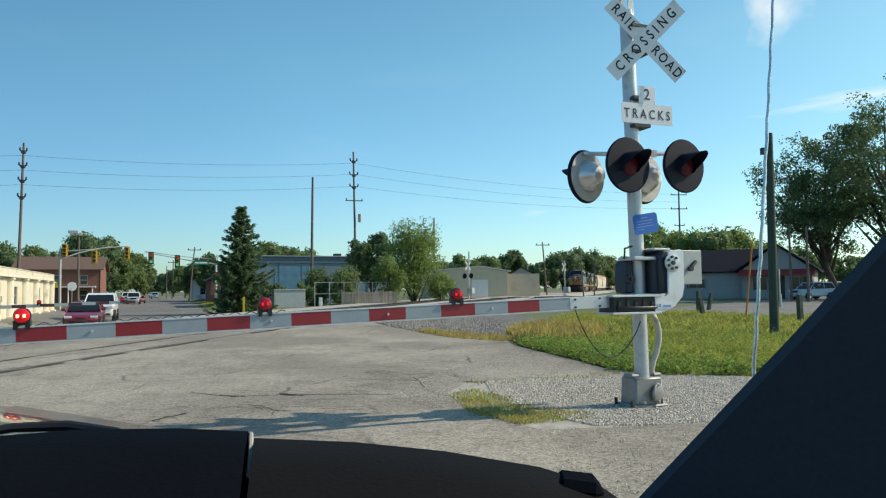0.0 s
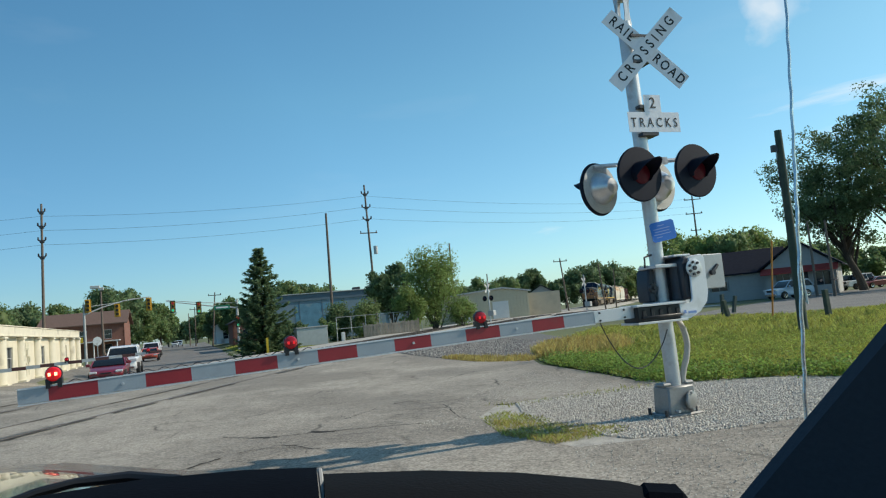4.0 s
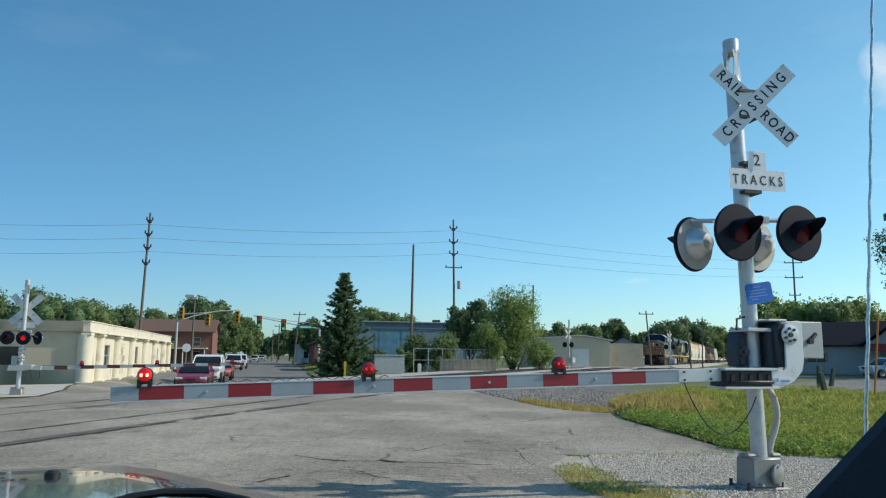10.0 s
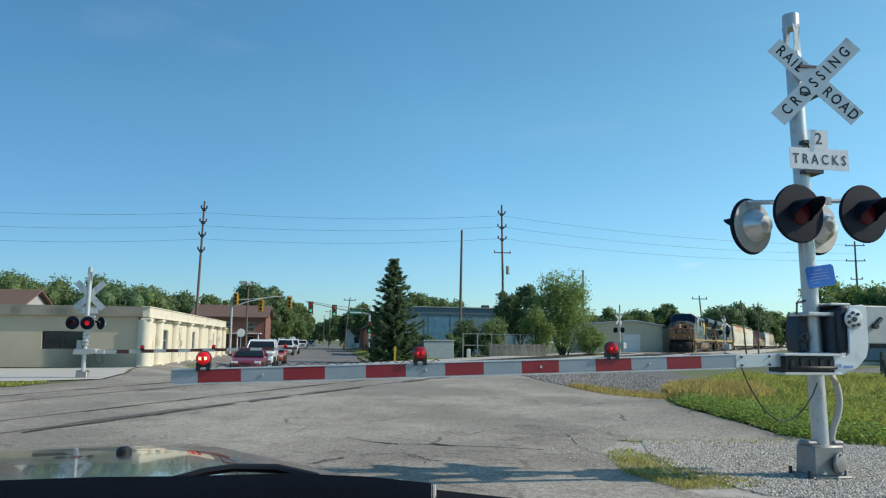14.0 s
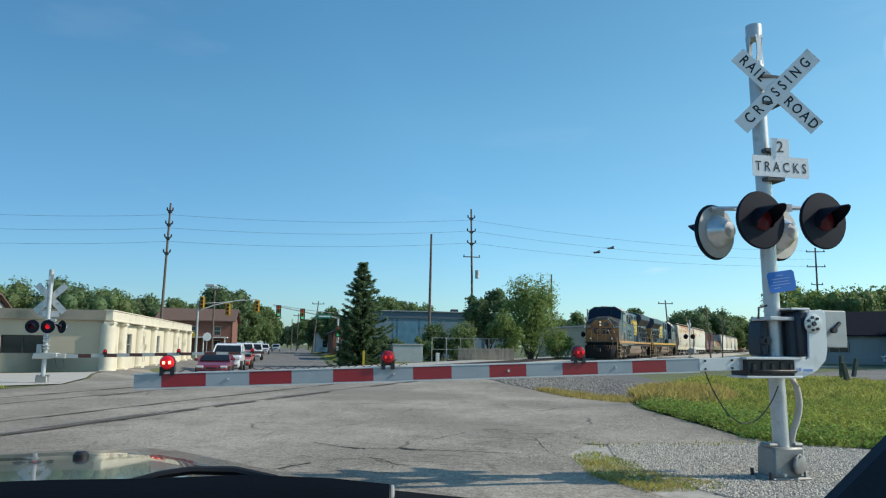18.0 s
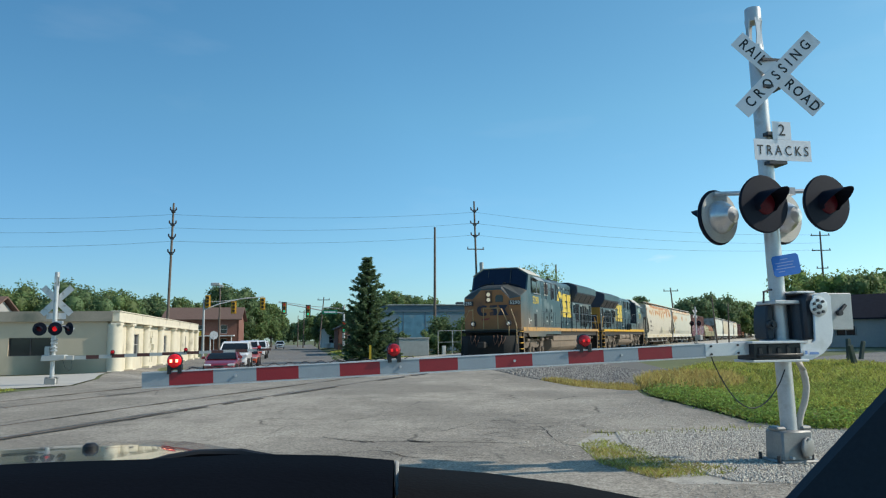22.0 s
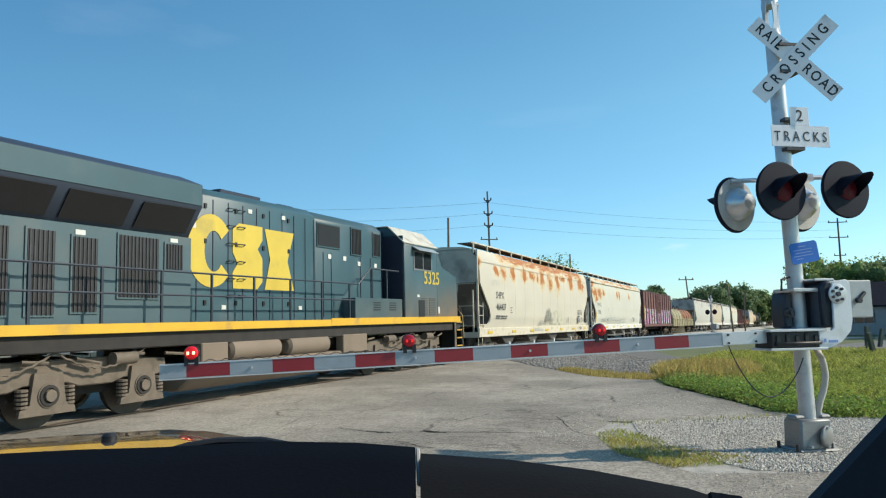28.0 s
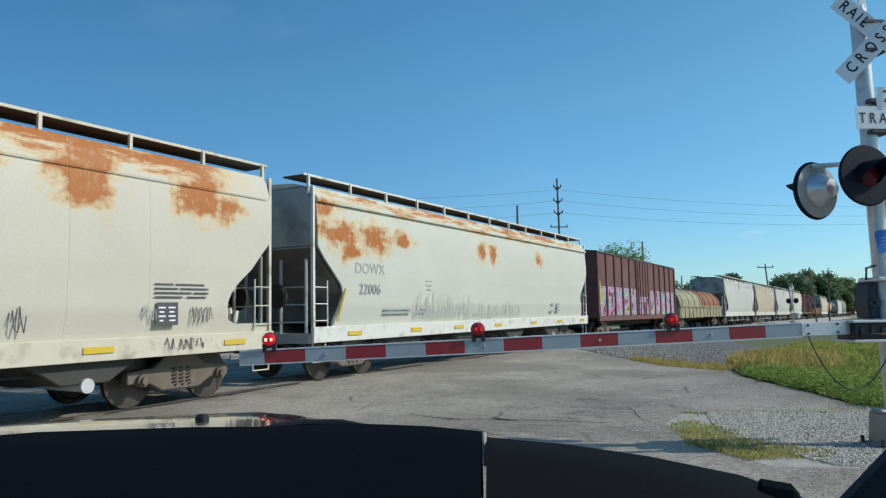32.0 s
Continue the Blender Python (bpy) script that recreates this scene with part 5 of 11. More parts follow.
def small_signal(u, v, turn, label):
    """Mast signal farther along the line, seen small."""
    t = thing("crossing_signal", label, "crossing signal", rpose(u, v, 0, turn))
    bm = bmesh.new()
    tube(bm, [(0, 0, 0), (0, 0, 4.7)], 0.07, 10)
    part("pole", bm, M["galv"], t)
    for s in (45, -45):
        bm = bmesh.new()
        box(bm, (0, 0, 0), (1.2, 0.01, 0.22))
        part("crossbuck_blade", bm, M["galv_dull"], t, m=pose(0, -0.09, 3.9, 0, s, 90))
    bm = bmesh.new()
    tube(bm, [(-0.5, 0, 2.9), (0.5, 0, 2.9)], 0.03, 8)
    part("cross_arm", bm, M["galv"], t)
    for x in (-0.42, 0.42):
        lamp_unit(t, (x, -0.12, 2.85), 1, M["red_lens"], 0.8)
    bm = bmesh.new()
    box(bm, (0.25, 0, 1.3), (0.7, 0.5, 0.55))
    part("mechanism_housing", bm, M["galv_dull"], t, bevel=0.03)
    bm = bmesh.new()
    box(bm, (0, 0, 0.2), (0.4, 0.4, 0.4))
    part("junction_base", bm, M["alu"], t, bevel=0.03)
    return t


small_signal(69.0, 29.7, -60, "distant crossing signal mast beyond the tracks")
small_signal(73.0, 43.5, -60, "distant crossing signal mast beside the line")


# ---- the train ----
M["loco_blue"] = mat("slate_blue_enamel", (0.036, 0.086, 0.104), 0.45, var=0.22, scale=0.8, bump=0.04, dirt=(0.10, 0.13, 0.14), dirt_amt=0.2)
M["loco_navy"] = mat("dark_navy_enamel", (0.018, 0.025, 0.045), 0.45, var=0.25, scale=0.8, bump=0.04)
M["loco_grey"] = mat("dusty_grey_enamel", (0.16, 0.185, 0.185), 0.6, var=0.18, scale=0.7, bump=0.05, dirt=(0.20, 0.17, 0.13), dirt_amt=0.3)
M["loco_yellow"] = mat("yellow_enamel", (0.66, 0.38, 0.03), 0.5, var=0.15, scale=2, bump=0.04, dirt=(0.36, 0.22, 0.07), dirt_amt=0.15)
M["nose_yellow"] = mat("grimy_yellow_enamel", (0.37, 0.155, 0.055), 0.6, var=0.3, scale=1.2, bump=0.06, dirt=(0.20, 0.09, 0.045), dirt_amt=0.35)
M["logo_yellow"] = mat("emblem_yellow", (0.60, 0.44, 0.06), 0.55, var=0.14, scale=2, bump=0.03, dirt=(0.40, 0.31, 0.09), dirt_amt=0.18)
M["under"] = mat("underframe_grime", (0.028, 0.025, 0.023), 0.85, var=0.4, scale=3, bump=0.3)
M["truck_dust"] = mat("dusty_cast_steel", (0.15, 0.12, 0.092), 0.85, var=0.3, scale=4, bump=0.25, dirt=(0.08, 0.065, 0.05), dirt_amt=0.3)
M["tank_dust"] = mat("dusty_tank", (0.20, 0.155, 0.115), 0.8, var=0.15, scale=1.2, bump=0.1, dirt=(0.13, 0.10, 0.075), dirt_amt=0.2)
M["wheel"] = mat("wheel_steel", (0.09, 0.075, 0.065), 0.55, 0.6, var=0.3, bump=0.1)
M["rail_grab"] = mat("orange_grab_iron", (0.55, 0.30, 0.05), 0.5, var=0.15)
M["shade_pale"] = mat("pale_sunshade", (0.30, 0.34, 0.36), 0.5, 0.2, var=0.15)
M["rail_tan"] = mat("worn_tan_grab_iron", (0.42, 0.27, 0.12), 0.55, var=0.2)
M["rail_dark"] = mat("dark_handrail", (0.02, 0.03, 0.045), 0.5, var=0.2)
M["headlight"] = mat("headlight_lit", (0.8, 0.68, 0.48), 0.3, var=0, bump=0, glow=0.35)
M["nose_top"] = mat("dull_black_nose_top", (0.045, 0.052, 0.052), 0.6, var=0.3, scale=1.5, bump=0.05, dirt=(0.12, 0.10, 0.07), dirt_amt=0.2)
M["nose_blue"] = mat("worn_navy_emblem", (0.028, 0.028, 0.048), 0.6, var=0.3, scale=4, bump=0.04, dirt=(0.20, 0.09, 0.045), dirt_amt=0.28)
# pilot black is deepened to hold the shadow low on the engine front
M["pilot"] = mat("shadowed_black_pilot", (0.011, 0.0105, 0.010), 0.85, var=0.4, scale=3, bump=0.3)
M["ditch_lit"] = mat("ditch_light_lit", (0.8, 0.76, 0.68), 0.3, var=0, bump=0, glow=0.35)
M["hose_rust"] = mat("rusty_hose", (0.13, 0.065, 0.04), 0.7, var=0.3)
M["number_box"] = mat("number_board", (0.03, 0.03, 0.035), 0.4, var=0.1)
M["number_pale"] = mat("number_pale", (0.62, 0.62, 0.58), 0.5, var=0.05, bump=0)
M["louver"] = mat("louver_brown", (0.10, 0.055, 0.04), 0.7, var=0.2)
M["decal_red"] = mat("faded_red_decal", (0.30, 0.05, 0.04), 0.6, var=0.2)


def dusty_paint(name, src_name, dust):
    """Enamel with brown brake dust that thickens towards the sill and the front."""
    m = M[src_name].copy()
    m.name = name
    n, l = m.node_tree.nodes, m.node_tree.links
    b = n["Principled BSDF"]
    src = b.inputs["Base Color"].links[0].from_socket
    co = n.new("ShaderNodeTexCoord")
    sep = n.new("ShaderNodeSeparateXYZ")
    l.new(co.outputs["Object"], sep.inputs[0])
    nz = n.new("ShaderNodeTexNoise")
    nz.inputs["Scale"].default_value, nz.inputs["Detail"].default_value = 1.4, 7
    l.new(co.outputs["Object"], nz.inputs["Vector"])
    low = n.new("ShaderNodeMapRange")
    low.inputs[1].default_value, low.inputs[2].default_value, low.inputs[3].default_value, low.inputs[4].default_value = 3.1, 1.6, 0.0, 0.85
    l.new(sep.outputs["Z"], low.inputs[0])
    fore = n.new("ShaderNodeMapRange")
    fore.inputs[1].default_value, fore.inputs[2].default_value, fore.inputs[3].default_value, fore.inputs[4].default_value = 8.0, 1.5, 0.15, 1.0
    l.new(sep.outputs["Y"], fore.inputs[0])
    rag = n.new("ShaderNodeMapRange")
    rag.inputs[1].default_value, rag.inputs[2].default_value, rag.inputs[3].default_value, rag.inputs[4].default_value = 0.3, 0.7, 0.55, 1.15
    l.new(nz.outputs[0], rag.inputs[0])
    f = None
    for s in (low, fore, rag):
        if f is None:
            f = s.outputs[0]
            continue
        x = n.new("ShaderNodeMath")
        x.operation, x.use_clamp = "MULTIPLY", True
        l.new(f, x.inputs[0])
        l.new(s.outputs[0], x.inputs[1])
        f = x.outputs[0]
    mx = n.new("ShaderNodeMix")
    mx.data_type = "RGBA"
    mx.inputs[7].default_value = (*dust, 1)
    l.new(f, mx.inputs[0])
    l.new(src, mx.inputs[6])
    l.new(mx.outputs[2], b.inputs["Base Color"])
    return m


def scuffed(m, spots, tone):
    """Pale rubbed patches round given (y, z) places with ragged edges."""
    n, l = m.node_tree.nodes, m.node_tree.links
    b = n["Principled BSDF"]
    co = n.new("ShaderNodeTexCoord")
    nz = n.new("ShaderNodeTexNoise")
    nz.inputs["Scale"].default_value, nz.inputs["Detail"].default_value = 3.0, 8
    l.new(co.outputs["Object"], nz.inputs["Vector"])
    for y, z, r in spots:
        flat = n.new("ShaderNodeVectorMath")
        flat.operation, flat.inputs[1].default_value = "MULTIPLY", (0, 1, 1.25)
        l.new(co.outputs["Object"], flat.inputs[0])
        far = n.new("ShaderNodeVectorMath")
        far.operation, far.inputs[1].default_value = "DISTANCE", (0, y, z * 1.25)
        l.new(flat.outputs[0], far.inputs[0])
        rag = n.new("ShaderNodeMath")
        rag.operation, rag.inputs[1].default_value = "MULTIPLY_ADD", r * 1.6
        l.new(nz.outputs[0], rag.inputs[0])
        l.new(far.outputs["Value"], rag.inputs[2])
        fade = n.new("ShaderNodeMapRange")
        fade.inputs[1].default_value, fade.inputs[2].default_value, fade.inputs[3].default_value, fade.inputs[4].default_value = r * 1.7, r * 1.2, 0.0, 0.75
        l.new(rag.outputs[0], fade.inputs[0])
        src = b.inputs["Base Color"].links[0].from_socket
        mx = n.new("ShaderNodeMix")
        mx.data_type = "RGBA"
        mx.inputs[7].default_value = (*tone, 1)
        l.new(fade.outputs[0], mx.inputs[0])
        l.new(src, mx.inputs[6])
        l.new(mx.outputs[2], b.inputs["Base Color"])
    return m


M["loco_dusty"] = dusty_paint("dusty_slate_blue", "loco_blue", (0.24, 0.145, 0.075))


def wheel_mesh(r):
    bm = bmesh.new()
    lathe(bm, [(r * 0.12, -0.09), (r * 0.22, -0.10), (r * 0.3, -0.03), (r * 0.78, -0.02), (r * 0.86, -0.06), (r, -0.065), (r, 0.05), (r * 1.06, 0.055), (r * 1.06, 0.08), (r * 0.2, 0.085)], 28, pose(0, 0, 0, 0, 90, 0))
    return mesh_of("wheel", bm, M["wheel"])


WHEEL_BIG, WHEEL_SMALL = wheel_mesh(0.53), wheel_mesh(0.46)


def bogie(parent, y, kind):
    """A truck: three axles under a locomotive, two under a car. Local x is across, y along."""
    axles = (-1.98, 0.0, 1.98) if kind == "loco" else (-0.89, 0.89)
    r, me = (0.53, WHEEL_BIG) if kind == "loco" else (0.46, WHEEL_SMALL)
    for side in (1, -1):
        bm = bmesh.new()
        x0, x1 = side * 0.98, side * 1.16
        if kind == "loco":
            prism(bm, [(-2.65, 0.72), (-2.6, 1.00), (-1.5, 1.10), (1.5, 1.10), (2.6, 1.00), (2.65, 0.72), (2.2, 0.68), (1.6, 0.70), (1.35, 0.62), (0.65, 0.62), (0.40, 0.70), (-0.40, 0.70), (-0.65, 0.62), (-1.35, 0.62), (-1.6, 0.70), (-2.2, 0.68)], min(x0, x1), max(x0, x1), "x")
            pedestals = bmesh.new()
            for a in axles:
                prism(pedestals, [(a - 0.52, 0.22), (a + 0.52, 0.22), (a + 0.50, 0.33), (a + 0.33, 0.40), (a + 0.26, 0.90), (a - 0.26, 0.90), (a - 0.33, 0.40), (a - 0.50, 0.33)], min(x1, x1 + side * .07), max(x1, x1 + side * .07), "x")
                for q in (-0.43, 0.43):
                    for k in range(5):
                        tube(pedestals, [(x1 + side * 0.0, a + q, 0.36 + 0.065 * k), (x1, a + q, 0.40 + 0.065 * k)], 0.10, 10)
        else:
            prism(bm, [(-1.15, 0.40), (-1.15, 0.62), (-0.6, 0.66), (-0.35, 0.86), (0.35, 0.86), (0.6, 0.66), (1.15, 0.62), (1.15, 0.40), (0.72, 0.40), (0.42, 0.24), (-0.42, 0.24), (-0.72, 0.40)], min(x0, x1), max(x0, x1), "x")
        frame_ob = part("sideframe", bm, M["truck_dust"], parent, "cast steel sideframe caked in dust", m=pose(0, y, 0), bevel=0.02)
        if kind == "loco":
            split_part("pedestal", pedestals, M["truck_dust"], frame_ob)
        for a in axles:
            bm = bmesh.new()
            xx = side * 1.22
            tube(bm, [(side * 1.12, a, r), (xx + side * 0.03, a, r)], 0.20 if kind == "loco" else 0.11, 16)
            tube(bm, [(xx, a, r), (xx + side * 0.09, a, r)], 0.10 if kind == "loco" else 0.07, 12)
            box_ob = part("axle_box", bm, M["truck_dust"], frame_ob)
            if kind == "loco":
                bm = bmesh.new()
                lathe(bm, [(0.175, 0), (0.175, 0.02), (0.125, 0.022), (0.12, 0)], 18, pose(xx + side * 0.03, a, r, 0, 90 * side, 0))
                part("bearing_ring", bm, M["under"], frame_ob, "dark ring round the bearing")
        for a in (() if kind == "loco" else (-0.16, 0.0, 0.16)):
            bm = bmesh.new()
            pts = [(side * 1.14 + 0.045 * math.cos(k * 1.05), a + 0.06 * math.sin(k * 1.05), (0.42 if kind == "loco" else 0.32) + k * 0.0105) for k in range(31)]
            tube(bm, pts, 0.017, 5)
            part("spring", bm, M["under"], frame_ob)
        for a in axles:
            share("wheel", me, parent, pose(side * 0.75, y + a, r) @ (Matrix.Identity(4) if side > 0 else pose(0, 0, 0, 0, 0, 180)))
    bm = bmesh.new()
    for a in axles:
        tube(bm, [(-0.9, y + a, r), (0.9, y + a, r)], 0.09, 10)
    box(bm, (0, y, 0.62), (1.7, 0.7 if kind != "loco" else 3.6, 0.34))
    part("axle_beam", bm, M["under"], parent)


def coupler(parent, y, way):
    bm = bmesh.new()
    box(bm, (0, y + way * 0.45, 0.86), (0.24, 0.9, 0.22))
    box(bm, (0, y + way * 0.02, 0.86), (0.36, 0.3, 0.3))
    part("coupler", bm, M["under"], parent, bevel=0.03)


def rung_steps(parent, x, y, way, n=5):
    """Corner steps of a locomotive, with the plate that closes them towards the truck."""
    s = 1 if x > 0 else -1
    for k in range(n):
        bm = bmesh.new()
        box(bm, (x, y, 0.34 + 0.29 * k), (0.60, 0.50, 0.03))
        tread = part("step", bm, M["pilot"], parent, "dark corner step")
        bm = bmesh.new()
        box(bm, (x + s * 0.31, y, 0.345 + 0.29 * k), (0.03, 0.51, 0.04))
        box(bm, (x, y + way * 0.26, 0.345 + 0.29 * k), (0.62, 0.03, 0.04))
        part("step_edge", bm, M["rail_grab"], tread, "worn yellow step edge")
    bm = bmesh.new()
    box(bm, (x, y - way * 0.28, 0.92), (0.60, 0.03, 1.30))
    part("step_side", bm, M["pilot"], parent)
    bm = bmesh.new()
    prism(bm, [(y - way * 0.28, 0.22), (y - way * 0.28, 1.56), (y - way * 0.42, 1.56), (y - way * 0.44, 0.60), (y - way * 0.58, 0.22)], min(s * 1.49, s * 1.53), max(s * 1.49, s * 1.53), "x")
    part("step_plate", bm, M["truck_dust"], parent, "dusty plate beside the corner steps", bevel=0.006)


def emblem(parent, x, y, way, k=1.09):
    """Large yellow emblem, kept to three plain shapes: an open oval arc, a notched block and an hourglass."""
    w, h, z0 = 3.5, 1.55, 2.43
    s = 1 if x > 0 else -1

    def shape(name, pts):
        bm = bmesh.new()
        prism(bm, [(y + way * a * k, z0 + b) for a, b in pts], min(x, x + s * 0.008), max(x, x + s * 0.008), "x")
        part(name, bm, M["logo_yellow"], parent, "large yellow emblem shape on the hood")

    bm = bmesh.new()
    n = 26
    ends = [radians(38 + 284 * i / n) for i in range(n + 1)]
    outer = [(0.66 + 0.66 * math.cos(a), 0.775 + 0.775 * math.sin(a)) for a in ends]
    inner = [(0.74 + 0.27 * math.cos(a), 0.775 + 0.43 * math.sin(a)) for a in ends]
    va = [[bm.verts.new((x, y + way * a * k, z0 + b)) for a, b in pts] for pts in (outer, inner)]
    vb = [[bm.verts.new((x + s * 0.008, y + way * a * k, z0 + b)) for a, b in pts] for pts in (outer, inner)]
    for i in range(n):
        bm.faces.new((vb[0][i], vb[0][i + 1], vb[1][i + 1], vb[1][i]))
        bm.faces.new((va[0][i], va[1][i], va[1][i + 1], va[0][i + 1]))
        bm.faces.new((va[0][i], va[0][i + 1], vb[0][i + 1], vb[0][i]))
        bm.faces.new((va[1][i], vb[1][i], vb[1][i + 1], va[1][i + 1]))
    for i in (0, n):
        bm.faces.new((va[0][i], vb[0][i], vb[1][i], va[1][i]))
    bmesh.ops.recalc_face_normals(bm, faces=bm.faces)
    part("emblem_ring", bm, M["logo_yellow"], parent, "large yellow emblem shape on the hood")
    shape("emblem_block", [(1.32, 0.0), (2.10, 0.0), (2.28, 0.18), (2.28, 0.72), (2.12, 0.92), (2.28, 1.14), (2.28, 1.45), (1.50, 1.45), (1.30, 1.30), (1.30, 0.80), (1.46, 0.56), (1.30, 0.36)])
    shape("emblem_hourglass", [(2.36, 0.0), (3.45, 0.0), (3.20, 0.72), (3.45, 1.42), (2.36, 1.42), (2.56, 0.72)])


def door_lines(parent, x, ys, z0, z1, material=None):
    """Recessed door joints along a hood side."""
    bm = bmesh.new()
    s = 1 if x > 0 else -1
    for yy in ys:
        box(bm, (x + s * 0.003, yy, (z0 + z1) / 2), (0.012, 0.025, z1 - z0))
    split_part("door_joint", bm, material or M["loco_navy"], parent)


def grille(parent, x, y, z, wy, wz, material=None, frame_mat=None, slats=9, upright=True):
    s = 1 if x > 0 else -1
    bm = bmesh.new()
    box(bm, (x + s * 0.008, y, z), (0.03, wy + 0.08, wz + 0.08))
    g = part("grille_frame", bm, frame_mat or M["loco_grey"], parent)
    bm = bmesh.new()
    box(bm, (x + s * 0.02, y, z), (0.02, wy, wz))
    part("grille_back", bm, M["black"], g)
    bm = bmesh.new()
    for k in range(slats):
        t = (k + 0.5) / slats - 0.5
        if upright:
            box(bm, (x + s * 0.034, y + t * wy, z), (0.02, wy / slats * 0.35, wz))
        else:
            box(bm, (x + s * 0.034, y, z + t * wz), (0.02, wy, wz / slats * 0.5))
    part("grille_bar", bm, material or M["steel_dark"], g)
    return g


CAB_PARTS = ("nose", "cab", "grab_iron", "front_deck", "pilot")


def raise_cab(t):
    """The leading unit has a shorter nose and a taller cab than its sister."""
    ys, yt = [0, 0.98, 1.20, 2.5, 3.05, 4.9, 6.0, 30], [0.5, 1.52, 1.72, 2.76, 3.16, 4.85, 6.0, 30]
    zs, zt = [0, 1.6, 2.5, 2.95, 3.42, 4.10, 4.66, 6], [0, 1.62, 2.72, 3.08, 3.58, 4.50, 4.86, 6.2]

    def moved(p):
        if p.y > 6:
            return p
        return Vector((p.x, float(np.interp(p.y, ys, yt)), float(np.interp(p.z, zs, zt))))

    for ob in [o for o in t.children_recursive if o.type == "MESH"]:
        top = ob
        while top.parent != t:
            top = top.parent
        if top.name.split(".")[0] not in CAB_PARTS:
            continue
        if ob.matrix_basis.translation.length > 0.01:
            ob.matrix_basis.translation = moved(ob.matrix_basis.translation)
        else:
            for v in ob.data.vertices:
                v.co = moved(v.co)


def raise_hood(t, mid, tail):
    """The long hood stands a few fingers taller towards the cab or the tail."""
    done = set()
    for ob in [o for o in t.children_recursive if o.type == "MESH"]:
        top = ob
        while top.parent != t:
            top = top.parent
        if top.name.split(".")[0] in CAB_PARTS or ob.data.name in done:
            continue
        if ob.matrix_basis.translation.length > 0.01:
            p = ob.matrix_basis.translation
            p.z += float(np.interp(p.y, (14, 15.5), (mid, tail))) * min(1.0, max(0.0, (p.z - 2.8) / 1.2))
            continue
        done.add(ob.data.name)
        for v in ob.data.vertices:
            v.co.z += float(np.interp(v.co.y, (14, 15.5), (mid, tail))) * min(1.0, max(0.0, (v.co.z - 2.8) / 1.2))


def locomotive(number, label, grimy):
    """Wide-nosed six-axle diesel. Front at y = 0, tail at y = 22.7; x across."""
    L = 22.7
    t = thing("locomotive", label, "locomotive")
    side_low = M["loco_dusty"]
    hood_mat = M["loco_blue"]
    bm = bmesh.new()
    box(bm, (0, L / 2 + (0.4 if grimy else 0), 1.40), (2.9, L - (2.4 if grimy else 1.6), 0.36))
    part("underframe", bm, M["under"], t, "grimy black underframe", bevel=0.02)
    for sx in (1, -1):
        bm = bmesh.new()
        box(bm, (sx * 1.52, 0.5 * (9.9 + 21.6), 1.60), (0.06, 11.7, 0.17))
        part("sill_stripe", bm, M["sill_dirty"] if grimy else M["loco_yellow"], t, "yellow sill stripe")
        bm = bmesh.new()
        box(bm, (sx * 1.552, 0.5 * ((2.0 if grimy else 1.0) + 9.9), 1.62), (0.014, 7.9 if grimy else 8.9, 0.20))
        part("sill_stripe", bm, M["sill_dirty"] if grimy else M["loco_yellow"], t, "dirty orange sill stripe")
    if grimy:
        for sx in (1, -1):
            bm = bmesh.new()
            prism(bm, [(2.06, 1.52), (9.95, 1.52), (9.95, 1.34), (6.4, 1.34), (6.3, 1.22), (3.1, 1.22), (2.9, 1.42), (2.06, 1.42)], min(sx * 1.51, sx * 1.546), max(sx * 1.51, sx * 1.546), "x")
            part("side_skirt", bm, M["loco_dusty"], t, "dusty side skirt under the cab", bevel=0.006)
    bogie(t, 4.56 if grimy else 4.75, "loco")
    bogie(t, L - 4.75, "loco")
    # pilots
    for y, way in ((0.62, -1), (L - 0.62, 1)):
        if grimy and way < 0:
            bm = bmesh.new()
            prism(bm, [(1.50, 1.35), (1.50, 1.10), (0.95, 0.55), (-0.95, 0.55), (-1.50, 1.10), (-1.50, 1.35)], 0.09, 1.30, "z")
            part("snow_plow", bm, M["pilot"], t, "black angled plow close to the rails", bevel=0.02)
            for xx, drop in ((-0.75, 0.42), (-0.52, 0.50), (0.46, 0.46), (0.66, 0.54), (0.86, 0.40)):
                bm = bmesh.new()
                tube(bm, [(xx, 0.54, 1.32), (xx + 0.03, 0.40, 1.30 - drop * 0.4), (xx + 0.10, 0.36, 1.30 - drop), (xx + 0.19, 0.42, 1.30 - drop * 0.5), (xx + 0.22, 0.54, 1.26)], 0.022, 7)
                part("multiple_unit_hose", bm, M["hose_rust"], t, "looped rusty hose on the front")
        bm = bmesh.new()
        prism(bm, [(y - 0.1, 1.25), (y + 0.1, 1.25), (y + 0.1 + way * 0.22, 0.25), (y - 0.05 + way * 0.22, 0.25)], -1.45, 1.45, "x")
        p = part("pilot", bm, M["pilot"], t, "black pilot plate", bevel=0.02)
        bm = bmesh.new()
        for xx in (-0.7, -0.45, 0.4, 0.65):
            tube(bm, [(xx, y + way * 0.05, 1.05), (xx + 0.05, y + way * 0.3, 0.8), (xx + 0.1, y + way * 0.32, 0.5), (xx + 0.15, y + way * 0.2, 0.38)], 0.025, 6)
        part("air_hose", bm, M["rubber"], p)
        coupler(t, 0.0 if way < 0 else L, -way)
        for sx in (1, -1):
            rung_steps(t, sx * 1.22, y + (-way) * 0.45 + (0.72 if grimy and way < 0 else 0.0), way)
    if not grimy:
        for yc in (4.75, L - 4.75):
            for sx in (1, -1):
                bm = bmesh.new()
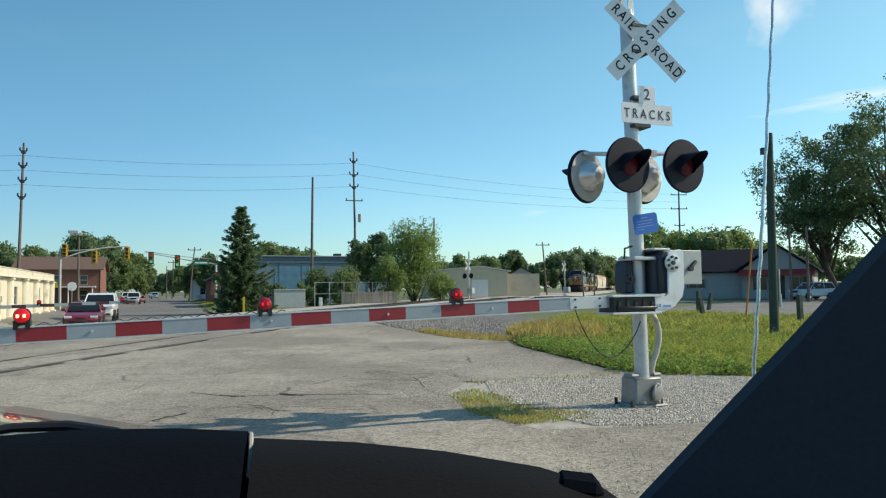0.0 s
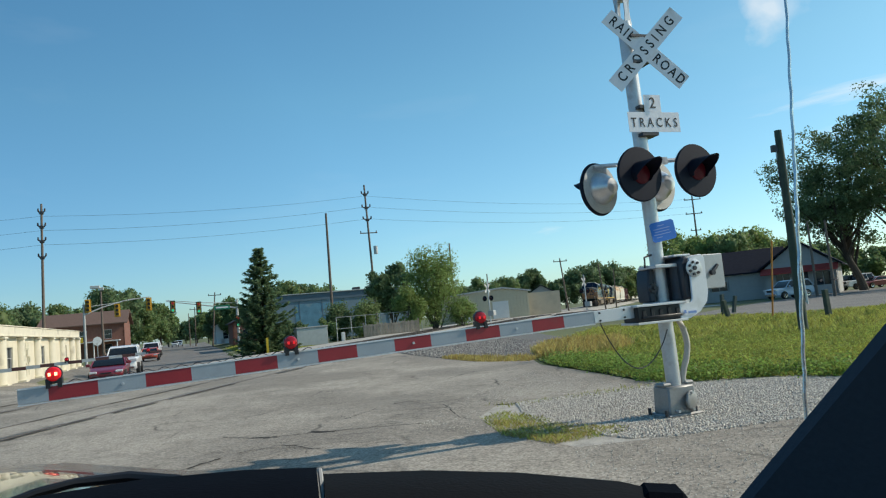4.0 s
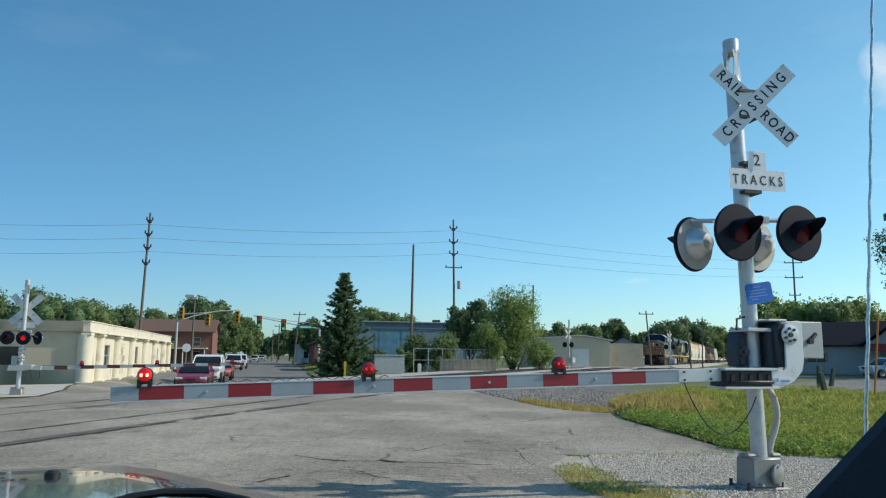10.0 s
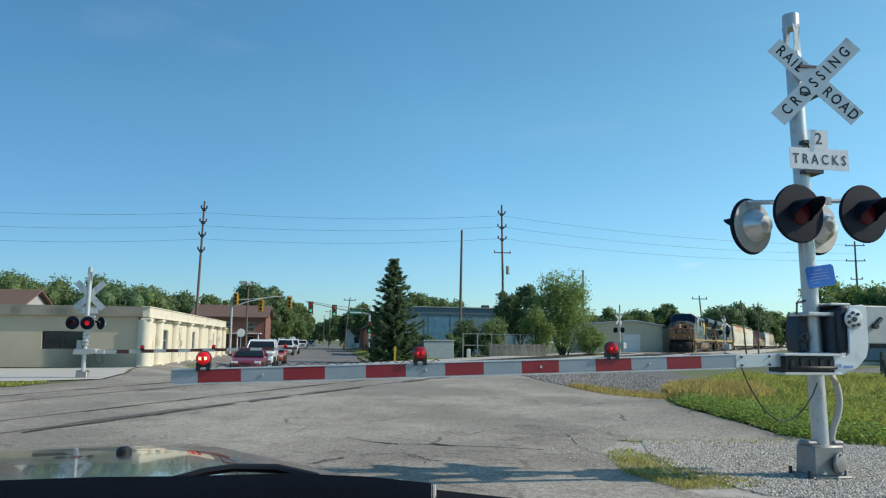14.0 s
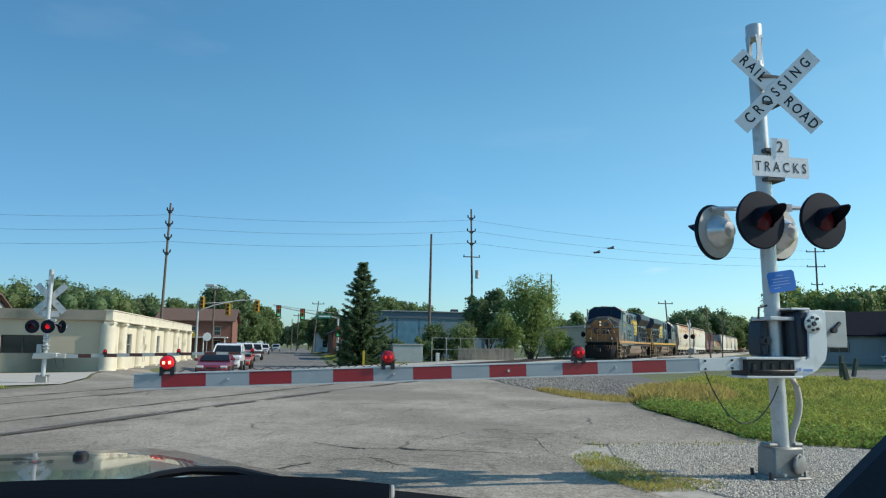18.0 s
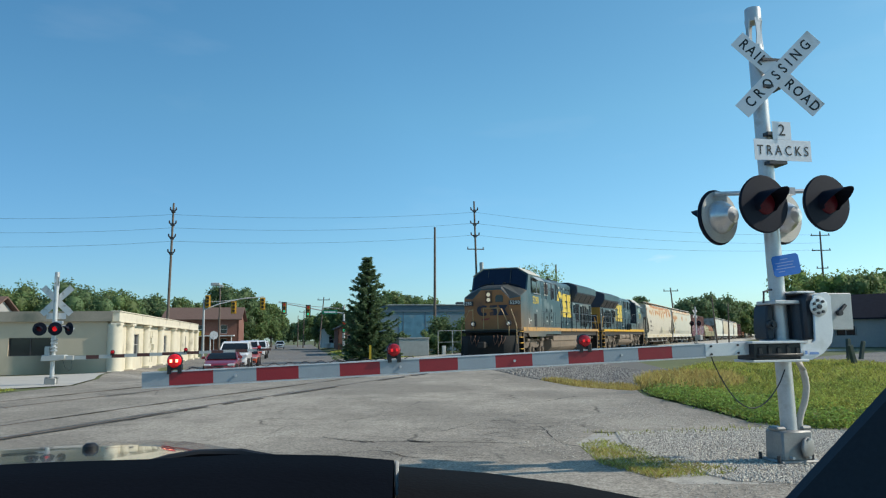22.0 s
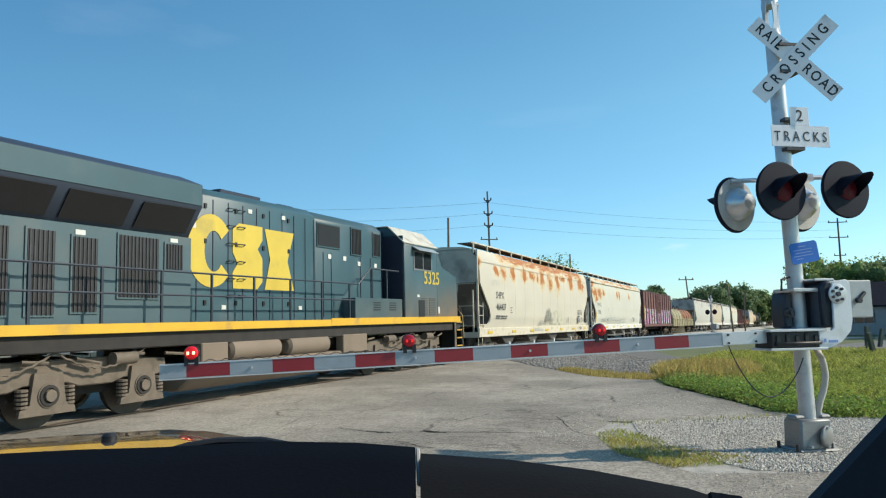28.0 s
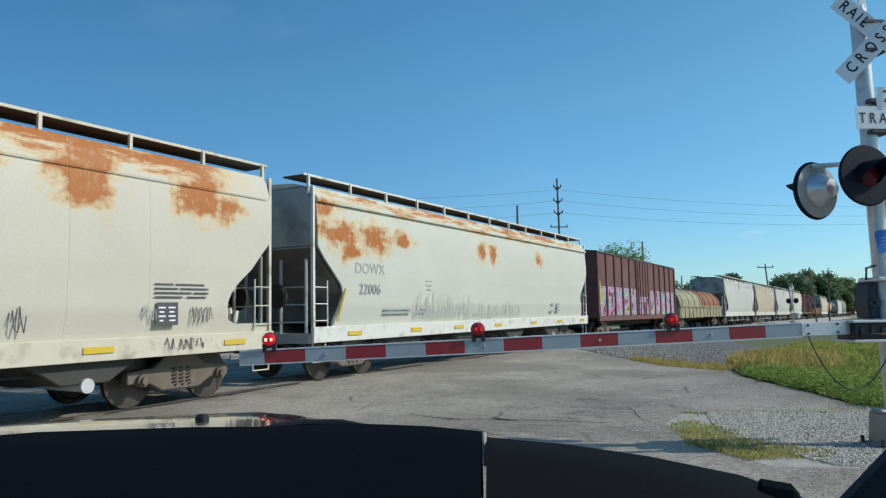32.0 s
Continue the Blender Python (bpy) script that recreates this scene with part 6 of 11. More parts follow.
                tube(bm, [(sx * 1.36, yc - 1.9 + 0.1 * k, 1.22 - 0.30 * abs(math.sin(k * math.pi / 19)) + 0.012 * (-1) ** k) for k in range(39)], 0.02, 5)
                part("safety_chain", bm, M["truck_dust"], t, "dusty safety chain over the truck")
    # fuel tank, reservoirs, boxes
    bm = bmesh.new()
    tz = 1.05 if grimy else 0.84
    prism(bm, [(-1.45, tz), (-1.45, 0.58), (-1.05, 0.28), (1.05, 0.28), (1.45, 0.58), (1.45, tz)], 8.0, 14.9, "y")
    part("fuel_tank", bm, M["tank_dust"], t, "fuel tank coated with tan dust", bevel=0.04)
    for sx in (1, -1):
        if not grimy:
            for y0 in (9.9, 12.0):
                bm = bmesh.new()
                tube(bm, [(sx * 1.30, y0, 1.06), (sx * 1.30, y0 + 0.06, 1.06), (sx * 1.30, y0 + 1.72, 1.06), (sx * 1.30, y0 + 1.78, 1.06)], [0.16, 0.24, 0.24, 0.16], 18)
                part("air_reservoir", bm, M["tank_dust"], t, "dusty cylindrical air reservoir")
            bm = bmesh.new()
            box(bm, (sx * 1.38, 8.6, 1.02), (0.25, 1.3, 0.5))
            box(bm, (sx * 1.38, 14.3, 1.05), (0.25, 0.8, 0.4))
            split_part("equipment_box", bm, M["tank_dust"], t, bevel=0.02)
        else:
            bm = bmesh.new()
            box(bm, (sx * 1.34, 11.3, 1.10), (0.34, 6.2, 0.30))
            split_part("equipment_box", bm, M["tank_dust"], t, "long dusty side box", bevel=0.02)
        bm = bmesh.new()
        for k in range(0, 12, 2):
            yy = 2.2 + 0.5 * k
            tube(bm, [(sx * 1.3, yy, 1.12), (sx * 1.33, yy + 0.45, 1.02 + 0.06 * (k % 3))], 0.03, 6)
            yy = L - 2.2 - 0.5 * k
            tube(bm, [(sx * 1.3, yy, 1.10), (sx * 1.33, yy - 0.45, 1.0 + 0.06 * (k % 3))], 0.03, 6)
        for yc in (3.4, 6.2, L - 3.4, L - 6.2):
            tube(bm, [(sx * 1.3, yc - 0.25, 1.06), (sx * 1.3, yc + 0.25, 1.06)], 0.12, 12)
        split_part("brake_pipe", bm, M["truck_dust"], t, "dusty brake pipe")
    # nose: tapered front with sloping top
    nose_mat = M["nose_yellow"] if grimy else M["loco_blue"]
    bm = bmesh.new()
    v = {}
    ring = ((1.53, 1.55), (1.53, 3.10), (0.55, 3.55), (-0.55, 3.55), (-1.53, 3.10), (-1.53, 1.55))
    for i, (hx, z) in enumerate(ring):
        edge = abs(hx) > 1
        v[i] = (bm.verts.new((hx * 0.66 if edge else hx, 0.98, z - (0.04 if 0 < i < 5 else 0))), bm.verts.new((hx * 0.998, 1.20, z + (0.06 if 0 < i < 5 else 0))),
                bm.verts.new((hx * 1.01, 2.55, z + (0.17 if i in (2, 3) else 0.38 if i in (1, 4) else 0))))
    for i in range(6):
        for k in (0, 1):
            bm.faces.new((v[i][k], v[i][k + 1], v[(i + 1) % 6][k + 1], v[(i + 1) % 6][k]))
    bm.faces.new([v[i][0] for i in range(6)][::-1])
    bm.faces.new([v[i][2] for i in range(6)])
    if grimy:
        bmesh.ops.recalc_face_normals(bm, faces=bm.faces)
    nose = part("nose", bm, side_low, t, "wide cab nose", bevel=0.02)
    nose.data.materials.append(M["nose_top"] if grimy else M["loco_blue"])
    for p in nose.data.polygons:
        p.use_smooth = False
        if p.normal.z > 0.5:
            p.material_index = 1
    bm = bmesh.new()
    prism(bm, [(1.0, 1.62), (1.0, 3.04), (0.54, 3.46), (-0.54, 3.46), (-1.0, 3.04), (-1.0, 1.62)], 0.955, 0.975, "y")
    for sx in (1, -1):
        # angled cheeks beside the flat front
        q = [(sx * 1.0, 0.958, 1.62), (sx * 1.53, 1.178, 1.62), (sx * 1.53, 1.178, 3.12), (sx * 1.0, 0.958, 3.04)]
        outer = [bm.verts.new(c) for c in q]
        inner = [bm.verts.new((c[0] * 0.985, c[1] + 0.02, c[2])) for c in q]
        bm.faces.new(outer)
        bm.faces.new(inner[::-1])
        for k in range(4):
            bm.faces.new((outer[k], outer[(k + 1) % 4], inner[(k + 1) % 4], inner[k]))
    bmesh.ops.recalc_face_normals(bm, faces=bm.faces)
    part("nose_face", bm, nose_mat, nose, "grimy yellow nose face" if grimy else "nose face", bevel=0.005)
    # headlights, number boards, door window, ditch lights
    bm = bmesh.new()
    box(bm, (-0.10, 0.93, 3.12), (0.34, 0.08, 0.62))
    part("headlight_box", bm, M["brown_box"], nose, bevel=0.02)
    for z in (3.25, 2.99):
        bm = bmesh.new()
        tube(bm, [(-0.10, 0.895, z), (-0.10, 0.87, z)], 0.10, 18)
        part("headlight", bm, M["headlight"] if grimy else M["chrome"], nose, "round sealed-beam headlight")
    bm = bmesh.new()
    prism(bm, [(0.26, 2.86), (0.26, 3.14), (0.34, 3.22), (0.58, 3.22), (0.66, 3.14), (0.66, 2.86)], 0.925, 0.955, "y")
    part("nose_window", bm, M["glass_dark"], nose)
    for sx in (1, -1):
        bm = bmesh.new()
        mb = pose(sx * 1.25, 1.03, 2.80, 0, 0, sx * 22)
        box(bm, (0, 0, 0), (0.60, 0.10, 0.29), mb)
        nb = part("number_board", bm, M["number_box"], nose, bevel=0.015)
        share("lettering", text_mesh("lettering", number, 0.24, M["number_pale"], 0.004, 1.1, 0.004), nb, pose(sx * 1.25, 1.03, 2.80, 0, 0, sx * (19.8 if grimy else 22)) @ pose(0, -0.078, 0, 90, 0, 0))
        bm = bmesh.new()
        tube(bm, [(sx * 0.95, 0.84, 1.84), (sx * 0.95, 0.80, 1.84)], 0.07, 16)
        part("ditch_light", bm, M["ditch_lit"] if grimy else M["chrome"], nose, "round ditch light")
        bm = bmesh.new()
        tube(bm, [(sx * 0.95, 0.96, 1.84), (sx * 0.95, 0.84, 1.84)], 0.13, 16)
        part("ditch_housing", bm, M["number_box"], nose)
        for path in ([(-0.35, 0.78, 1.62), (-0.35, 0.78, 2.48)], [(0.42, 0.78, 1.62), (0.42, 0.78, 2.48)],
                     [(-0.35, 0.78, 2.48), (0.42, 0.78, 2.48), (0.66, 0.70, 2.44), (1.08, 0.55, 1.72), (1.08, 0.5, 0.9)],
                     [(1.00, 0.90, 2.42), (1.12, 0.80, 2.42), (1.47, 0.58, 1.74), (1.48, 0.52, 0.9)]):
            if sx < 0 and path[0][0] < 0:
                continue
            bm = bmesh.new()
            tube(bm, [(sx * a - (0.0 if sx > 0 else 0.5 * (a < 0.5)), b, c) for a, b, c in path], 0.024, 6)
            part("grab_iron", bm, M["rail_tan"], t, "worn tan front grab iron")
    # three worn dark shapes across the nose: open arc, notched block, hourglass
    arc = [(-0.42 + 0.34 * math.cos(radians(a)), 2.42 + 0.26 * math.sin(radians(a))) for a in range(50, 311, 20)]
    arc += [(-0.38 + 0.17 * math.cos(radians(a)), 2.42 + 0.13 * math.sin(radians(a))) for a in range(310, 49, -20)]
    for pts in (arc, [(-0.06, 2.18), (0.28, 2.18), (0.34, 2.28), (0.30, 2.45), (0.12, 2.50), (0.34, 2.56), (0.32, 2.67), (-0.04, 2.67), (-0.08, 2.55), (0.0, 2.44), (0.14, 2.36), (-0.08, 2.30)],
                [(0.36, 2.18), (0.92, 2.18), (0.74, 2.44), (0.92, 2.67), (0.38, 2.67), (0.54, 2.44)]):
        bm = bmesh.new()
        prism(bm, pts, 0.943, 0.955, "y")
        part("nose_emblem", bm, M["nose_blue"], nose, "dark worn emblem shape on the nose")
    bm = bmesh.new()
    prism(bm, [(-0.50, 1.98), (-0.16, 2.0), (-0.02, 2.08), (-0.50, 2.05)], 0.943, 0.955, "y")
    part("nose_flag", bm, M["decal_red"], nose)
    bm = bmesh.new()
    box(bm, (0, 0.80, 1.50), (2.9, 0.5, 0.10))
    part("front_deck", bm, M["pilot"], t)
    # cab
    bm = bmesh.new()
    prism(bm, [(1.55, 1.55), (1.55, 4.10), (0.95, 4.66), (-0.95, 4.66), (-1.55, 4.10), (-1.55, 1.55)], 3.05, 5.55, "y")
    cab = part("cab", bm, side_low, t, "angular cab with faceted roof", bevel=0.025)
    bm = bmesh.new()
    prism(bm, [(2.50, 1.55), (2.50, 3.38), (3.06, 4.10), (3.06, 1.55)], -1.548, 1.548, "x")
    part("cab_front", bm, side_low, cab, bevel=0.015)
    # windshield: one broad dark band on the sloping front
    bm = bmesh.new()
    pts = [(1.46, 2.60, 3.50), (1.46, 3.02, 4.06), (0.92, 3.04, 4.60), (-0.92, 3.04, 4.60), (-1.46, 3.02, 4.06), (-1.46, 2.60, 3.50), (-0.66, 2.52, 3.72), (0.66, 2.52, 3.72)]
    fv = [bm.verts.new((a, b - 0.03, c)) for a, b, c in pts]
    bv = [bm.verts.new((a, b + 0.12, c)) for a, b, c in pts]
    for i in range(8):
        bm.faces.new((fv[i], fv[(i + 1) % 8], bv[(i + 1) % 8], bv[i]))
    bm.faces.new(fv)
    bm.faces.new(bv[::-1])
    ws = part("windshield", bm, M["glass_wind"], cab, "dark windshield band")
    if grimy:
        for path in ([(0.34, 2.44, 3.76), (0.70, 2.47, 3.74), (1.22, 2.53, 3.64)], [(-0.30, 2.44, 3.76), (-0.66, 2.47, 3.75), (-1.18, 2.53, 3.66)]):
            bm = bmesh.new()
            tube(bm, path, 0.014, 6)
            box(bm, path[0], (0.12, 0.08, 0.09))
            part("wiper", bm, M["black"], ws, "thin black windshield wiper")
        for xx in (-0.62, 0.62):
            bm = bmesh.new()
            tube(bm, [(xx, 2.55, 3.72), (xx, 3.005, 4.58)], 0.018, 6)
            part("mullion", bm, M["nose_top"], ws)
    bm = bmesh.new()
    prism(bm, [(0.95, 4.665), (1.55, 4.105), (1.58, 4.13), (0.97, 4.70), (-0.97, 4.70), (-1.58, 4.13), (-1.55, 4.105), (-0.95, 4.665)], 2.98, 5.6, "y")
    part("cab_roof", bm, M["roof_pale"], cab, "sun-bleached cab roof skin", bevel=0.006)
    bm = bmesh.new()
    lathe(bm, [(0.34, 0), (0.34, 0.05), (0.25, 0.10), (0.02, 0.12)], 20, pose(-0.1, 3.8, 4.68))
    tube(bm, [(0.7, 4.4, 4.62), (0.7, 4.4, 4.9)], 0.012, 6)
    tube(bm, [(0.3, 4.8, 4.66), (0.3, 5.1, 4.8), (0.3, 5.2, 4.66)], 0.03, 8)
    for k in range(3):
        tube(bm, [(-0.5 + 0.1 * k, 4.4, 4.75), (-0.5 + 0.1 * k, 4.05, 4.76)], [0.03, 0.06], 10)
    part("roof_horn", bm, M["roof_pale"], cab, "horn, antenna and dome on the cab roof")
    wy, wz = (4.6, 3.68) if grimy else (4.2, 3.60)
    for sx in (1, -1):
        bm = bmesh.new()
        box(bm, (sx * 1.553, wy, wz), (0.03, 1.42, 0.66))
        fr = part("window_frame", bm, M["loco_grey"], cab)
        for yy, w in ((wy - 0.34, 0.60), (wy + 0.34, 0.62)):
            bm = bmesh.new()
            box(bm, (sx * 1.566, yy, wz), (0.02, w, 0.55))
            part("pane", bm, M["glass_dark"], fr)
        bm = bmesh.new()
        if grimy:
            box(bm, (sx * 1.575, wy, wz), (0.03, 0.05, 0.60))
            box(bm, (sx * 1.575, wy, wz - 0.31), (0.05, 1.44, 0.04))
            part("sill", bm, M["shade_pale"], fr, "pale window bar")
            bm = bmesh.new()
            box(bm, (sx * 1.60, wy - 0.95, wz + 0.04), (0.02, 0.34, 0.66), pose(0, 0, 0))
            part("wind_deflector", bm, M["glass_dark"], fr, "dark glass wind deflector", bevel=0.006)
        bm = bmesh.new()
        prism(bm, [(sx * 1.56, 4.02), (sx * 1.80, 3.90), (sx * 1.80, 3.92), (sx * 1.56, 4.06)], wy - 0.8, wy + 0.8, "y")
        part("sunshade", bm, M["shade_pale"], fr, "tilted window sunshade")
        share("lettering", text_mesh("lettering", number, 0.56 if grimy else 0.62, M["logo_yellow"], 0.004, 1.05, 0.005), cab, pose(sx * 1.558, 4.42 if grimy else 3.5, 3.03, 90, 0, 90 if sx > 0 else -90))
        bm = bmesh.new()
        box(bm, (sx * 1.556, 4.35, 2.0), (0.02, 0.46, 0.56))
        part("vent", bm, M["black"], cab)
        bm = bmesh.new()
        box(bm, (sx * 1.556, 2.95, 1.95), (0.012, 0.12, 0.24))
        box(bm, (sx * 1.556, 4.6, 2.42), (0.012, 0.16, 0.08))
        split_part("decal", bm, M["number_pale"], cab)
    # equipment section behind the cab
    if grimy:
        bm = bmesh.new()
        prism(bm, [(1.545, 1.45), (1.545, 3.30), (1.15, 3.32), (-1.15, 3.32), (-1.545, 3.30), (-1.545, 1.45)], 5.56, 10.0, "y")
        lower = part("equipment_cabinet", bm, scuffed(M["loco_dusty"].copy(), ((6.5, 3.05, 0.42), (7.0, 2.95, 0.38), (7.9, 2.85, 0.30), (8.0, 2.55, 0.22)), (0.16, 0.20, 0.205)), t, "full-width slate blue equipment cabinet", bevel=0.02)
        for sx in (1, -1):
            bm = bmesh.new()
            for (a, b, c, d) in ((5.9, 8.6, 1.75, 2.62), (6.2, 7.2, 1.85, 2.55), (7.3, 8.2, 1.85, 2.55), (8.8, 9.95, 1.72, 1.98)):
                for yy in (a, b):
                    box(bm, (sx * 1.547, yy, (c + d) / 2), (0.012, 0.02, d - c))
                for zz in (c, d):
                    box(bm, (sx * 1.547, (a + b) / 2, zz), (0.012, b - a, 0.02))
            split_part("panel_joint", bm, M["loco_navy"], lower)
            bm = bmesh.new()
            for yy in (6.7, 7.75):
                box(bm, (sx * 1.56, yy, 2.30), (0.03, 0.09, 0.13))
                box(bm, (sx * 1.56, yy, 2.70), (0.03, 0.06, 0.18))
            split_part("latch", bm, M["black"], lower)
            bm = bmesh.new()
            for yy in (6.7, 7.75, 3.4):
                box(bm, (sx * 1.555, yy, 2.08), (0.012, 0.2, 0.06))
            split_part("decal", bm, M["number_pale"], lower)
            # upper rail along the cabinet top
            bm = bmesh.new()
            for yy in (5.75, 6.9, 8.1, 9.2):
                tube(bm, [(sx * 1.48, yy, 3.28), (sx * 1.48, yy, 4.25)], 0.03, 6)
            for zz in (3.85, 4.25):
                tube(bm, [(sx * 1.48, 5.65, zz), (sx * 1.48, 9.3, zz)], 0.022, 6)
            tube(bm, [(sx * 1.48, 9.3, 4.25), (sx * 1.50, 10.3, 3.0), (sx * 1.5, 10.4, 2.60)], 0.022, 6)
            part("cabinet_rail", bm, M["rail_dark"], t, "dark handrail over the cabinet")
        bm = bmesh.new()
        prism(bm, [(1.18, 3.30), (1.18, 4.35), (0.85, 4.60), (-0.85, 4.60), (-1.18, 4.35), (-1.18, 3.30)], 5.56, 10.0, "y")
        upper = part("upper_hood", bm, hood_mat, t, "narrow upper hood", bevel=0.02)
        for sx in (1, -1):
            for yy in (6.2, 7.9):
                grille(upper, sx * 1.19, yy, 3.92, 0.7, 0.62, M["louver"], M["number_pale"], 7, False)
            grille(upper, sx * 1.19, 9.55, 3.75, 0.40, 0.55, M["black"], M["loco_navy"], 3)
    else:
        bm = bmesh.new()
        prism(bm, [(1.10, 1.65), (1.10, 4.35), (0.85, 4.58), (-0.85, 4.58), (-1.10, 4.35), (-1.10, 1.65)], 6.3, 10.0, "y")
        upper = part("upper_hood", bm, hood_mat, t, "blue hood behind the cab", bevel=0.02)
        for sx in (1, -1):
            grille(upper, sx * 1.105, 6.62, 3.92, 0.42, 0.66, M["black"], M["loco_blue"], 5)
            grille(upper, sx * 1.105, 7.85, 3.92, 0.55, 0.72, M["black"], M["loco_blue"], 7)
            grille(upper, sx * 1.105, 9.35, 3.95, 1.10, 0.58, M["black"], M["loco_blue"], 13, False)
            door_lines(upper, sx * 1.105, (7.0, 7.6, 9.2, 9.6), 1.75, 3.5)
            bm = bmesh.new()
            box(bm, (sx * 1.32, 7.2, 1.98), (0.44, 2.9, 0.62))
            lb = part("low_cabinet", bm, M["loco_dusty"], t, "low dusty cabinet", bevel=0.015)
            bm = bmesh.new()
            for yy in (6.4, 7.4):
                for k in range(4):
                    box(bm, (sx * 1.545, yy, 1.95 + 0.07 * k), (0.012, 0.42, 0.028))
            split_part("louver", bm, M["black"], lb)
            bm = bmesh.new()
            for yy in (3.5, 4.15):
                for k in range(10):
                    box(bm, (sx * 1.558, yy, 1.80 + 0.06 * k), (0.014, 0.5, 0.03))
            split_part("louver", bm, M["louver_grey"], cab)
            bm = bmesh.new()
            for yy in (6.7, 7.7, 8.5, 9.3):
                box(bm, (sx * 1.112, yy, 3.3 + 0.1 * (yy > 8)), (0.012, 0.16, 0.12))
            split_part("decal", bm, M["number_pale"], upper)
    # recess behind the cab: navy walls stand in for its shade
    if not grimy:
        bm = bmesh.new()
        box(bm, (0, 5.93, 3.0), (1.5, 0.74, 2.9))
        part("recess_wall", bm, M["loco_navy"], t, "recessed wall behind the cab, its shade painted as navy")
    bm = bmesh.new()
    box(bm, (0, 5.55, 3.0), (2.98, 0.05, 2.6))
    part("cab_back", bm, M["loco_navy"], t, "cab rear wall, its shade painted as navy")
    # main hood
    bm = bmesh.new()
    prism(bm, [(1.10, 1.65), (1.10, 4.40), (0.85, 4.60), (-0.85, 4.60), (-1.10, 4.40), (-1.10, 1.65)], 10.0, 14.7, "y")
    hood = part("engine_hood", bm, hood_mat, t, "slate blue engine hood", bevel=0.02)
    for sx in (1, -1):
        door_lines(hood, sx * 1.102, (10.05, 10.45, 10.95, 11.45, 11.95, 12.45, 12.95, 13.45, 13.95, 14.45), 1.72, 4.30)
        bm = bmesh.new()
        for yy in (11.2, 12.2, 13.2, 14.2):
            for zz in (2.1, 3.4, 4.15):
                box(bm, (sx * 1.115, yy, zz), (0.03, 0.07, 0.10))
        split_part("latch", bm, M["black"], hood)
        bm = bmesh.new()
        for yy, zz in ((10.7, 2.0), (12.7, 4.2), (11.4, 4.2), (13.6, 2.0), (14.55, 3.7)):
            box(bm, (sx * 1.109, yy, zz), (0.012, 0.14, 0.10))
        split_part("decal", bm, M["number_pale"], hood)
        emblem(hood, sx * 1.106, (10.9 if grimy else 10.95) + (0 if sx > 0 else 3.78), 1 if sx > 0 else -1)
        for k in range(6):
            zz = 2.25 + 0.38 * k
            for yy in (13.05, 13.40):
                bm = bmesh.new()
                tube(bm, [(sx * 1.11, yy - 0.12, zz), (sx * 1.18, yy - 0.10, zz + 0.02), (sx * 1.18, yy + 0.10, zz + 0.02), (sx * 1.11, yy + 0.12, zz)], 0.013, 5)
                part("grab_iron", bm, M["rail_dark"], hood)
    bm = bmesh.new()
    box(bm, (0, 12.4, 4.66), (1.2, 1.5, 0.14))
    box(bm, (0, 10.4, 4.66), (0.9, 0.7, 0.12))
    tube(bm, [(0.8, 9.95, 4.68), (0.8, 10.3, 4.68)], 0.07, 10)
    split_part("roof_hatch", bm, M["loco_navy"], hood, "dark roof hatches and exhaust", bevel=0.02)
    # radiator wings
    bm = bmesh.new()
    prism(bm, [(1.20, 1.65), (1.20, 3.42), (-1.20, 3.42), (-1.20, 1.65)], 14.7, 21.0, "y")
    rad = part("radiator_cabinet", bm, M["loco_grey2"], t, "grey-blue radiator cabinet", bevel=0.015)
    bm = bmesh.new()
    prism(bm, [(1.16, 3.42), (1.55, 4.02), (1.55, 4.48), (0.95, 4.72), (-0.95, 4.72), (-1.55, 4.48), (-1.55, 4.02), (-1.16, 3.42)], 14.75, 21.08, "y")
    wing = part("radiator_wing", bm, M["loco_navy2"], t, "overhanging radiator wings", bevel=0.02)
    for sx in (1, -1):
        bm = bmesh.new()
        prism(bm, [(sx * 1.556, 4.04), (sx * 1.556, 4.47), (sx * 1.566, 4.47), (sx * 1.566, 4.04)], 14.8, 21.04, "y")
        part("wing_panel", bm, M["loco_blue"], wing, bevel=0.004)
        bm = bmesh.new()
        for a in (15.6, 17.2, 18.8, 20.3):
            m = Matrix.Translation((sx * 1.375, a, 3.73)) @ pose(0, 0, 0, 0, sx * 33, 0)
            box(bm, (0, 0, 0), (0.02, 1.35, 0.55), m)
        split_part("radiator_screen", bm, M["black"], wing, "sloping black radiator screens")
        for yy, w, z, h in ((15.2, 0.45, 3.0, 0.5), (16.1, 0.95, 2.75, 1.15), (17.3, 0.5, 2.55, 1.3), (18.15, 0.5, 2.55, 1.4), (18.9, 0.35, 2.55, 1.4), (19.6, 0.4, 2.6, 1.0), (20.4, 0.4, 2.6, 1.5)):
            grille(rad, sx * 1.202, yy, z, w, h, None, M["loco_grey2"], 6 if w < 0.6 else 11)
        bm = bmesh.new()
        for yy, zz in ((15.2, 3.38), (17.4, 3.34), (20.4, 3.42), (20.8, 2.9)):
            box(bm, (sx * 1.209, yy, zz - 0.06), (0.012, 0.2, 0.10))
        split_part("decal", bm, M["number_pale"], rad)
    # tail face
    bm = bmesh.new()
    box(bm, (0, 21.04, 3.02), (2.30, 0.05, 1.75))
    tail = part("tail_face", bm, M["tail_orange"], t, "orange tail face with a dark foot", bevel=0.01)
    bm = bmesh.new()
    box(bm, (0, 21.05, 1.90), (2.38, 0.06, 0.50))
    part("tail_foot", bm, M["loco_navy"], tail)
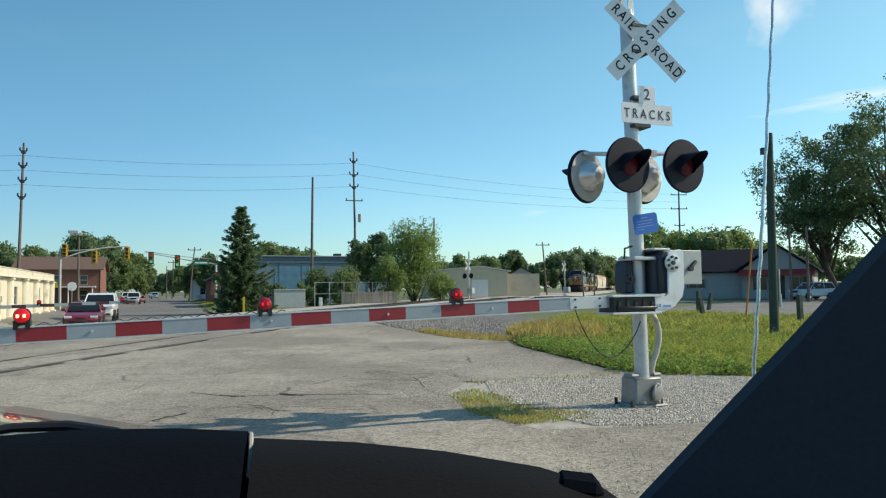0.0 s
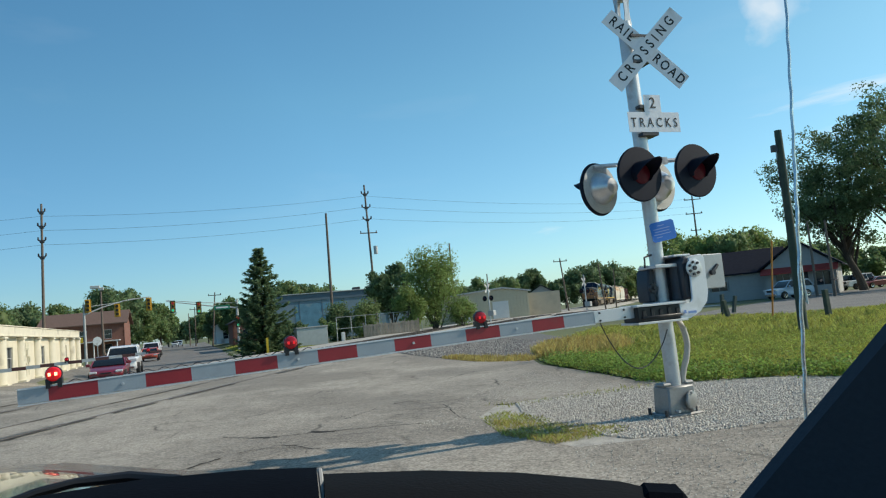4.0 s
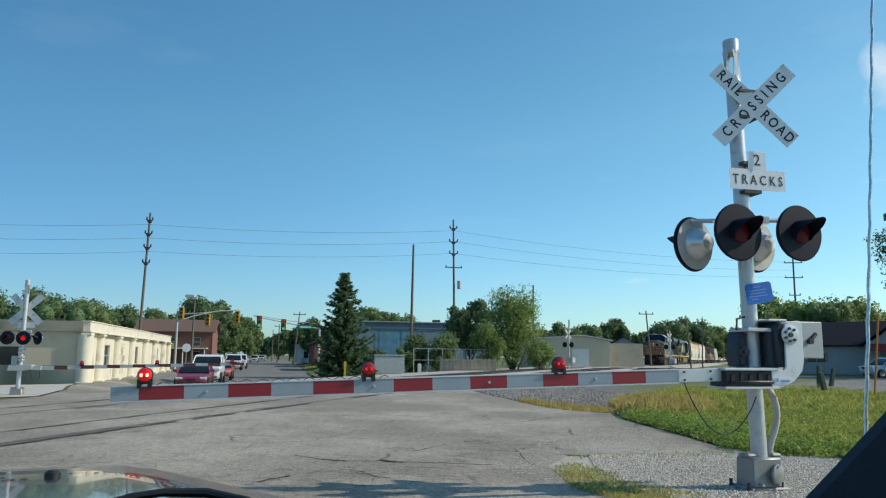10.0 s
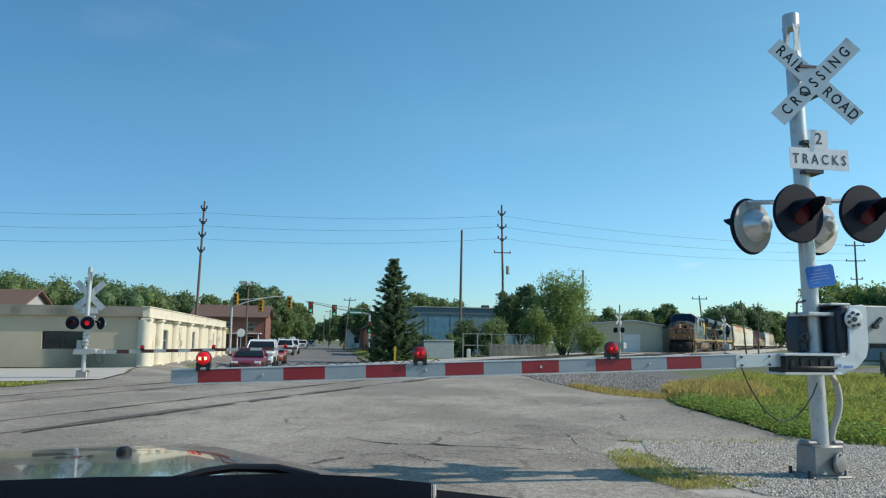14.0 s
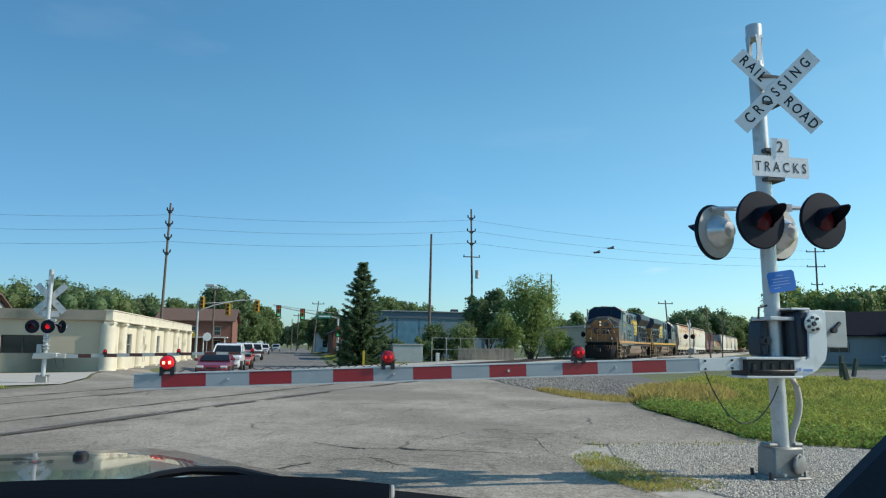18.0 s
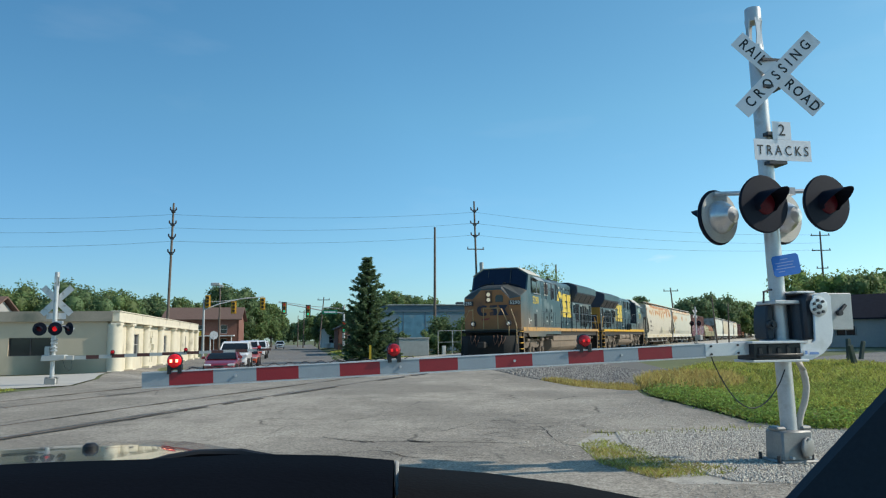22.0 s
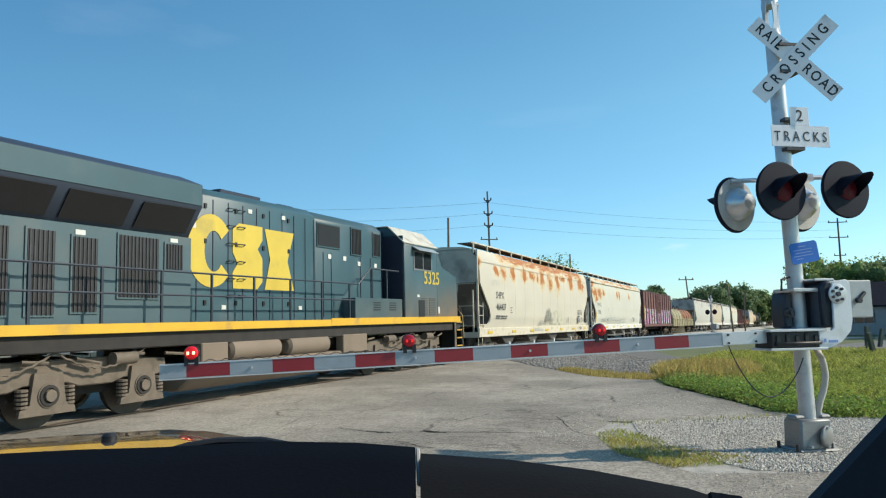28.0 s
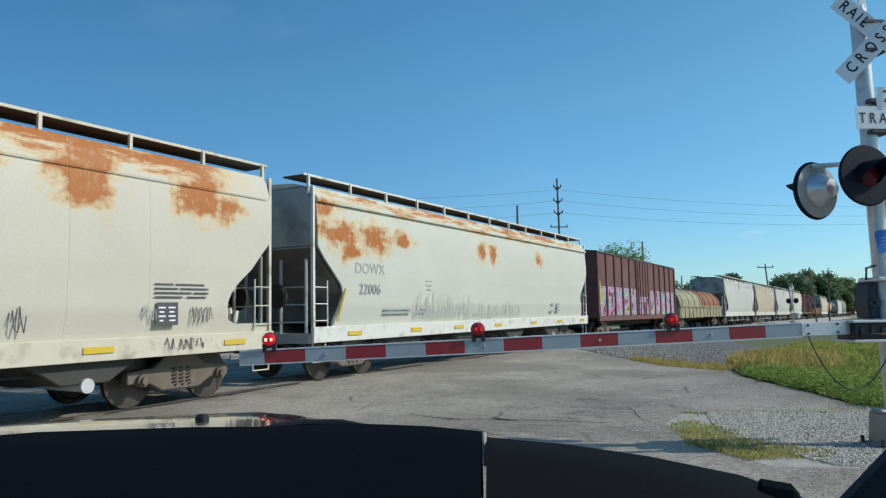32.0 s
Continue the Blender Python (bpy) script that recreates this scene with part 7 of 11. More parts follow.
    share("lettering", text_mesh("lettering", number, 0.34, M["loco_navy"], 0.004, 1.1, 0.006), tail, pose(-0.3, 21.07, 3.62, 90, 0, 180))
    bm = bmesh.new()
    prism(bm, [(-0.9, 2.30), (-0.9, 2.86), (0.7, 2.86), (0.82, 2.70), (0.30, 2.62), (0.86, 2.30)], 21.065, 21.075, "y")
    part("tail_emblem", bm, M["loco_navy"], tail, "dark worn emblem on the tail")
    for z in (4.28, 4.05):
        bm = bmesh.new()
        tube(bm, [(0.45, 21.05, z), (0.45, 21.14, z)], 0.085, 14)
        part("headlight", bm, M["chrome"], tail)
    # walkway handrails
    for sx in (1, -1):
        bm = bmesh.new()
        ys = [10.3 + 1.38 * k for k in range(9)] if grimy else [8.9 + 1.38 * k for k in range(10)]
        for yy in ys:
            box(bm, (sx * 1.50, yy, 2.17), (0.035, 0.05, 1.04))
        for zz in (2.68, 2.22):
            tube(bm, [(sx * 1.50, ys[0] - 0.5, zz), (sx * 1.50, ys[-1] + 0.1, zz)], 0.022, 6)
        if not grimy:
            tube(bm, [(sx * 1.50, ys[0] - 0.5, 2.68), (sx * 1.50, ys[0] - 1.2, 3.15), (sx * 1.50, 5.9, 3.15)], 0.022, 6)
            for yy in (7.6, 6.7):
                box(bm, (sx * 1.50, yy, 2.4), (0.035, 0.05, 1.5))
        part("handrail", bm, M["rail_dark"], t, "dark walkway handrail")
        bm = bmesh.new()
        tube(bm, [(sx * 1.5, 21.4, 2.66), (sx * 1.5, 21.75, 2.62), (sx * 1.48, 22.1, 1.8), (sx * 1.46, 22.15, 0.9)], 0.024, 6)
        tube(bm, [(sx * 0.9, 21.9, 1.6), (sx * 0.9, 21.9, 2.6), (sx * 1.05, 22.1, 1.8), (sx * 1.05, 22.15, 0.9)], 0.024, 6)
        part("grab_iron", bm, M["rail_grab"], t, "orange tail grab irons")
    if grimy:
        raise_cab(t)
    raise_hood(t, 0.06, 0.12 if grimy else 0.0)
    return t


M["sill_dirty"] = mat("faded_orange_stripe", (0.46, 0.26, 0.085), 0.6, var=0.25, dirt=(0.2, 0.15, 0.10), dirt_amt=0.3)
M["brown_box"] = mat("brown_headlight_box", (0.12, 0.06, 0.03), 0.6, var=0.2)
M["roof_pale"] = mat("bleached_roof", (0.55, 0.52, 0.44), 0.6, var=0.2, dirt=(0.25, 0.24, 0.2), dirt_amt=0.2)
M["louver_grey"] = mat("louver_grey", (0.09, 0.09, 0.085), 0.7, var=0.2)
M["loco_grey2"] = mat("grey_blue_enamel", (0.062, 0.108, 0.124), 0.5, var=0.15, scale=0.8, bump=0.04, dirt=(0.13, 0.14, 0.13), dirt_amt=0.25)
M["loco_navy2"] = mat("weathered_navy", (0.03, 0.042, 0.065), 0.5, var=0.25, scale=0.8, bump=0.04)
M["tail_orange"] = mat("tail_orange", (0.40, 0.20, 0.03), 0.55, var=0.2, scale=1.5, dirt=(0.2, 0.11, 0.03), dirt_amt=0.25)


def rusty_paint(name, paint, rust, amount, top, low):
    """Car paint with rust that streaks down from the top edge, and grime towards the sill."""
    m = mat(name, paint, 0.6, var=0.07, scale=0.8, fine=25, bump=0.05)
    n, l = m.node_tree.nodes, m.node_tree.links
    b = n["Principled BSDF"]
    src = b.inputs["Base Color"].links[0].from_socket
    co = n.new("ShaderNodeTexCoord")
    sep = n.new("ShaderNodeSeparateXYZ")
    l.new(co.outputs["Object"], sep.inputs[0])
    mp = n.new("ShaderNodeMapping")
    mp.inputs["Scale"].default_value = (1.0, 0.9, 0.55)
    l.new(co.outputs["Object"], mp.inputs["Vector"])
    nz = n.new("ShaderNodeTexNoise")
    nz.inputs["Scale"].default_value, nz.inputs["Detail"].default_value, nz.inputs["Roughness"].default_value = 1.3, 10, 0.64
    l.new(mp.outputs[0], nz.inputs["Vector"])
    hgt = n.new("ShaderNodeMapRange")
    hgt.inputs[1].default_value, hgt.inputs[2].default_value, hgt.inputs[3].default_value, hgt.inputs[4].default_value = low, top, -0.22, amount
    l.new(sep.outputs["Z"], hgt.inputs[0])
    add = n.new("ShaderNodeMath")
    add.operation = "ADD"
    l.new(nz.outputs[0], add.inputs[0])
    l.new(hgt.outputs[0], add.inputs[1])
    sharp = n.new("ShaderNodeMapRange")
    sharp.inputs[1].default_value, sharp.inputs[2].default_value = 0.52, 0.60
    l.new(add.outputs[0], sharp.inputs[0])
    tone = n.new("ShaderNodeMix")
    tone.data_type = "RGBA"
    tone.inputs[6].default_value = (*rust, 1)
    tone.inputs[7].default_value = (rust[0] * 1.75, rust[1] * 2.7, rust[2] * 4.0, 1)
    t2 = n.new("ShaderNodeTexNoise")
    t2.inputs["Scale"].default_value = 5
    l.new(mp.outputs[0], t2.inputs["Vector"])
    l.new(t2.outputs[0], tone.inputs[0])
    mx = n.new("ShaderNodeMix")
    mx.data_type = "RGBA"
    l.new(sharp.outputs[0], mx.inputs[0])
    l.new(src, mx.inputs[6])
    l.new(tone.outputs[2], mx.inputs[7])
    l.new(mx.outputs[2], b.inputs["Base Color"])
    return m


OPEN_Z = (1.40, 1.41, 1.47, 1.60, 1.80, 2.0, 2.2, 2.48, 2.8, 3.08)
SQUARE_Z = (1.22, 1.40, 2.10, 3.0, 3.05)
SQUARE_Y = (0.62, 0.66, 0.98, 0.02, 0.0)
OPEN_Y = (0.0, 1.02, 1.20, 1.30, 1.30, 1.20, 1.0, 0.62, 0.30, 0.0)


def hopper(L, body_mat, trim_mat, label, seed, end_mat, curved=True, frame_open=1.0, panels=11, square=False):
    """Covered hopper car: lead body end at y = 0.75, trailing end at L - 0.75."""
    t = thing("hopper_car", label, "freight car")
    rng = random.Random(seed)
    y0, y1 = 0.75, L - 0.75
    bogie(t, y0 + 2.0, "car")
    bogie(t, y1 - 2.0, "car")
    coupler(t, 0.0, 1)
    coupler(t, L, -1)
    prof = [(1.50, 1.22), (1.60, 1.70), (1.63, 2.5), (1.62, 3.4), (1.57, 4.06), (1.50, 4.31), (1.40, 4.47)] if curved else [(1.56, 1.22), (1.56, 2.5), (1.56, 3.4), (1.56, 4.0), (1.45, 4.20)]
    # side sheets: full at mid car, cut back below at both ends
    for sx in (1, -1):
        bm = bmesh.new()
        rows = []
        for z in sorted({1.22, 1.40, 1.41, 1.47, 1.60, 1.80, 2.0, 2.2, 2.48, 2.8, 3.08, *[q for _, q in prof]}):
            x = float(np.interp(z, [q for _, q in prof], [q for q, _ in prof]))
            cut = float(np.interp(z, SQUARE_Z, SQUARE_Y) if square else np.interp(z, OPEN_Z, OPEN_Y)) * frame_open
            rows.append([bm.verts.new((sx * x, y0 + 0.12 + cut, z)), bm.verts.new((sx * x, y1 - 0.12 - cut, z))])
        inner = [[bm.verts.new((v.co.x - sx * 0.05, v.co.y, v.co.z)) for v in r] for r in rows]
        for a, b in zip(rows, rows[1:]):
            bm.faces.new((a[0], a[1], b[1], b[0]))
        for a, b in zip(inner, inner[1:]):
            bm.faces.new((a[1], a[0], b[0], b[1]))
        for k in (0, 1):
            for a, b, c, d in zip(rows, rows[1:], inner, inner[1:]):
                bm.faces.new((a[k], b[k], d[k], c[k]))
        side = part("side_sheet", bm, body_mat, t, "large side sheet streaked with rust")
        # weld seams between sheets
        bm = bmesh.new()
        for k in range(1, panels if not square else 1):
            yy = y0 + 1.6 + (y1 - y0 - 3.2) * k / panels
            tube(bm, [(sx * (x - 0.001), yy, z) for x, z in prof], 0.0045, 6)
        if square:
            prism(bm, [(sx * 1.56, 4.10), (sx * 1.635, 4.10), (sx * 1.64, 4.14), (sx * 1.52, 4.30)], y0 + 0.12, y1 - 0.12, "y")
        else:
            box(bm, (sx * (prof[3][0] + 0.002), (y0 + y1) / 2, 3.97 if curved else 3.8), (0.014, y1 - y0 - 0.4, 0.016))
        part("seam", bm, body_mat, side)
        # side sill
        bm = bmesh.new()
        prism(bm, [(sx * 1.50, 0.88), (sx * 1.58, 0.88), (sx * 1.60, 1.24), (sx * 1.50, 1.24)], y0, y1, "y")
        part("side_sill", bm, trim_mat, t, "side sill", bevel=0.01)
        bm = bmesh.new()
        for k in range(7):
            box(bm, (sx * 1.605, y0 + 1.35 + k * 2.85 + rng.uniform(-.2, .2), 1.06), (0.012, 0.55, 0.10))
        split_part("reflector", bm, M["yellow_marker"], t, "yellow reflector strip")
        # ladders at both ends
        for ye in (y0 + 0.06, y1 - 0.06):
            w = 1 if ye < L / 2 else -1
            bm = bmesh.new()
            box(bm, (sx * 1.52, ye, 2.82), (0.07, 0.07, 3.25))
            for k in range(8):
                tube(bm, [(sx * 1.56, ye, 1.0 + 0.38 * k), (sx * 1.56, ye + w * 0.46, 1.0 + 0.38 * k)], 0.014, 5) if k < 4 else None
            tube(bm, [(sx * 1.56, ye + w * 0.46, 0.95), (sx * 1.56, ye + w * 0.46, 2.3)], 0.018, 5)
            tube(bm, [(sx * 1.5, ye, 0.45), (sx * 1.5, ye + w * 0.45, 0.45), (sx * 1.5, ye + w * 0.45, 0.9)], 0.018, 5)
            tube(bm, [(sx * 1.5, ye, 0.45), (sx * 1.5, ye, 0.9)], 0.018, 5)
            part("ladder", bm, trim_mat, t, "end ladder")
    # roof
    bm = bmesh.new()
    up = 0.11 if curved else 0.0
    prism(bm, [(1.41, 4.34 + up), (0.9, 4.50 + up * 0.7), (0, 4.56 + up * 0.6), (-0.9, 4.50 + up * 0.7), (-1.41, 4.34 + up)], y0 + 0.1, y1 - 0.1, "y")
    part("roof", bm, body_mat, t, "rounded roof sheet")
    bm = bmesh.new()
    for sx in (1, -1):
        box(bm, (sx * 1.02, L / 2, 4.715), (0.58, y1 - y0 + 0.1, 0.035))
    part("running_board", bm, M["walk_grate"], t, "grated running boards, rust and underside shade in one dark grey")
    for sx in (1, -1):
        bm = bmesh.new()
        box(bm, (sx * 1.33, L / 2, 4.74), (0.04, y1 - y0 + 0.1, 0.05))
        for k in range(13):
            yy = y0 + 0.1 + (y1 - y0 - 0.2) * k / 12
            box(bm, (sx * 1.36, yy, 4.52), (0.06, 0.06, 0.44))
        part("roof_rail", bm, trim_mat, t, "roof edge rail on posts")
    for k in range(5):
        bm = bmesh.new()
        yy = y0 + 2 + (y1 - y0 - 4) * k / 4
        box(bm, (0, yy, 4.56), (0.7, 1.1, 0.16))
        part("hatch", bm, body_mat, t, bevel=0.03)
    # end slope sheets, end walls and posts
    for ye, w in ((y0, 1), (y1, -1)):
        bm = bmesh.new()
        prism(bm, [(1.40, 3.05), (1.52, 3.4), (1.49, 4.05), (1.22, 4.40 + up), (-1.22, 4.40 + up), (-1.49, 4.05), (-1.52, 3.4), (-1.40, 3.05)], min(ye + w * 0.10, ye + w * 0.2), max(ye + w * 0.10, ye + w * 0.2), "y")
        part("end_sheet", bm, end_mat, t, "upper end wall", bevel=0.01)
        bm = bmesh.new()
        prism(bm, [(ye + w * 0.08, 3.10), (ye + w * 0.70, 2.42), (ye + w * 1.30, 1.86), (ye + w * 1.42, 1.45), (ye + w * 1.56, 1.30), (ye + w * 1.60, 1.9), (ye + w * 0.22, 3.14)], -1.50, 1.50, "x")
        part("slope_sheet", bm, M["slope_grime_shade"], t, "sloping end sheet, brake dust and underside shade in its colour", bevel=0.01)
        bm = bmesh.new()
        for xx in (-1.30, -0.55, 0.55, 1.30):
            tube(bm, [(xx, ye + w * 0.08, 0.95), (xx, ye + w * 0.08, 2.8)], 0.04, 6)
        for zz in (1.35, 1.75, 2.15):
            tube(bm, [(-1.3, ye + w * 0.02, zz), (1.3, ye + w * 0.02, zz)], 0.018, 5)
        box(bm, (0, ye + w * 0.1, 0.98), (3.0, 0.28, 0.22))
        part("end_frame", bm, end_mat, t, "end posts and grab irons")
        bm = bmesh.new()
        lathe(bm, [(0.28, 0), (0.28, 0.06), (0.24, 0.1), (0.02, 0.1)], 18, pose(0.55, ye + w * 0.0, 1.95, 90 * w, 0, 0))
        part("brake_wheel", bm, M["under"], t)
    # discharge hoppers
    for k in range(4):
        yy = y0 + 4.1 + (y1 - y0 - 8.2) * k / 3
        bm = bmesh.new()
        box(bm, (0, yy, 0.72), (1.0, 0.8, 0.5))
        for sx in (1, -1):
            prism(bm, [(yy - 1.55, 1.22), (yy + 1.55, 1.22), (yy + 0.42, 0.52), (yy - 0.42, 0.52)], min(sx * 0.15, sx * 1.40), max(sx * 0.15, sx * 1.40), "x")
        ch = part("discharge_chute", bm, M["chute"], t, "dark discharge chute", bevel=0.02)
        for sx in (1, -1):
            bm = bmesh.new()
            tube(bm, [(sx * 0.4, yy, 0.50), (sx * 1.36, yy, 0.50), (sx * 1.42, yy, 0.50)], [0.10, 0.10, 0.06], 12)
            tube(bm, [(sx * 1.38, yy, 0.50), (sx * 1.46, yy, 0.50)], 0.12, 12)
            part("outlet_cap", bm, M["alu"], ch, "pale outlet cap")
    bm = bmesh.new()
    box(bm, (0, L / 2, 0.98), (0.7, L - 1.6, 0.3))
    for k in range(5):
        tube(bm, [(1.2, y0 + 3.2 + k * 2.6, 0.70), (1.2, y0 + 5.2 + k * 2.6, 0.72)], 0.03, 6)
    part("centre_sill", bm, M["under"], t)
    return t


def rust_patches(name, paint, shift, amount, span, spots):
    """Car paint with rust: long smears under the roof edge from y span[0] to span[1], blotches (y, z, wide, high) with drips below the seam."""
    m = mat(name, paint, 0.6, var=0.07, scale=0.8, fine=25, bump=0.05)
    n, l = m.node_tree.nodes, m.node_tree.links
    b = n["Principled BSDF"]
    src = b.inputs["Base Color"].links[0].from_socket
    co = n.new("ShaderNodeTexCoord")
    sep = n.new("ShaderNodeSeparateXYZ")
    l.new(co.outputs["Object"], sep.inputs[0])

    def noise_at(sy, sz, detail, rough, off):
        mp = n.new("ShaderNodeMapping")
        mp.inputs["Scale"].default_value, mp.inputs["Location"].default_value = (0.3, sy, sz), (off, shift, off)
        l.new(co.outputs["Object"], mp.inputs["Vector"])
        x = n.new("ShaderNodeTexNoise")
        x.inputs["Scale"].default_value, x.inputs["Detail"].default_value, x.inputs["Roughness"].default_value = 1.0, detail, rough
        l.new(mp.outputs[0], x.inputs["Vector"])
        return x.outputs[0]

    def ranged(src_, a, c, lo, hi):
        x = n.new("ShaderNodeMapRange")
        for i, q in enumerate((a, c, lo, hi)):
            x.inputs[i + 1].default_value = q
        l.new(src_, x.inputs[0])
        return x.outputs[0]

    def op(kind, a, c):
        x = n.new("ShaderNodeMath")
        x.operation = kind
        for i, q in enumerate((a, c)):
            if isinstance(q, float):
                x.inputs[i].default_value = q
            else:
                l.new(q, x.inputs[i])
        return x.outputs[0]

    z, y = sep.outputs["Z"], sep.outputs["Y"]
    fine = noise_at(6.0, 5.0, 9, 0.75, 1.0)
    rag = op("SUBTRACT", noise_at(2.0, 2.6, 8, 0.62, 5.0), 0.5)
    band = op("ADD", noise_at(0.9, 7.0, 8, 0.6, 3.0), ranged(z, 3.95, 4.32, -0.10, amount))
    band = op("ADD", band, op("MULTIPLY", op("SUBTRACT", fine, 0.5), 0.22))
    ends = op("MULTIPLY", ranged(op("ADD", y, op("MULTIPLY", rag, 2.0)), span[0], span[0] + 1.2, 0.0, 1.0), ranged(op("ADD", y, op("MULTIPLY", rag, 2.0)), span[1], span[1] - 1.0, 0.0, 1.0))
    cover = op("MULTIPLY", op("MULTIPLY", ranged(band, 0.47, 0.68, 0.0, 1.0), ends), ranged(z, 3.93, 4.0, 0.0, 1.0))
    for yc, zc, wide, high in spots:
        dy, dz = op("MULTIPLY", op("SUBTRACT", y, yc), 2.0 / wide), op("MULTIPLY", op("SUBTRACT", z, zc), 2.0 / high)
        d = op("POWER", op("ADD", op("MULTIPLY", dy, dy), op("MULTIPLY", dz, dz)), 0.5)
        d = op("ADD", d, op("ADD", op("MULTIPLY", rag, -3.2), op("MULTIPLY", op("SUBTRACT", fine, 0.5), 0.8)))
        cover = op("MAXIMUM", cover, ranged(d, 1.35, 0.45, 0.0, 1.0))
    cover = op("MULTIPLY", cover, ranged(noise_at(11.0, 5.0, 8, 0.8, 7.0), 0.30, 0.50, 0.72, 1.0))
    tone = n.new("ShaderNodeMix")
    tone.data_type = "RGBA"
    tone.inputs[6].default_value, tone.inputs[7].default_value = (0.66, 0.40, 0.055, 1), (0.38, 0.115, 0.006, 1)
    l.new(ranged(cover, 0.25, 0.9, 0.0, 1.0), tone.inputs[0])
    mx = n.new("ShaderNodeMix")
    mx.data_type = "RGBA"
    l.new(cover, mx.inputs[0])
    l.new(src, mx.inputs[6])
    l.new(tone.outputs[2], mx.inputs[7])
    l.new(mx.outputs[2], b.inputs["Base Color"])
    return m


# slope sheet colour: brake dust, taken darker for the shade on its underside
M["slope_grime_shade"] = mat("shaded_dusty_slope", (0.135, 0.122, 0.105), 0.85, var=0.3, scale=1.2, bump=0.1, dirt=(0.26, 0.25, 0.22), dirt_amt=0.25)
# one dark grey holds both the boards' rust and the shade beneath them
M["walk_grate"] = mat("dark_grating", (0.06, 0.055, 0.05), 0.8, var=0.35, bump=0.2)
M["chute"] = mat("dark_chute", (0.05, 0.047, 0.042), 0.8, var=0.3, scale=2)
M["hop_cream"] = rust_patches("cream_hopper_paint", (0.54, 0.50, 0.41), 0.0, 0.225, (2.9, 19.6),
                              ((2.9, 3.70, 0.7, 0.5), (3.85, 3.66, 0.8, 0.7), (5.1, 3.72, 1.0, 0.7), (6.9, 3.70, 1.1, 0.8), (8.2, 3.74, 1.2, 0.5), (9.15, 3.70, 0.5, 0.7), (9.9, 3.70, 0.9, 0.9), (11.45, 3.62, 1.0, 1.0),
                               (12.95, 3.62, 1.0, 1.1), (14.1, 3.88, 1.4, 0.3), (16.05, 3.85, 1.3, 1.2), (18.45, 3.80, 1.2, 0.9), (19.1, 3.62, 0.8, 0.6), (0.9, 4.0, 0.6, 0.5)))
M["hop_white"] = rust_patches("pale_hopper_paint", (0.54, 0.535, 0.46), 40.0, 0.10, (0.6, 20.0),
                              ((1.7, 3.42, 1.7, 0.8), (3.1, 3.42, 1.4, 0.8), (4.5, 3.44, 1.0, 0.5), (2.1, 3.02, 0.9, 0.5), (9.4, 3.45, 0.7, 0.7), (10.2, 3.42, 0.7, 0.7), (14.2, 3.45, 0.9, 0.6), (1.2, 3.95, 0.9, 0.5)))
M["hop_grey"] = rusty_paint("grey_hopper_paint", (0.52, 0.52, 0.47), (0.16, 0.08, 0.04), 0.06, 4.4, 2.5)
M["hop_tan"] = rusty_paint("tan_hopper_paint", (0.50, 0.42, 0.31), (0.16, 0.08, 0.04), 0.08, 4.4, 2.5)
M["hop_dull"] = rusty_paint("dull_grey_hopper", (0.30, 0.31, 0.29), (0.14, 0.07, 0.04), 0.06, 4.4, 2.2)
M["cream_end"] = mat("cream_end", (0.48, 0.44, 0.36), 0.7, var=0.15, scale=1.5, dirt=(0.2, 0.18, 0.15), dirt_amt=0.3)
M["grey_end"] = mat("grey_end", (0.33, 0.36, 0.36), 0.7, var=0.15, scale=1.5, dirt=(0.15, 0.15, 0.14), dirt_amt=0.3)
M["sill_white"] = mat("sill_white", (0.66, 0.65, 0.60), 0.6, var=0.1, dirt=(0.35, 0.32, 0.26), dirt_amt=0.2)
M["sill_cream"] = mat("sill_cream", (0.60, 0.545, 0.43), 0.6, var=0.1, dirt=(0.36, 0.31, 0.23), dirt_amt=0.25)
M["print_grey"] = mat("stencil_grey", (0.07, 0.07, 0.075), 0.6, var=0.1, bump=0)
M["print_faint"] = mat("stencil_faint", (0.33, 0.35, 0.35), 0.6, var=0.15, bump=0)
M["print_pale"] = mat("stencil_pale", (0.43, 0.44, 0.40), 0.6, var=0.15, bump=0)
M["graffiti_g"] = mat("faint_green_spray", (0.485, 0.535, 0.39), 0.7, var=0.2, scale=3)
M["graffiti_d"] = mat("dark_spray", (0.20, 0.205, 0.18), 0.7, var=0.4, scale=5)


def stencil(parent, words, size, x, y, z, material, face="side"):
    m = pose(x, y, z, 90, 0, 90) if face == "side" else pose(x, y, z, 90, 0, 0)
    share("lettering", text_mesh("lettering", words, size, material, 0.003, 1.05, 0.004), parent, m)


def bars(parent, x, y, z, rows, material, h=0.05, gap=0.085):
    """Small unreadable print as plain bars, on the near side."""
    bm = bmesh.new()
    for k, spans in enumerate(rows):
        for a, b in spans:
            box(bm, (x, y + (a + b) / 2, z - gap * k), (0.004, b - a, h))
    part("print_bar", bm, material, parent, "small unreadable print")


def scrawl(parent, x, y, z, w, h, seed, material, r=0.012, n=26):
    """Loose spray-can strokes."""
    rng = random.Random(seed)
    bm = bmesh.new()
    pts = [(x, y + w * k / n + rng.uniform(-.06, .06) * w, z + h * (0.5 + 0.5 * math.sin(k * 1.9 + rng.uniform(-.6, .6)))) for k in range(n + 1)]
    last = None
    for px, py, pz in pts:
        now = [bm.verts.new((px, py - r, pz)), bm.verts.new((px, py + r, pz)), ]
        if last:
            bm.faces.new((last[0], last[1], now[1], now[0]))
        last = now
    part("graffiti", bm, material, parent, "thin spray-painted scrawl")


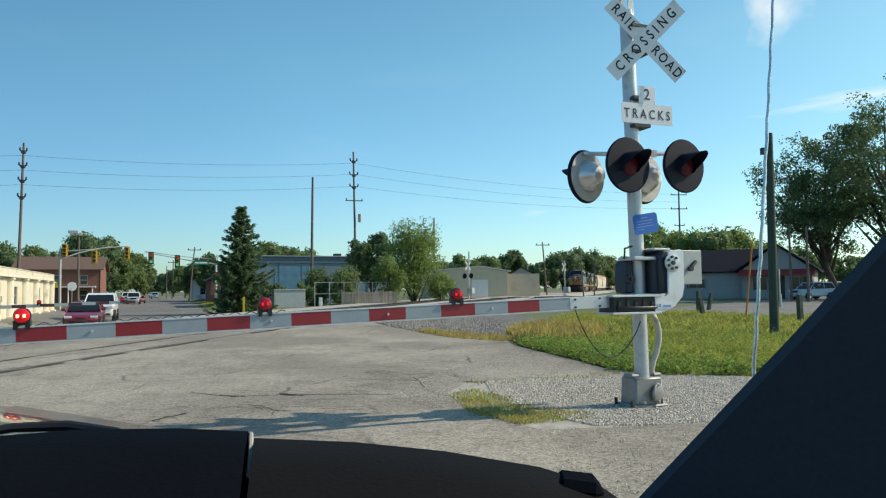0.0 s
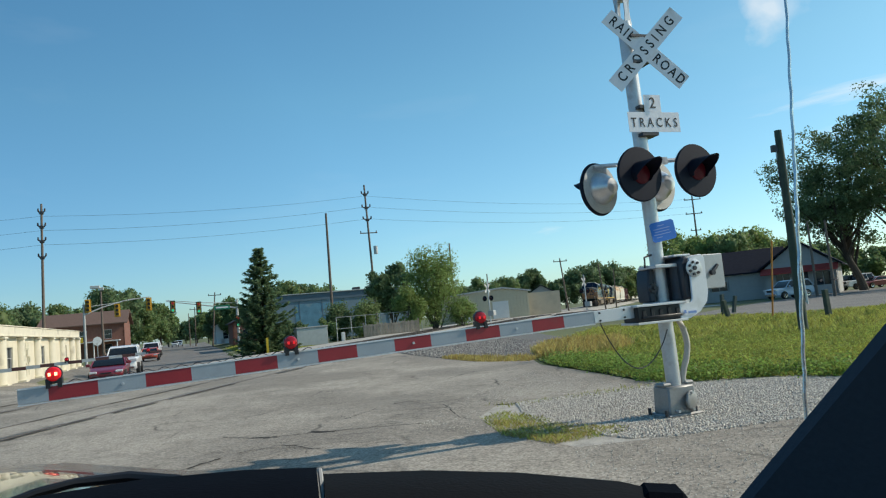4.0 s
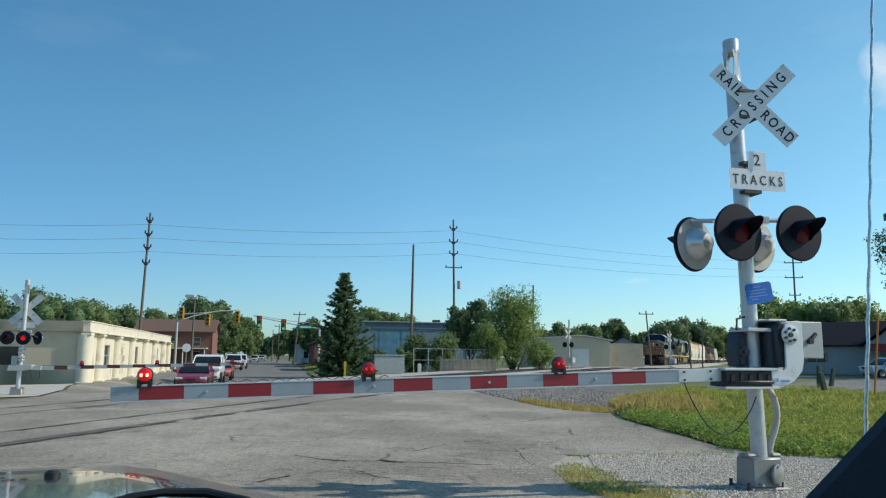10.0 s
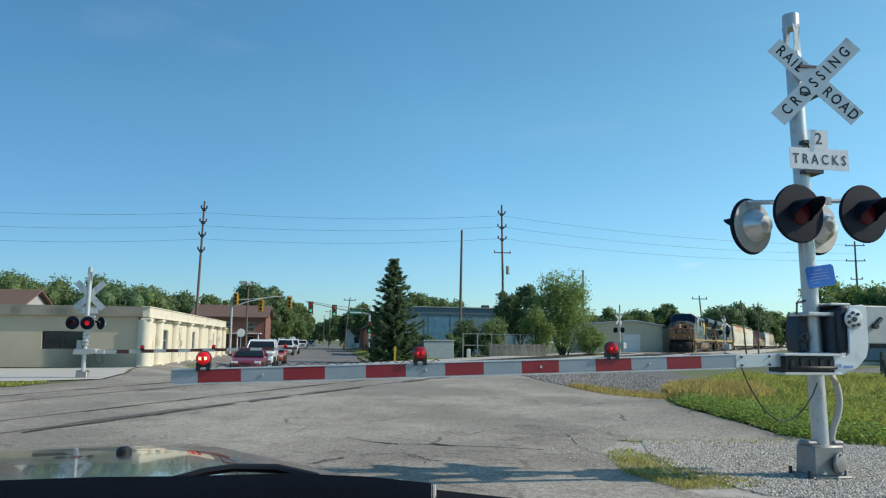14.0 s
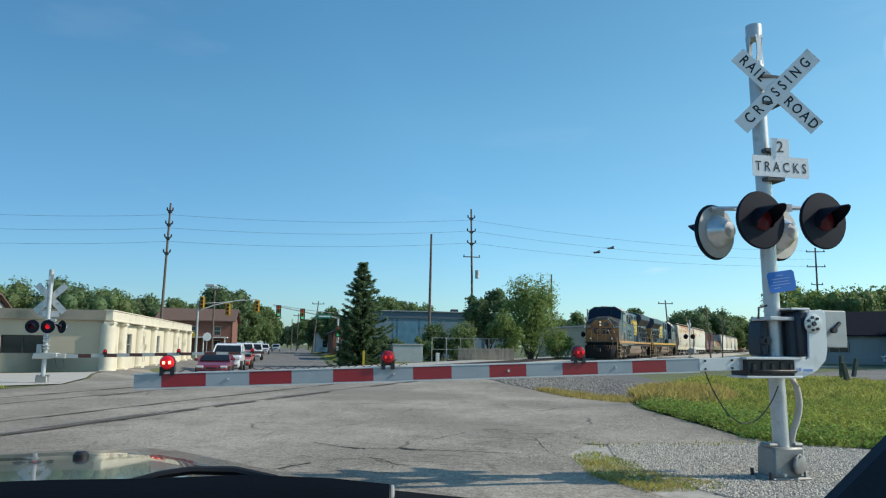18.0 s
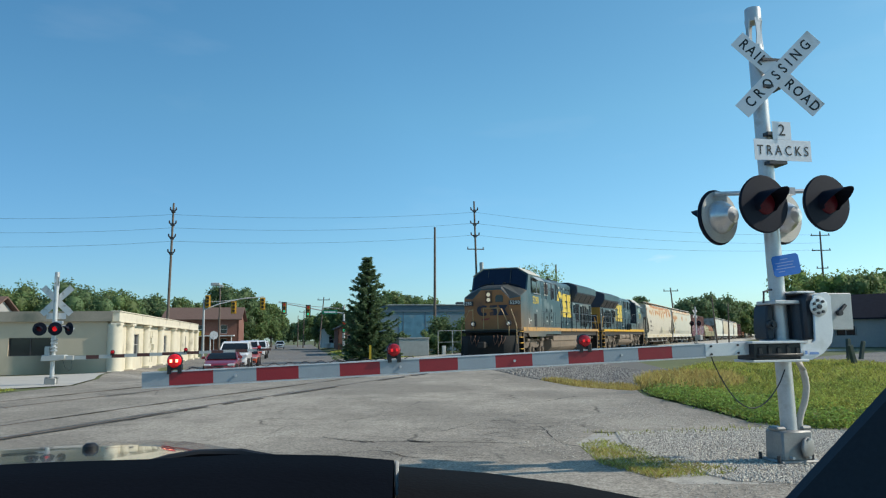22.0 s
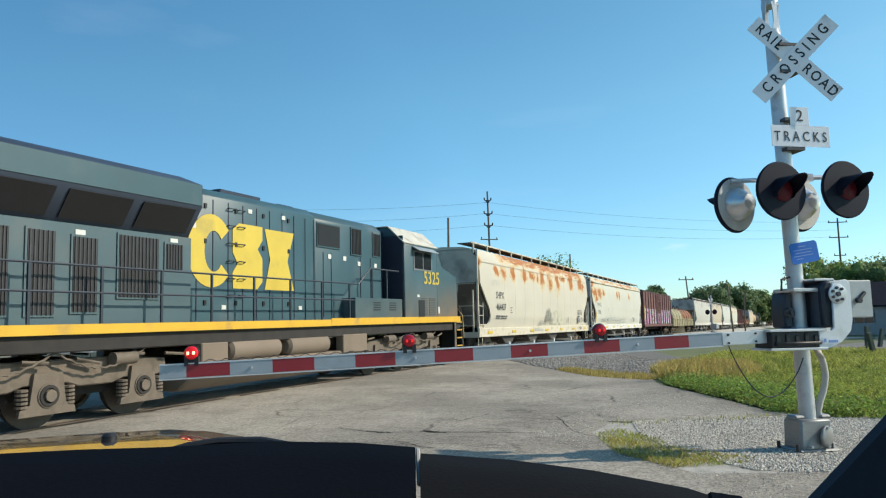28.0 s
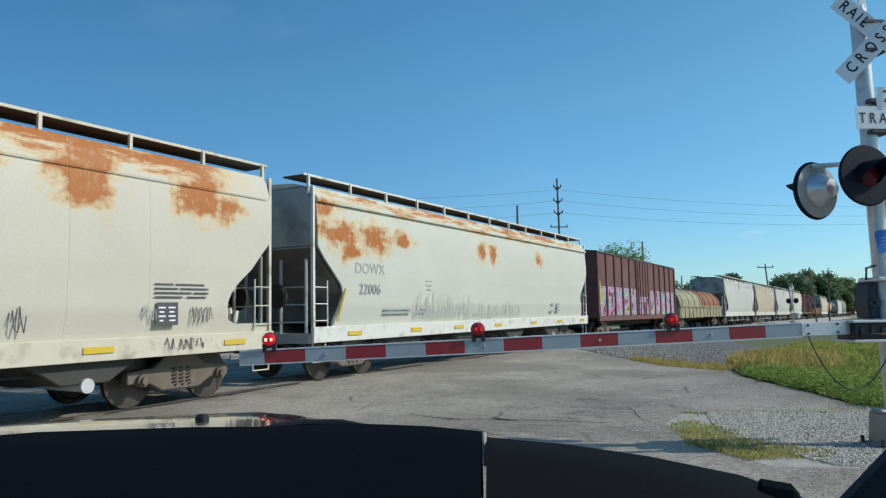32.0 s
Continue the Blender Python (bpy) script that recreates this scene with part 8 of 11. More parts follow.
def hatch(parent, x, y, z, w, h, seed, material, n, r=0.007, dome=True):
    """Many upright spray strokes close together under a rounded outline."""
    rng = random.Random(seed)
    bm = bmesh.new()
    for k in range(n):
        f = (k + rng.uniform(-.4, .4)) / n
        top = h * (max(0.12, math.sqrt(max(0.0, 1 - (2 * f - 1) ** 2))) if dome else 0.85) * rng.uniform(0.72 if dome else 0.3, 1.0)
        low, yy, tilt = rng.uniform(0, 0.22) * h, y + w * f, rng.uniform(-.05, .05)
        q = [(x, yy - r, z + low), (x, yy + r, z + low), (x, yy + r * 0.6 + tilt, z + max(top, low + 0.05)), (x, yy - r * 0.6 + tilt, z + max(top, low + 0.05))]
        bm.faces.new([bm.verts.new(p) for p in q])
    part("graffiti", bm, material, parent, "rough patch of upright spray strokes")


def loop_stroke(parent, x, y, z, w, h, seed, material, r, label, turns=0.86):
    """One rounded spray stroke, an open loop."""
    rng = random.Random(seed)
    a0, bm, last = rng.uniform(1.2, 2.6), bmesh.new(), None
    for k in range(25):
        a = a0 - 2 * math.pi * turns * k / 24
        c, s = math.cos(a) * (1 + 0.12 * math.sin(3 * a + seed)), math.sin(a)
        now = [bm.verts.new((x, y + (w + d) * c, z + (h + d) * s)) for d in (-r, r)]
        if last:
            bm.faces.new((last[0], last[1], now[1], now[0]))
        last = now
    part("graffiti", bm, material, parent, label)


CARS = []   # (thing, distance of its lead coupler behind the train's front)

loco_a = locomotive("5290", "leading blue and yellow freight locomotive numbered 5290, dusty", True)
CARS.append((loco_a, 0.0, 22.7, False))
loco_b = locomotive("5325", "second blue and yellow freight locomotive numbered 5325, running tail first", False)
CARS.append((loco_b, 22.85, 22.7, True))

hop_a = hopper(21.1, M["hop_cream"], M["sill_cream"], "cream covered hopper car streaked with orange rust", 1, M["cream_end"], True, 0.9)
NX = 1.635
stencil(hop_a, "SHPX", 0.42, NX, 3.2, 2.62, M["print_grey"])
stencil(hop_a, "464437", 0.40, NX, 3.35, 2.12, M["print_grey"])
bars(hop_a, NX - 0.01, 2.65, 1.74, [[(0, .12), (.17, .55), (.62, 1.2), (1.25, 1.5)], [(0, .12), (.17, .5), (.62, 1.1), (1.15, 1.4)]], M["print_grey"])
bars(hop_a, NX, 4.55, 2.12, [[(0, .3)], [(0.08, .22)], [(0, .3)]], M["print_grey"], 0.03, 0.11)
bars(hop_a, 1.60, 8.3, 1.16, [[(0, .3), (.36, .8)], [(0, .5), (.56, 1.5)], [(0, .7), (.75, 1.2), (1.25, 1.7)]], M["print_faint"], 0.03, 0.055)
stencil(hop_a, "SHPX", 0.26, -0.15, 0.83, 3.55, M["print_grey"], "end")
stencil(hop_a, "464437", 0.26, -0.15, 0.83, 3.25, M["print_grey"], "end")
scrawl(hop_a, NX, 2.0, 3.0, 1.3, 0.30, 5, M["print_faint"], 0.005)
hatch(hop_a, NX + 0.002, 10.1, 1.36, 1.5, 0.92, 7, M["graffiti_d"], 95)
hatch(hop_a, NX + 0.002, 8.9, 1.30, 1.1, 0.30, 17, M["graffiti_d"], 40)
for yc, dy, dz, seed in ((11.75, 0.30, 0.30, 1), (12.5, 0.36, 0.34, 2), (13.35, 0.30, 0.32, 3)):
    loop_stroke(hop_a, NX + 0.001, yc, 1.72, dy, dz, seed, M["graffiti_g"], 0.03, "faint green sprayed loop letters")
for yc, seed in ((11.75, 4), (12.45, 5)):
    loop_stroke(hop_a, NX + 0.004, yc, 1.70, 0.34, 0.38, seed, M["graffiti_d"], 0.006, "thin dark sprayed arc", 0.45)
scrawl(hop_a, NX + 0.002, 14.9, 1.36, 0.22, 0.4, 9, M["print_grey"], 0.010, 7)
scrawl(hop_a, NX + 0.002, 18.15, 1.45, 0.5, 0.30, 19, M["print_grey"], 0.009, 16)
scrawl(hop_a, NX + 0.002, 17.1, 1.50, 0.4, 0.26, 29, M["print_faint"], 0.009, 12)
scrawl(hop_a, 1.61, 17.6, 0.98, 0.9, 0.22, 10, M["print_grey"], 0.009, 20)
bars(hop_a, NX, 17.35, 2.14, [[(0, .4), (.45, 1.1)], [(0, .5), (.55, 1.2)], [(0, .8), (.85, 1.2)], [(0, .6), (.7, 1.15)]], M["print_grey"], 0.026, 0.075)
bm = bmesh.new()
box(bm, (NX, 17.62, 1.62), (0.006, 0.46, 0.40))
plate_a = part("data_plate", bm, M["print_grey"], hop_a, "dark data panel with pale lines")
bars(plate_a, NX + 0.006, 17.43, 1.73, [[(0, .15), (.21, .36)], [(.02, .12), (.23, .33)], [(0, .15), (.21, .36)], [(.02, .10), (.23, .36)]], M["sign_white"], 0.028, 0.075)
CARS.append((hop_a, 45.7, 21.1, False))

hop_b = hopper(20.9, M["hop_white"], M["sill_white"], "pale grey-white covered hopper car with a rusty roof edge", 2, M["grey_end"], True, 1.0, square=True)
stencil(hop_b, "DOWX", 0.38, NX, 2.9, 2.62, M["print_faint"])
stencil(hop_b, "22006", 0.36, NX, 2.9, 2.12, M["print_faint"])
bars(hop_b, NX, 3.5, 1.62, [[(0, .4), (.45, 1.3), (1.8, 2.2)], [(0, .4), (.45, 1.3), (1.8, 2.2)]], M["print_faint"])
bars(hop_b, NX, 5.6, 2.4, [[(0, .35)], [(0, .35)], [(0.1, .3)]], M["print_faint"], 0.03, 0.12)
bm = bmesh.new()
tube(bm, [(NX, 1.88, 2.12), (NX - 0.02, 1.57, 1.35)], 0.03, 4)
part("stripe", bm, M["yellow_marker"], hop_b, "faded yellow stripe along the end opening")
hatch(hop_b, NX, 5.0, 1.32, 3.6, 0.95, 12, M["print_pale"], 70, 0.012, False)
hatch(hop_b, NX, 8.7, 1.32, 3.8, 0.75, 13, M["print_pale"], 70, 0.012, False)
bars(hop_b, NX, 15.4, 1.75, [[(0, .35), (.6, .95)], [(.6, .95)], [(0, .3), (.6, .95)]], M["print_faint"], 0.09, 0.13)
CARS.append((hop_b, 66.6, 20.9, False))

M["box_brown"] = mat("oxide_brown", (0.135, 0.058, 0.055), 0.75, var=0.3, scale=1.2, bump=0.1, dirt=(0.17, 0.085, 0.055), dirt_amt=0.25)


def graffiti_mat(name):
    """Layered spray paint: cells of colour with loose borders."""
    m = bpy.data.materials.new(name)
    m.use_nodes = True
    n, l = m.node_tree.nodes, m.node_tree.links
    b = n["Principled BSDF"]
    b.inputs["Roughness"].default_value = 0.6
    co = n.new("ShaderNodeTexCoord")
    nz = n.new("ShaderNodeTexNoise")
    nz.inputs["Scale"].default_value, nz.inputs["Detail"].default_value = 1.6, 3
    l.new(co.outputs["Object"], nz.inputs["Vector"])
    rp = n.new("ShaderNodeValToRGB")
    rp.color_ramp.interpolation = "CONSTANT"
    e = rp.color_ramp.elements
    e[0].position, e[0].color = 0.0, (0.09, 0.035, 0.03, 1)
    e[1].position, e[1].color = 0.40, (0.42, 0.18, 0.30, 1)
    for p, c in ((0.47, (0.55, 0.34, 0.45, 1)), (0.52, (0.13, 0.16, 0.35, 1)), (0.56, (0.16, 0.42, 0.36, 1)), (0.60, (0.50, 0.42, 0.16, 1)), (0.66, (0.09, 0.035, 0.03, 1))):
        x = e.new(p)
        x.color = c
    l.new(nz.outputs[0], rp.inputs[0])
    l.new(rp.outputs[0], b.inputs["Base Color"])
    return m


M["graffiti"] = graffiti_mat("spray_paint_layers")


def boxcar(L, label, paint, spray):
    t = thing("boxcar", label, "freight car")
    y0, y1 = 0.7, L - 0.7
    bogie(t, y0 + 2.0, "car")
    bogie(t, y1 - 2.0, "car")
    coupler(t, 0.0, 1)
    coupler(t, L, -1)
    bm = bmesh.new()
    box(bm, (0, L / 2, 2.75), (2.9, y1 - y0, 3.3))
    body = part("body", bm, paint, t, "oxide brown box body", bevel=0.02)
    bm = bmesh.new()
    prism(bm, [(1.5, 4.38), (0, 4.55), (-1.5, 4.38), (-1.5, 4.32), (1.5, 4.32)], y0 - 0.05, y1 + 0.05, "y")
    part("roof", bm, M["walk_grate"], t, "ribbed dark roof")
    for sx in (1, -1):
        for k in range(13):
            yy = y0 + 0.1 + (y1 - y0 - 0.2) * k / 12
            if abs(yy - L / 2) < 1.4:
                continue
            bm = bmesh.new()
            prism(bm, [(yy - 0.09, 1.15), (yy + 0.09, 1.15), (yy + 0.09, 4.30), (yy - 0.09, 4.30)], min(sx * 1.45, sx * 1.53), max(sx * 1.45, sx * 1.53), "x")
            part("side_rib", bm, paint, t, bevel=0.02)
        bm = bmesh.new()
        box(bm, (sx * 1.50, L / 2, 2.75), (0.10, 2.5, 3.1))
        d = part("door", bm, paint, t, "sliding door with lock bars", bevel=0.02)
        for k in range(4):
            bm = bmesh.new()
            box(bm, (sx * 1.57, L / 2 - 0.9 + 0.6 * k, 2.75), (0.05, 0.06, 3.1))
            part("lock_bar", bm, paint, d)
        for zz in (1.9, 2.7, 3.5):
            bm = bmesh.new()
            box(bm, (sx * 1.565, L / 2, zz), (0.05, 2.4, 0.05))
            part("door_rib", bm, paint, d)
        bm = bmesh.new()
        box(bm, (sx * 1.50, L / 2, 1.08), (0.12, y1 - y0, 0.24))
        part("side_sill", bm, paint, t, bevel=0.01)
        bm = bmesh.new()
        for ye, w in ((y0 + 0.1, 1), (y1 - 0.1, -1)):
            for k in range(8):
                tube(bm, [(sx * 1.54, ye, 0.9 + 0.42 * k), (sx * 1.54, ye + w * 0.42, 0.9 + 0.42 * k)], 0.014, 5)
        part("ladder", bm, paint, t)
    if spray:
        for a, b in ((y0 + 0.5, L / 2 - 1.5), (L / 2 + 1.45, y1 - 0.4)):
            bm = bmesh.new()
            box(bm, (1.456, (a + b) / 2, 1.95), (0.012, b - a, 1.45))
            part("graffiti", bm, M["graffiti"], t, "pink and teal graffiti across the lower side")
        bm = bmesh.new()
        box(bm, (1.556, L / 2, 1.75), (0.012, 2.3, 1.0))
        part("graffiti", bm, M["graffiti"], t, "pink and teal graffiti across the door")
        bm = bmesh.new()
        box(bm, (1.54, y0 + 0.25, 2.3), (0.012, 0.12, 1.2))
        part("stripe", bm, M["yellow_marker"], t)
    bm = bmesh.new()
    box(bm, (0, L / 2, 0.85), (1.0, L - 1.6, 0.4))
    part("centre_sill", bm, M["under"], t)
    return t


CARS.append((boxcar(18.9, "brown ribbed boxcar covered in pink graffiti", M["box_brown"], True), 88.0, 18.9, False))


def gondola(L, label, low, paint, load):
    """Low-sided car; load: 'coil' domes, or empty."""
    t = thing("gondola_car", label, "freight car")
    y0, y1 = 0.7, L - 0.7
    bogie(t, y0 + 1.8, "car")
    bogie(t, y1 - 1.8, "car")
    coupler(t, 0.0, 1)
    coupler(t, L, -1)
    bm = bmesh.new()
    box(bm, (0, L / 2, 1.05), (2.9, y1 - y0, 0.2))
    part("deck", bm, paint, t)
    for sx in (1, -1):
        bm = bmesh.new()
        box(bm, (sx * 1.46, L / 2, (0.9 + low) / 2), (0.08, y1 - y0, low - 0.9))
        sd = part("side_sheet", bm, paint, t, "low car side", bevel=0.01)
        bm = bmesh.new()
        for k in range(13):
            box(bm, (sx * 1.51, y0 + 0.2 + (y1 - y0 - 0.4) * k / 12, (0.9 + low) / 2), (0.07, 0.12, low - 0.9))
        box(bm, (sx * 1.50, L / 2, low), (0.14, y1 - y0, 0.10))
        part("side_post", bm, paint, sd)
    for ye in (y0, y1):
        bm = bmesh.new()
        box(bm, (0, ye, (0.9 + low) / 2), (2.9, 0.1, low - 0.9))
        part("end_sheet", bm, paint, t)
    if load == "coil":
        for k, (a, b, mt) in enumerate(((y0 + 0.5, L / 2 - 0.2, M["coil_tan"]), (L / 2 + 0.2, y1 - 0.5, M["coil_rust"]))):
            bm = bmesh.new()
            pr = [(1.42 * math.cos(radians(180 * i / 14)), low - 0.05 + 1.45 * math.sin(radians(180 * i / 14)) ** 0.8) for i in range(15)]
            prism(bm, pr, a, b, "y")
            c = part("coil_cover", bm, mt, t, "rounded steel coil cover", bevel=0.05)
            bm = bmesh.new()
            for j in range(4):
                yy = a + (b - a) * (0.1 + 0.267 * j)
                tube(bm, [(1.44 * math.cos(radians(180 * i / 14)), yy, low - 0.05 + 1.47 * math.sin(radians(180 * i / 14)) ** 0.8) for i in range(15)], 0.03, 5)
            part("hoop", bm, mt, c)
        bm = bmesh.new()
        for yy in (L / 2 - 1.6, L / 2 + 1.6):
            tube(bm, [(0.8, yy - 0.5, 3.0), (0.5, yy, 3.5), (0.2, yy + 0.5, 2.9)], 0.04, 6)
        part("lifting_bracket", bm, M["under"], t)
    bm = bmesh.new()
    box(bm, (0, L / 2, 0.85), (0.9, L - 1.6, 0.35))
    part("centre_sill", bm, M["under"], t)
    return t


M["coil_tan"] = mat("weathered_tan_steel", (0.30, 0.27, 0.16), 0.7, var=0.3, scale=1.2, dirt=(0.16, 0.14, 0.10), dirt_amt=0.3)
M["coil_rust"] = mat("rusted_steel", (0.25, 0.10, 0.05), 0.8, var=0.35, scale=1.5, dirt=(0.30, 0.17, 0.09), dirt_amt=0.3)
CARS.append((gondola(18.6, "coil car with tan and rust covers", 1.75, M["coil_tan"], "coil"), 106.9, 18.6, False))


def tank_car(L, label, paint):
    t = thing("tank_car", label, "freight car")
    bogie(t, 2.6, "car")
    bogie(t, L - 2.6, "car")
    coupler(t, 0.0, 1)
    coupler(t, L, -1)
    bm = bmesh.new()
    r, z, n = 1.42, 2.55, 6
    pts, rad = [], []
    for i in range(n + 1):
        a = math.pi / 2 * i / n
        pts.append((0, 1.0 + 0.5 * (1 - math.sin(a)), z)), rad.append(max(0.05, r * math.cos(a)))
    pts, rad = pts[::-1], rad[::-1]
    pts = sorted([(0, 1.0 + 0.6 * (1 - math.cos(math.pi / 2 * i / n)), z) for i in range(n + 1)], key=lambda p: p[1])
    rad = [max(0.05, r * math.sin(math.pi / 2 * i / n)) for i in range(n + 1)]
    full = pts + [(0, L - p[1], z) for p in pts[::-1]]
    tube(bm, full, rad + rad[::-1], 22)
    part("tank", bm, paint, t, "horizontal cylindrical tank")
    bm = bmesh.new()
    tube(bm, [(0, L / 2, z + r - 0.1), (0, L / 2, z + r + 0.35)], 0.45, 16)
    box(bm, (0, L / 2, z + r + 0.02), (1.6, 2.6, 0.06))
    for sx in (1, -1):
        tube(bm, [(sx * 0.8, L / 2 - 1.3, z + r + 0.8), (sx * 0.8, L / 2 + 1.3, z + r + 0.8)], 0.03, 5)
        tube(bm, [(sx * 1.3, L / 2, 1.0), (sx * 1.46, L / 2, z), (sx * 1.0, L / 2, z + 1.15)], 0.03, 5)
    part("dome", bm, M["under"], t, "manway dome and platform")
    bm = bmesh.new()
    box(bm, (0, L / 2, 0.98), (0.6, L - 1.4, 0.3))
    for yy in (2.4, L - 2.4):
        box(bm, (0, yy, 1.2), (2.4, 0.8, 0.5))
    part("saddle", bm, M["under"], t, bevel=0.03)
    return t


TAIL = [("hop", 19.6, "hop_grey"), ("hop", 17.2, "hop_tan"), ("hop", 16.0, "hop_grey"), ("hop", 16.0, "hop_white"), ("box", 17.0, "box_brown"), ("gon", 17.5, "coil_rust"),
        ("hop", 17.0, "hop_tan"), ("tank", 16.0, "tank_buff"), ("tank", 16.0, "tank_black"), ("hop", 18.0, "hop_grey"), ("hop", 18.0, "hop_dull"), ("box", 17.0, "box_brown"),
        ("tank", 16.0, "tank_black"), ("gon", 17.0, "coil_rust"), ("hop", 18.0, "hop_grey"), ("hop", 18.0, "hop_tan")]
M["tank_buff"] = mat("buff_tank", (0.50, 0.33, 0.17), 0.6, var=0.2, scale=1)
M["tank_black"] = mat("black_tank", (0.03, 0.03, 0.03), 0.5, var=0.3, scale=1)
NOTE = {"hop_grey": "pale grey covered hopper car with dirty sides", "hop_tan": "dusty tan covered hopper car", "hop_white": "pale covered hopper car with clean sides", "hop_dull": "dull grey covered hopper car"}
behind = 125.6
for kind, L, mt in TAIL:
    if kind == "hop":
        c = hopper(L, M[mt], M["sill_white"], NOTE[mt], 20, M["grey_end"], True, 1.0, 7)
    elif kind == "box":
        c = boxcar(L, "brown ribbed boxcar far back in the train", M[mt], False)
    elif kind == "gon":
        c = gondola(L, "rusty low gondola car", 2.0, M[mt], "")
    else:
        c = tank_car(L, "buff tank car with a brown tank" if mt == "tank_buff" else "black tank car with a dome", M[mt])
    CARS.append((c, behind, L, False))
    behind += L


def front_at(t):
    """Distance along the line of the leading coupler at t seconds: the train gathers speed, then runs on."""
    k = 24 - t
    return (16.3 + 8.95 * k - 0.121 * k * k) if k > 0 else 16.3 + 8.86 * k


def car_pose(s_lead, L, turned):
    a, _ = on_track(s_lead + 3.0)
    b, _ = on_track(s_lead + L - 3.0)
    d = (b - a).normalized()
    yaw = math.degrees(math.atan2(-d.x, d.y))
    p, climb = a - d * 3.0, math.degrees(math.asin(d.z))
    if turned:
        p = b + d * 3.0
        yaw, climb = yaw + 180, -climb
    return pose(p.x, p.y, p.z, 0, 0, yaw) @ pose(0, 0, 0, climb, 0, 0)


# ---- surroundings ----
def polar(yaw, d, z=0.0):
    """A place seen from the stop line, by its bearing (degrees to the left of +y) and distance."""
    a = radians(yaw)
    return Vector((-math.sin(a) * d, math.cos(a) * d, z))


def leaf_cloud(centres, radii, count, size, rng):
    """Small leaf quads spread in clumps; returns vertex and face arrays."""
    k = len(centres)
    pick = rng.integers(0, k, count)
    d = rng.normal(size=(count, 3))
    d /= np.linalg.norm(d, axis=1, keepdims=True)
    r = radii[pick] * rng.uniform(0.25, 1.0, count) ** 0.45
    p = centres[pick] + d * r[:, None] * np.array([1, 1, 0.8])
    a = rng.normal(size=(count, 3))
    a /= np.linalg.norm(a, axis=1, keepdims=True)
    b = np.cross(a, rng.normal(size=(count, 3)))
    b /= np.linalg.norm(b, axis=1, keepdims=True)
    s = size * rng.uniform(0.6, 1.4, (count, 1))
    v = np.stack([p - a * s, p + b * s * 0.55, p + a * s, p - b * s * 0.55], 1).reshape(-1, 3)
    f = np.arange(count * 4).reshape(-1, 4)
    return v, f


def lobe_cloud(centres, radii, count, size, rng, core=0.72, reach=0.18):
    """Leaves lying over rounded lobes, with a rough solid core in each; returns vertex and face arrays."""
    k = len(centres)
    share_of = radii ** 2 / np.sum(radii ** 2)
    pick = rng.choice(k, count, p=share_of)
    d = rng.normal(size=(count, 3))
    d[:, 2] += 0.25
    d /= np.linalg.norm(d, axis=1, keepdims=True)
    bump = 1 + 0.16 * np.sin(d[:, 0] * 7 + pick) * np.sin(d[:, 1] * 6 + 2 * pick) + 0.10 * np.sin(d[:, 2] * 11 + pick * 1.7)
    p = centres[pick] + d * (radii[pick] * bump * rng.uniform(0.72, 1.0 + reach, count))[:, None]
    face = d + rng.normal(0, 0.7, (count, 3))
    a = np.cross(face, rng.normal(size=(count, 3)))
    a /= np.linalg.norm(a, axis=1, keepdims=True)
    b = np.cross(face, a)
    b /= np.linalg.norm(b, axis=1, keepdims=True)
    s = size * rng.uniform(0.55, 1.4, (count, 1))
    v = np.stack([p - a * s, p + b * s * 0.6, p + a * s, p - b * s * 0.6], 1).reshape(-1, 3)
    f = np.arange(count * 4).reshape(-1, 4)
    vs, fs, n = [v], [f], count * 4
    ring_n, rows_n = 10, 6
    for c, r in zip(centres, radii):
        ang = np.arange(ring_n) * 2 * np.pi / ring_n
        pts = []
        for j in range(rows_n):
            t = np.pi * (0.06 + 0.88 * j / (rows_n - 1))
            pts.append(np.stack([np.sin(t) * np.cos(ang), np.sin(t) * np.sin(ang), np.full(ring_n, np.cos(t))], -1))
        q = np.concatenate(pts) * r * core * rng.uniform(0.82, 1.10, (ring_n * rows_n, 1)) + c
        vs.append(q)
        fs.append(np.array([(n + j * ring_n + i, n + j * ring_n + (i + 1) % ring_n, n + (j + 1) * ring_n + (i + 1) % ring_n, n + (j + 1) * ring_n + i) for j in range(rows_n - 1) for i in range(ring_n)]))
        n += ring_n * rows_n
    return np.concatenate(vs), np.concatenate(fs)


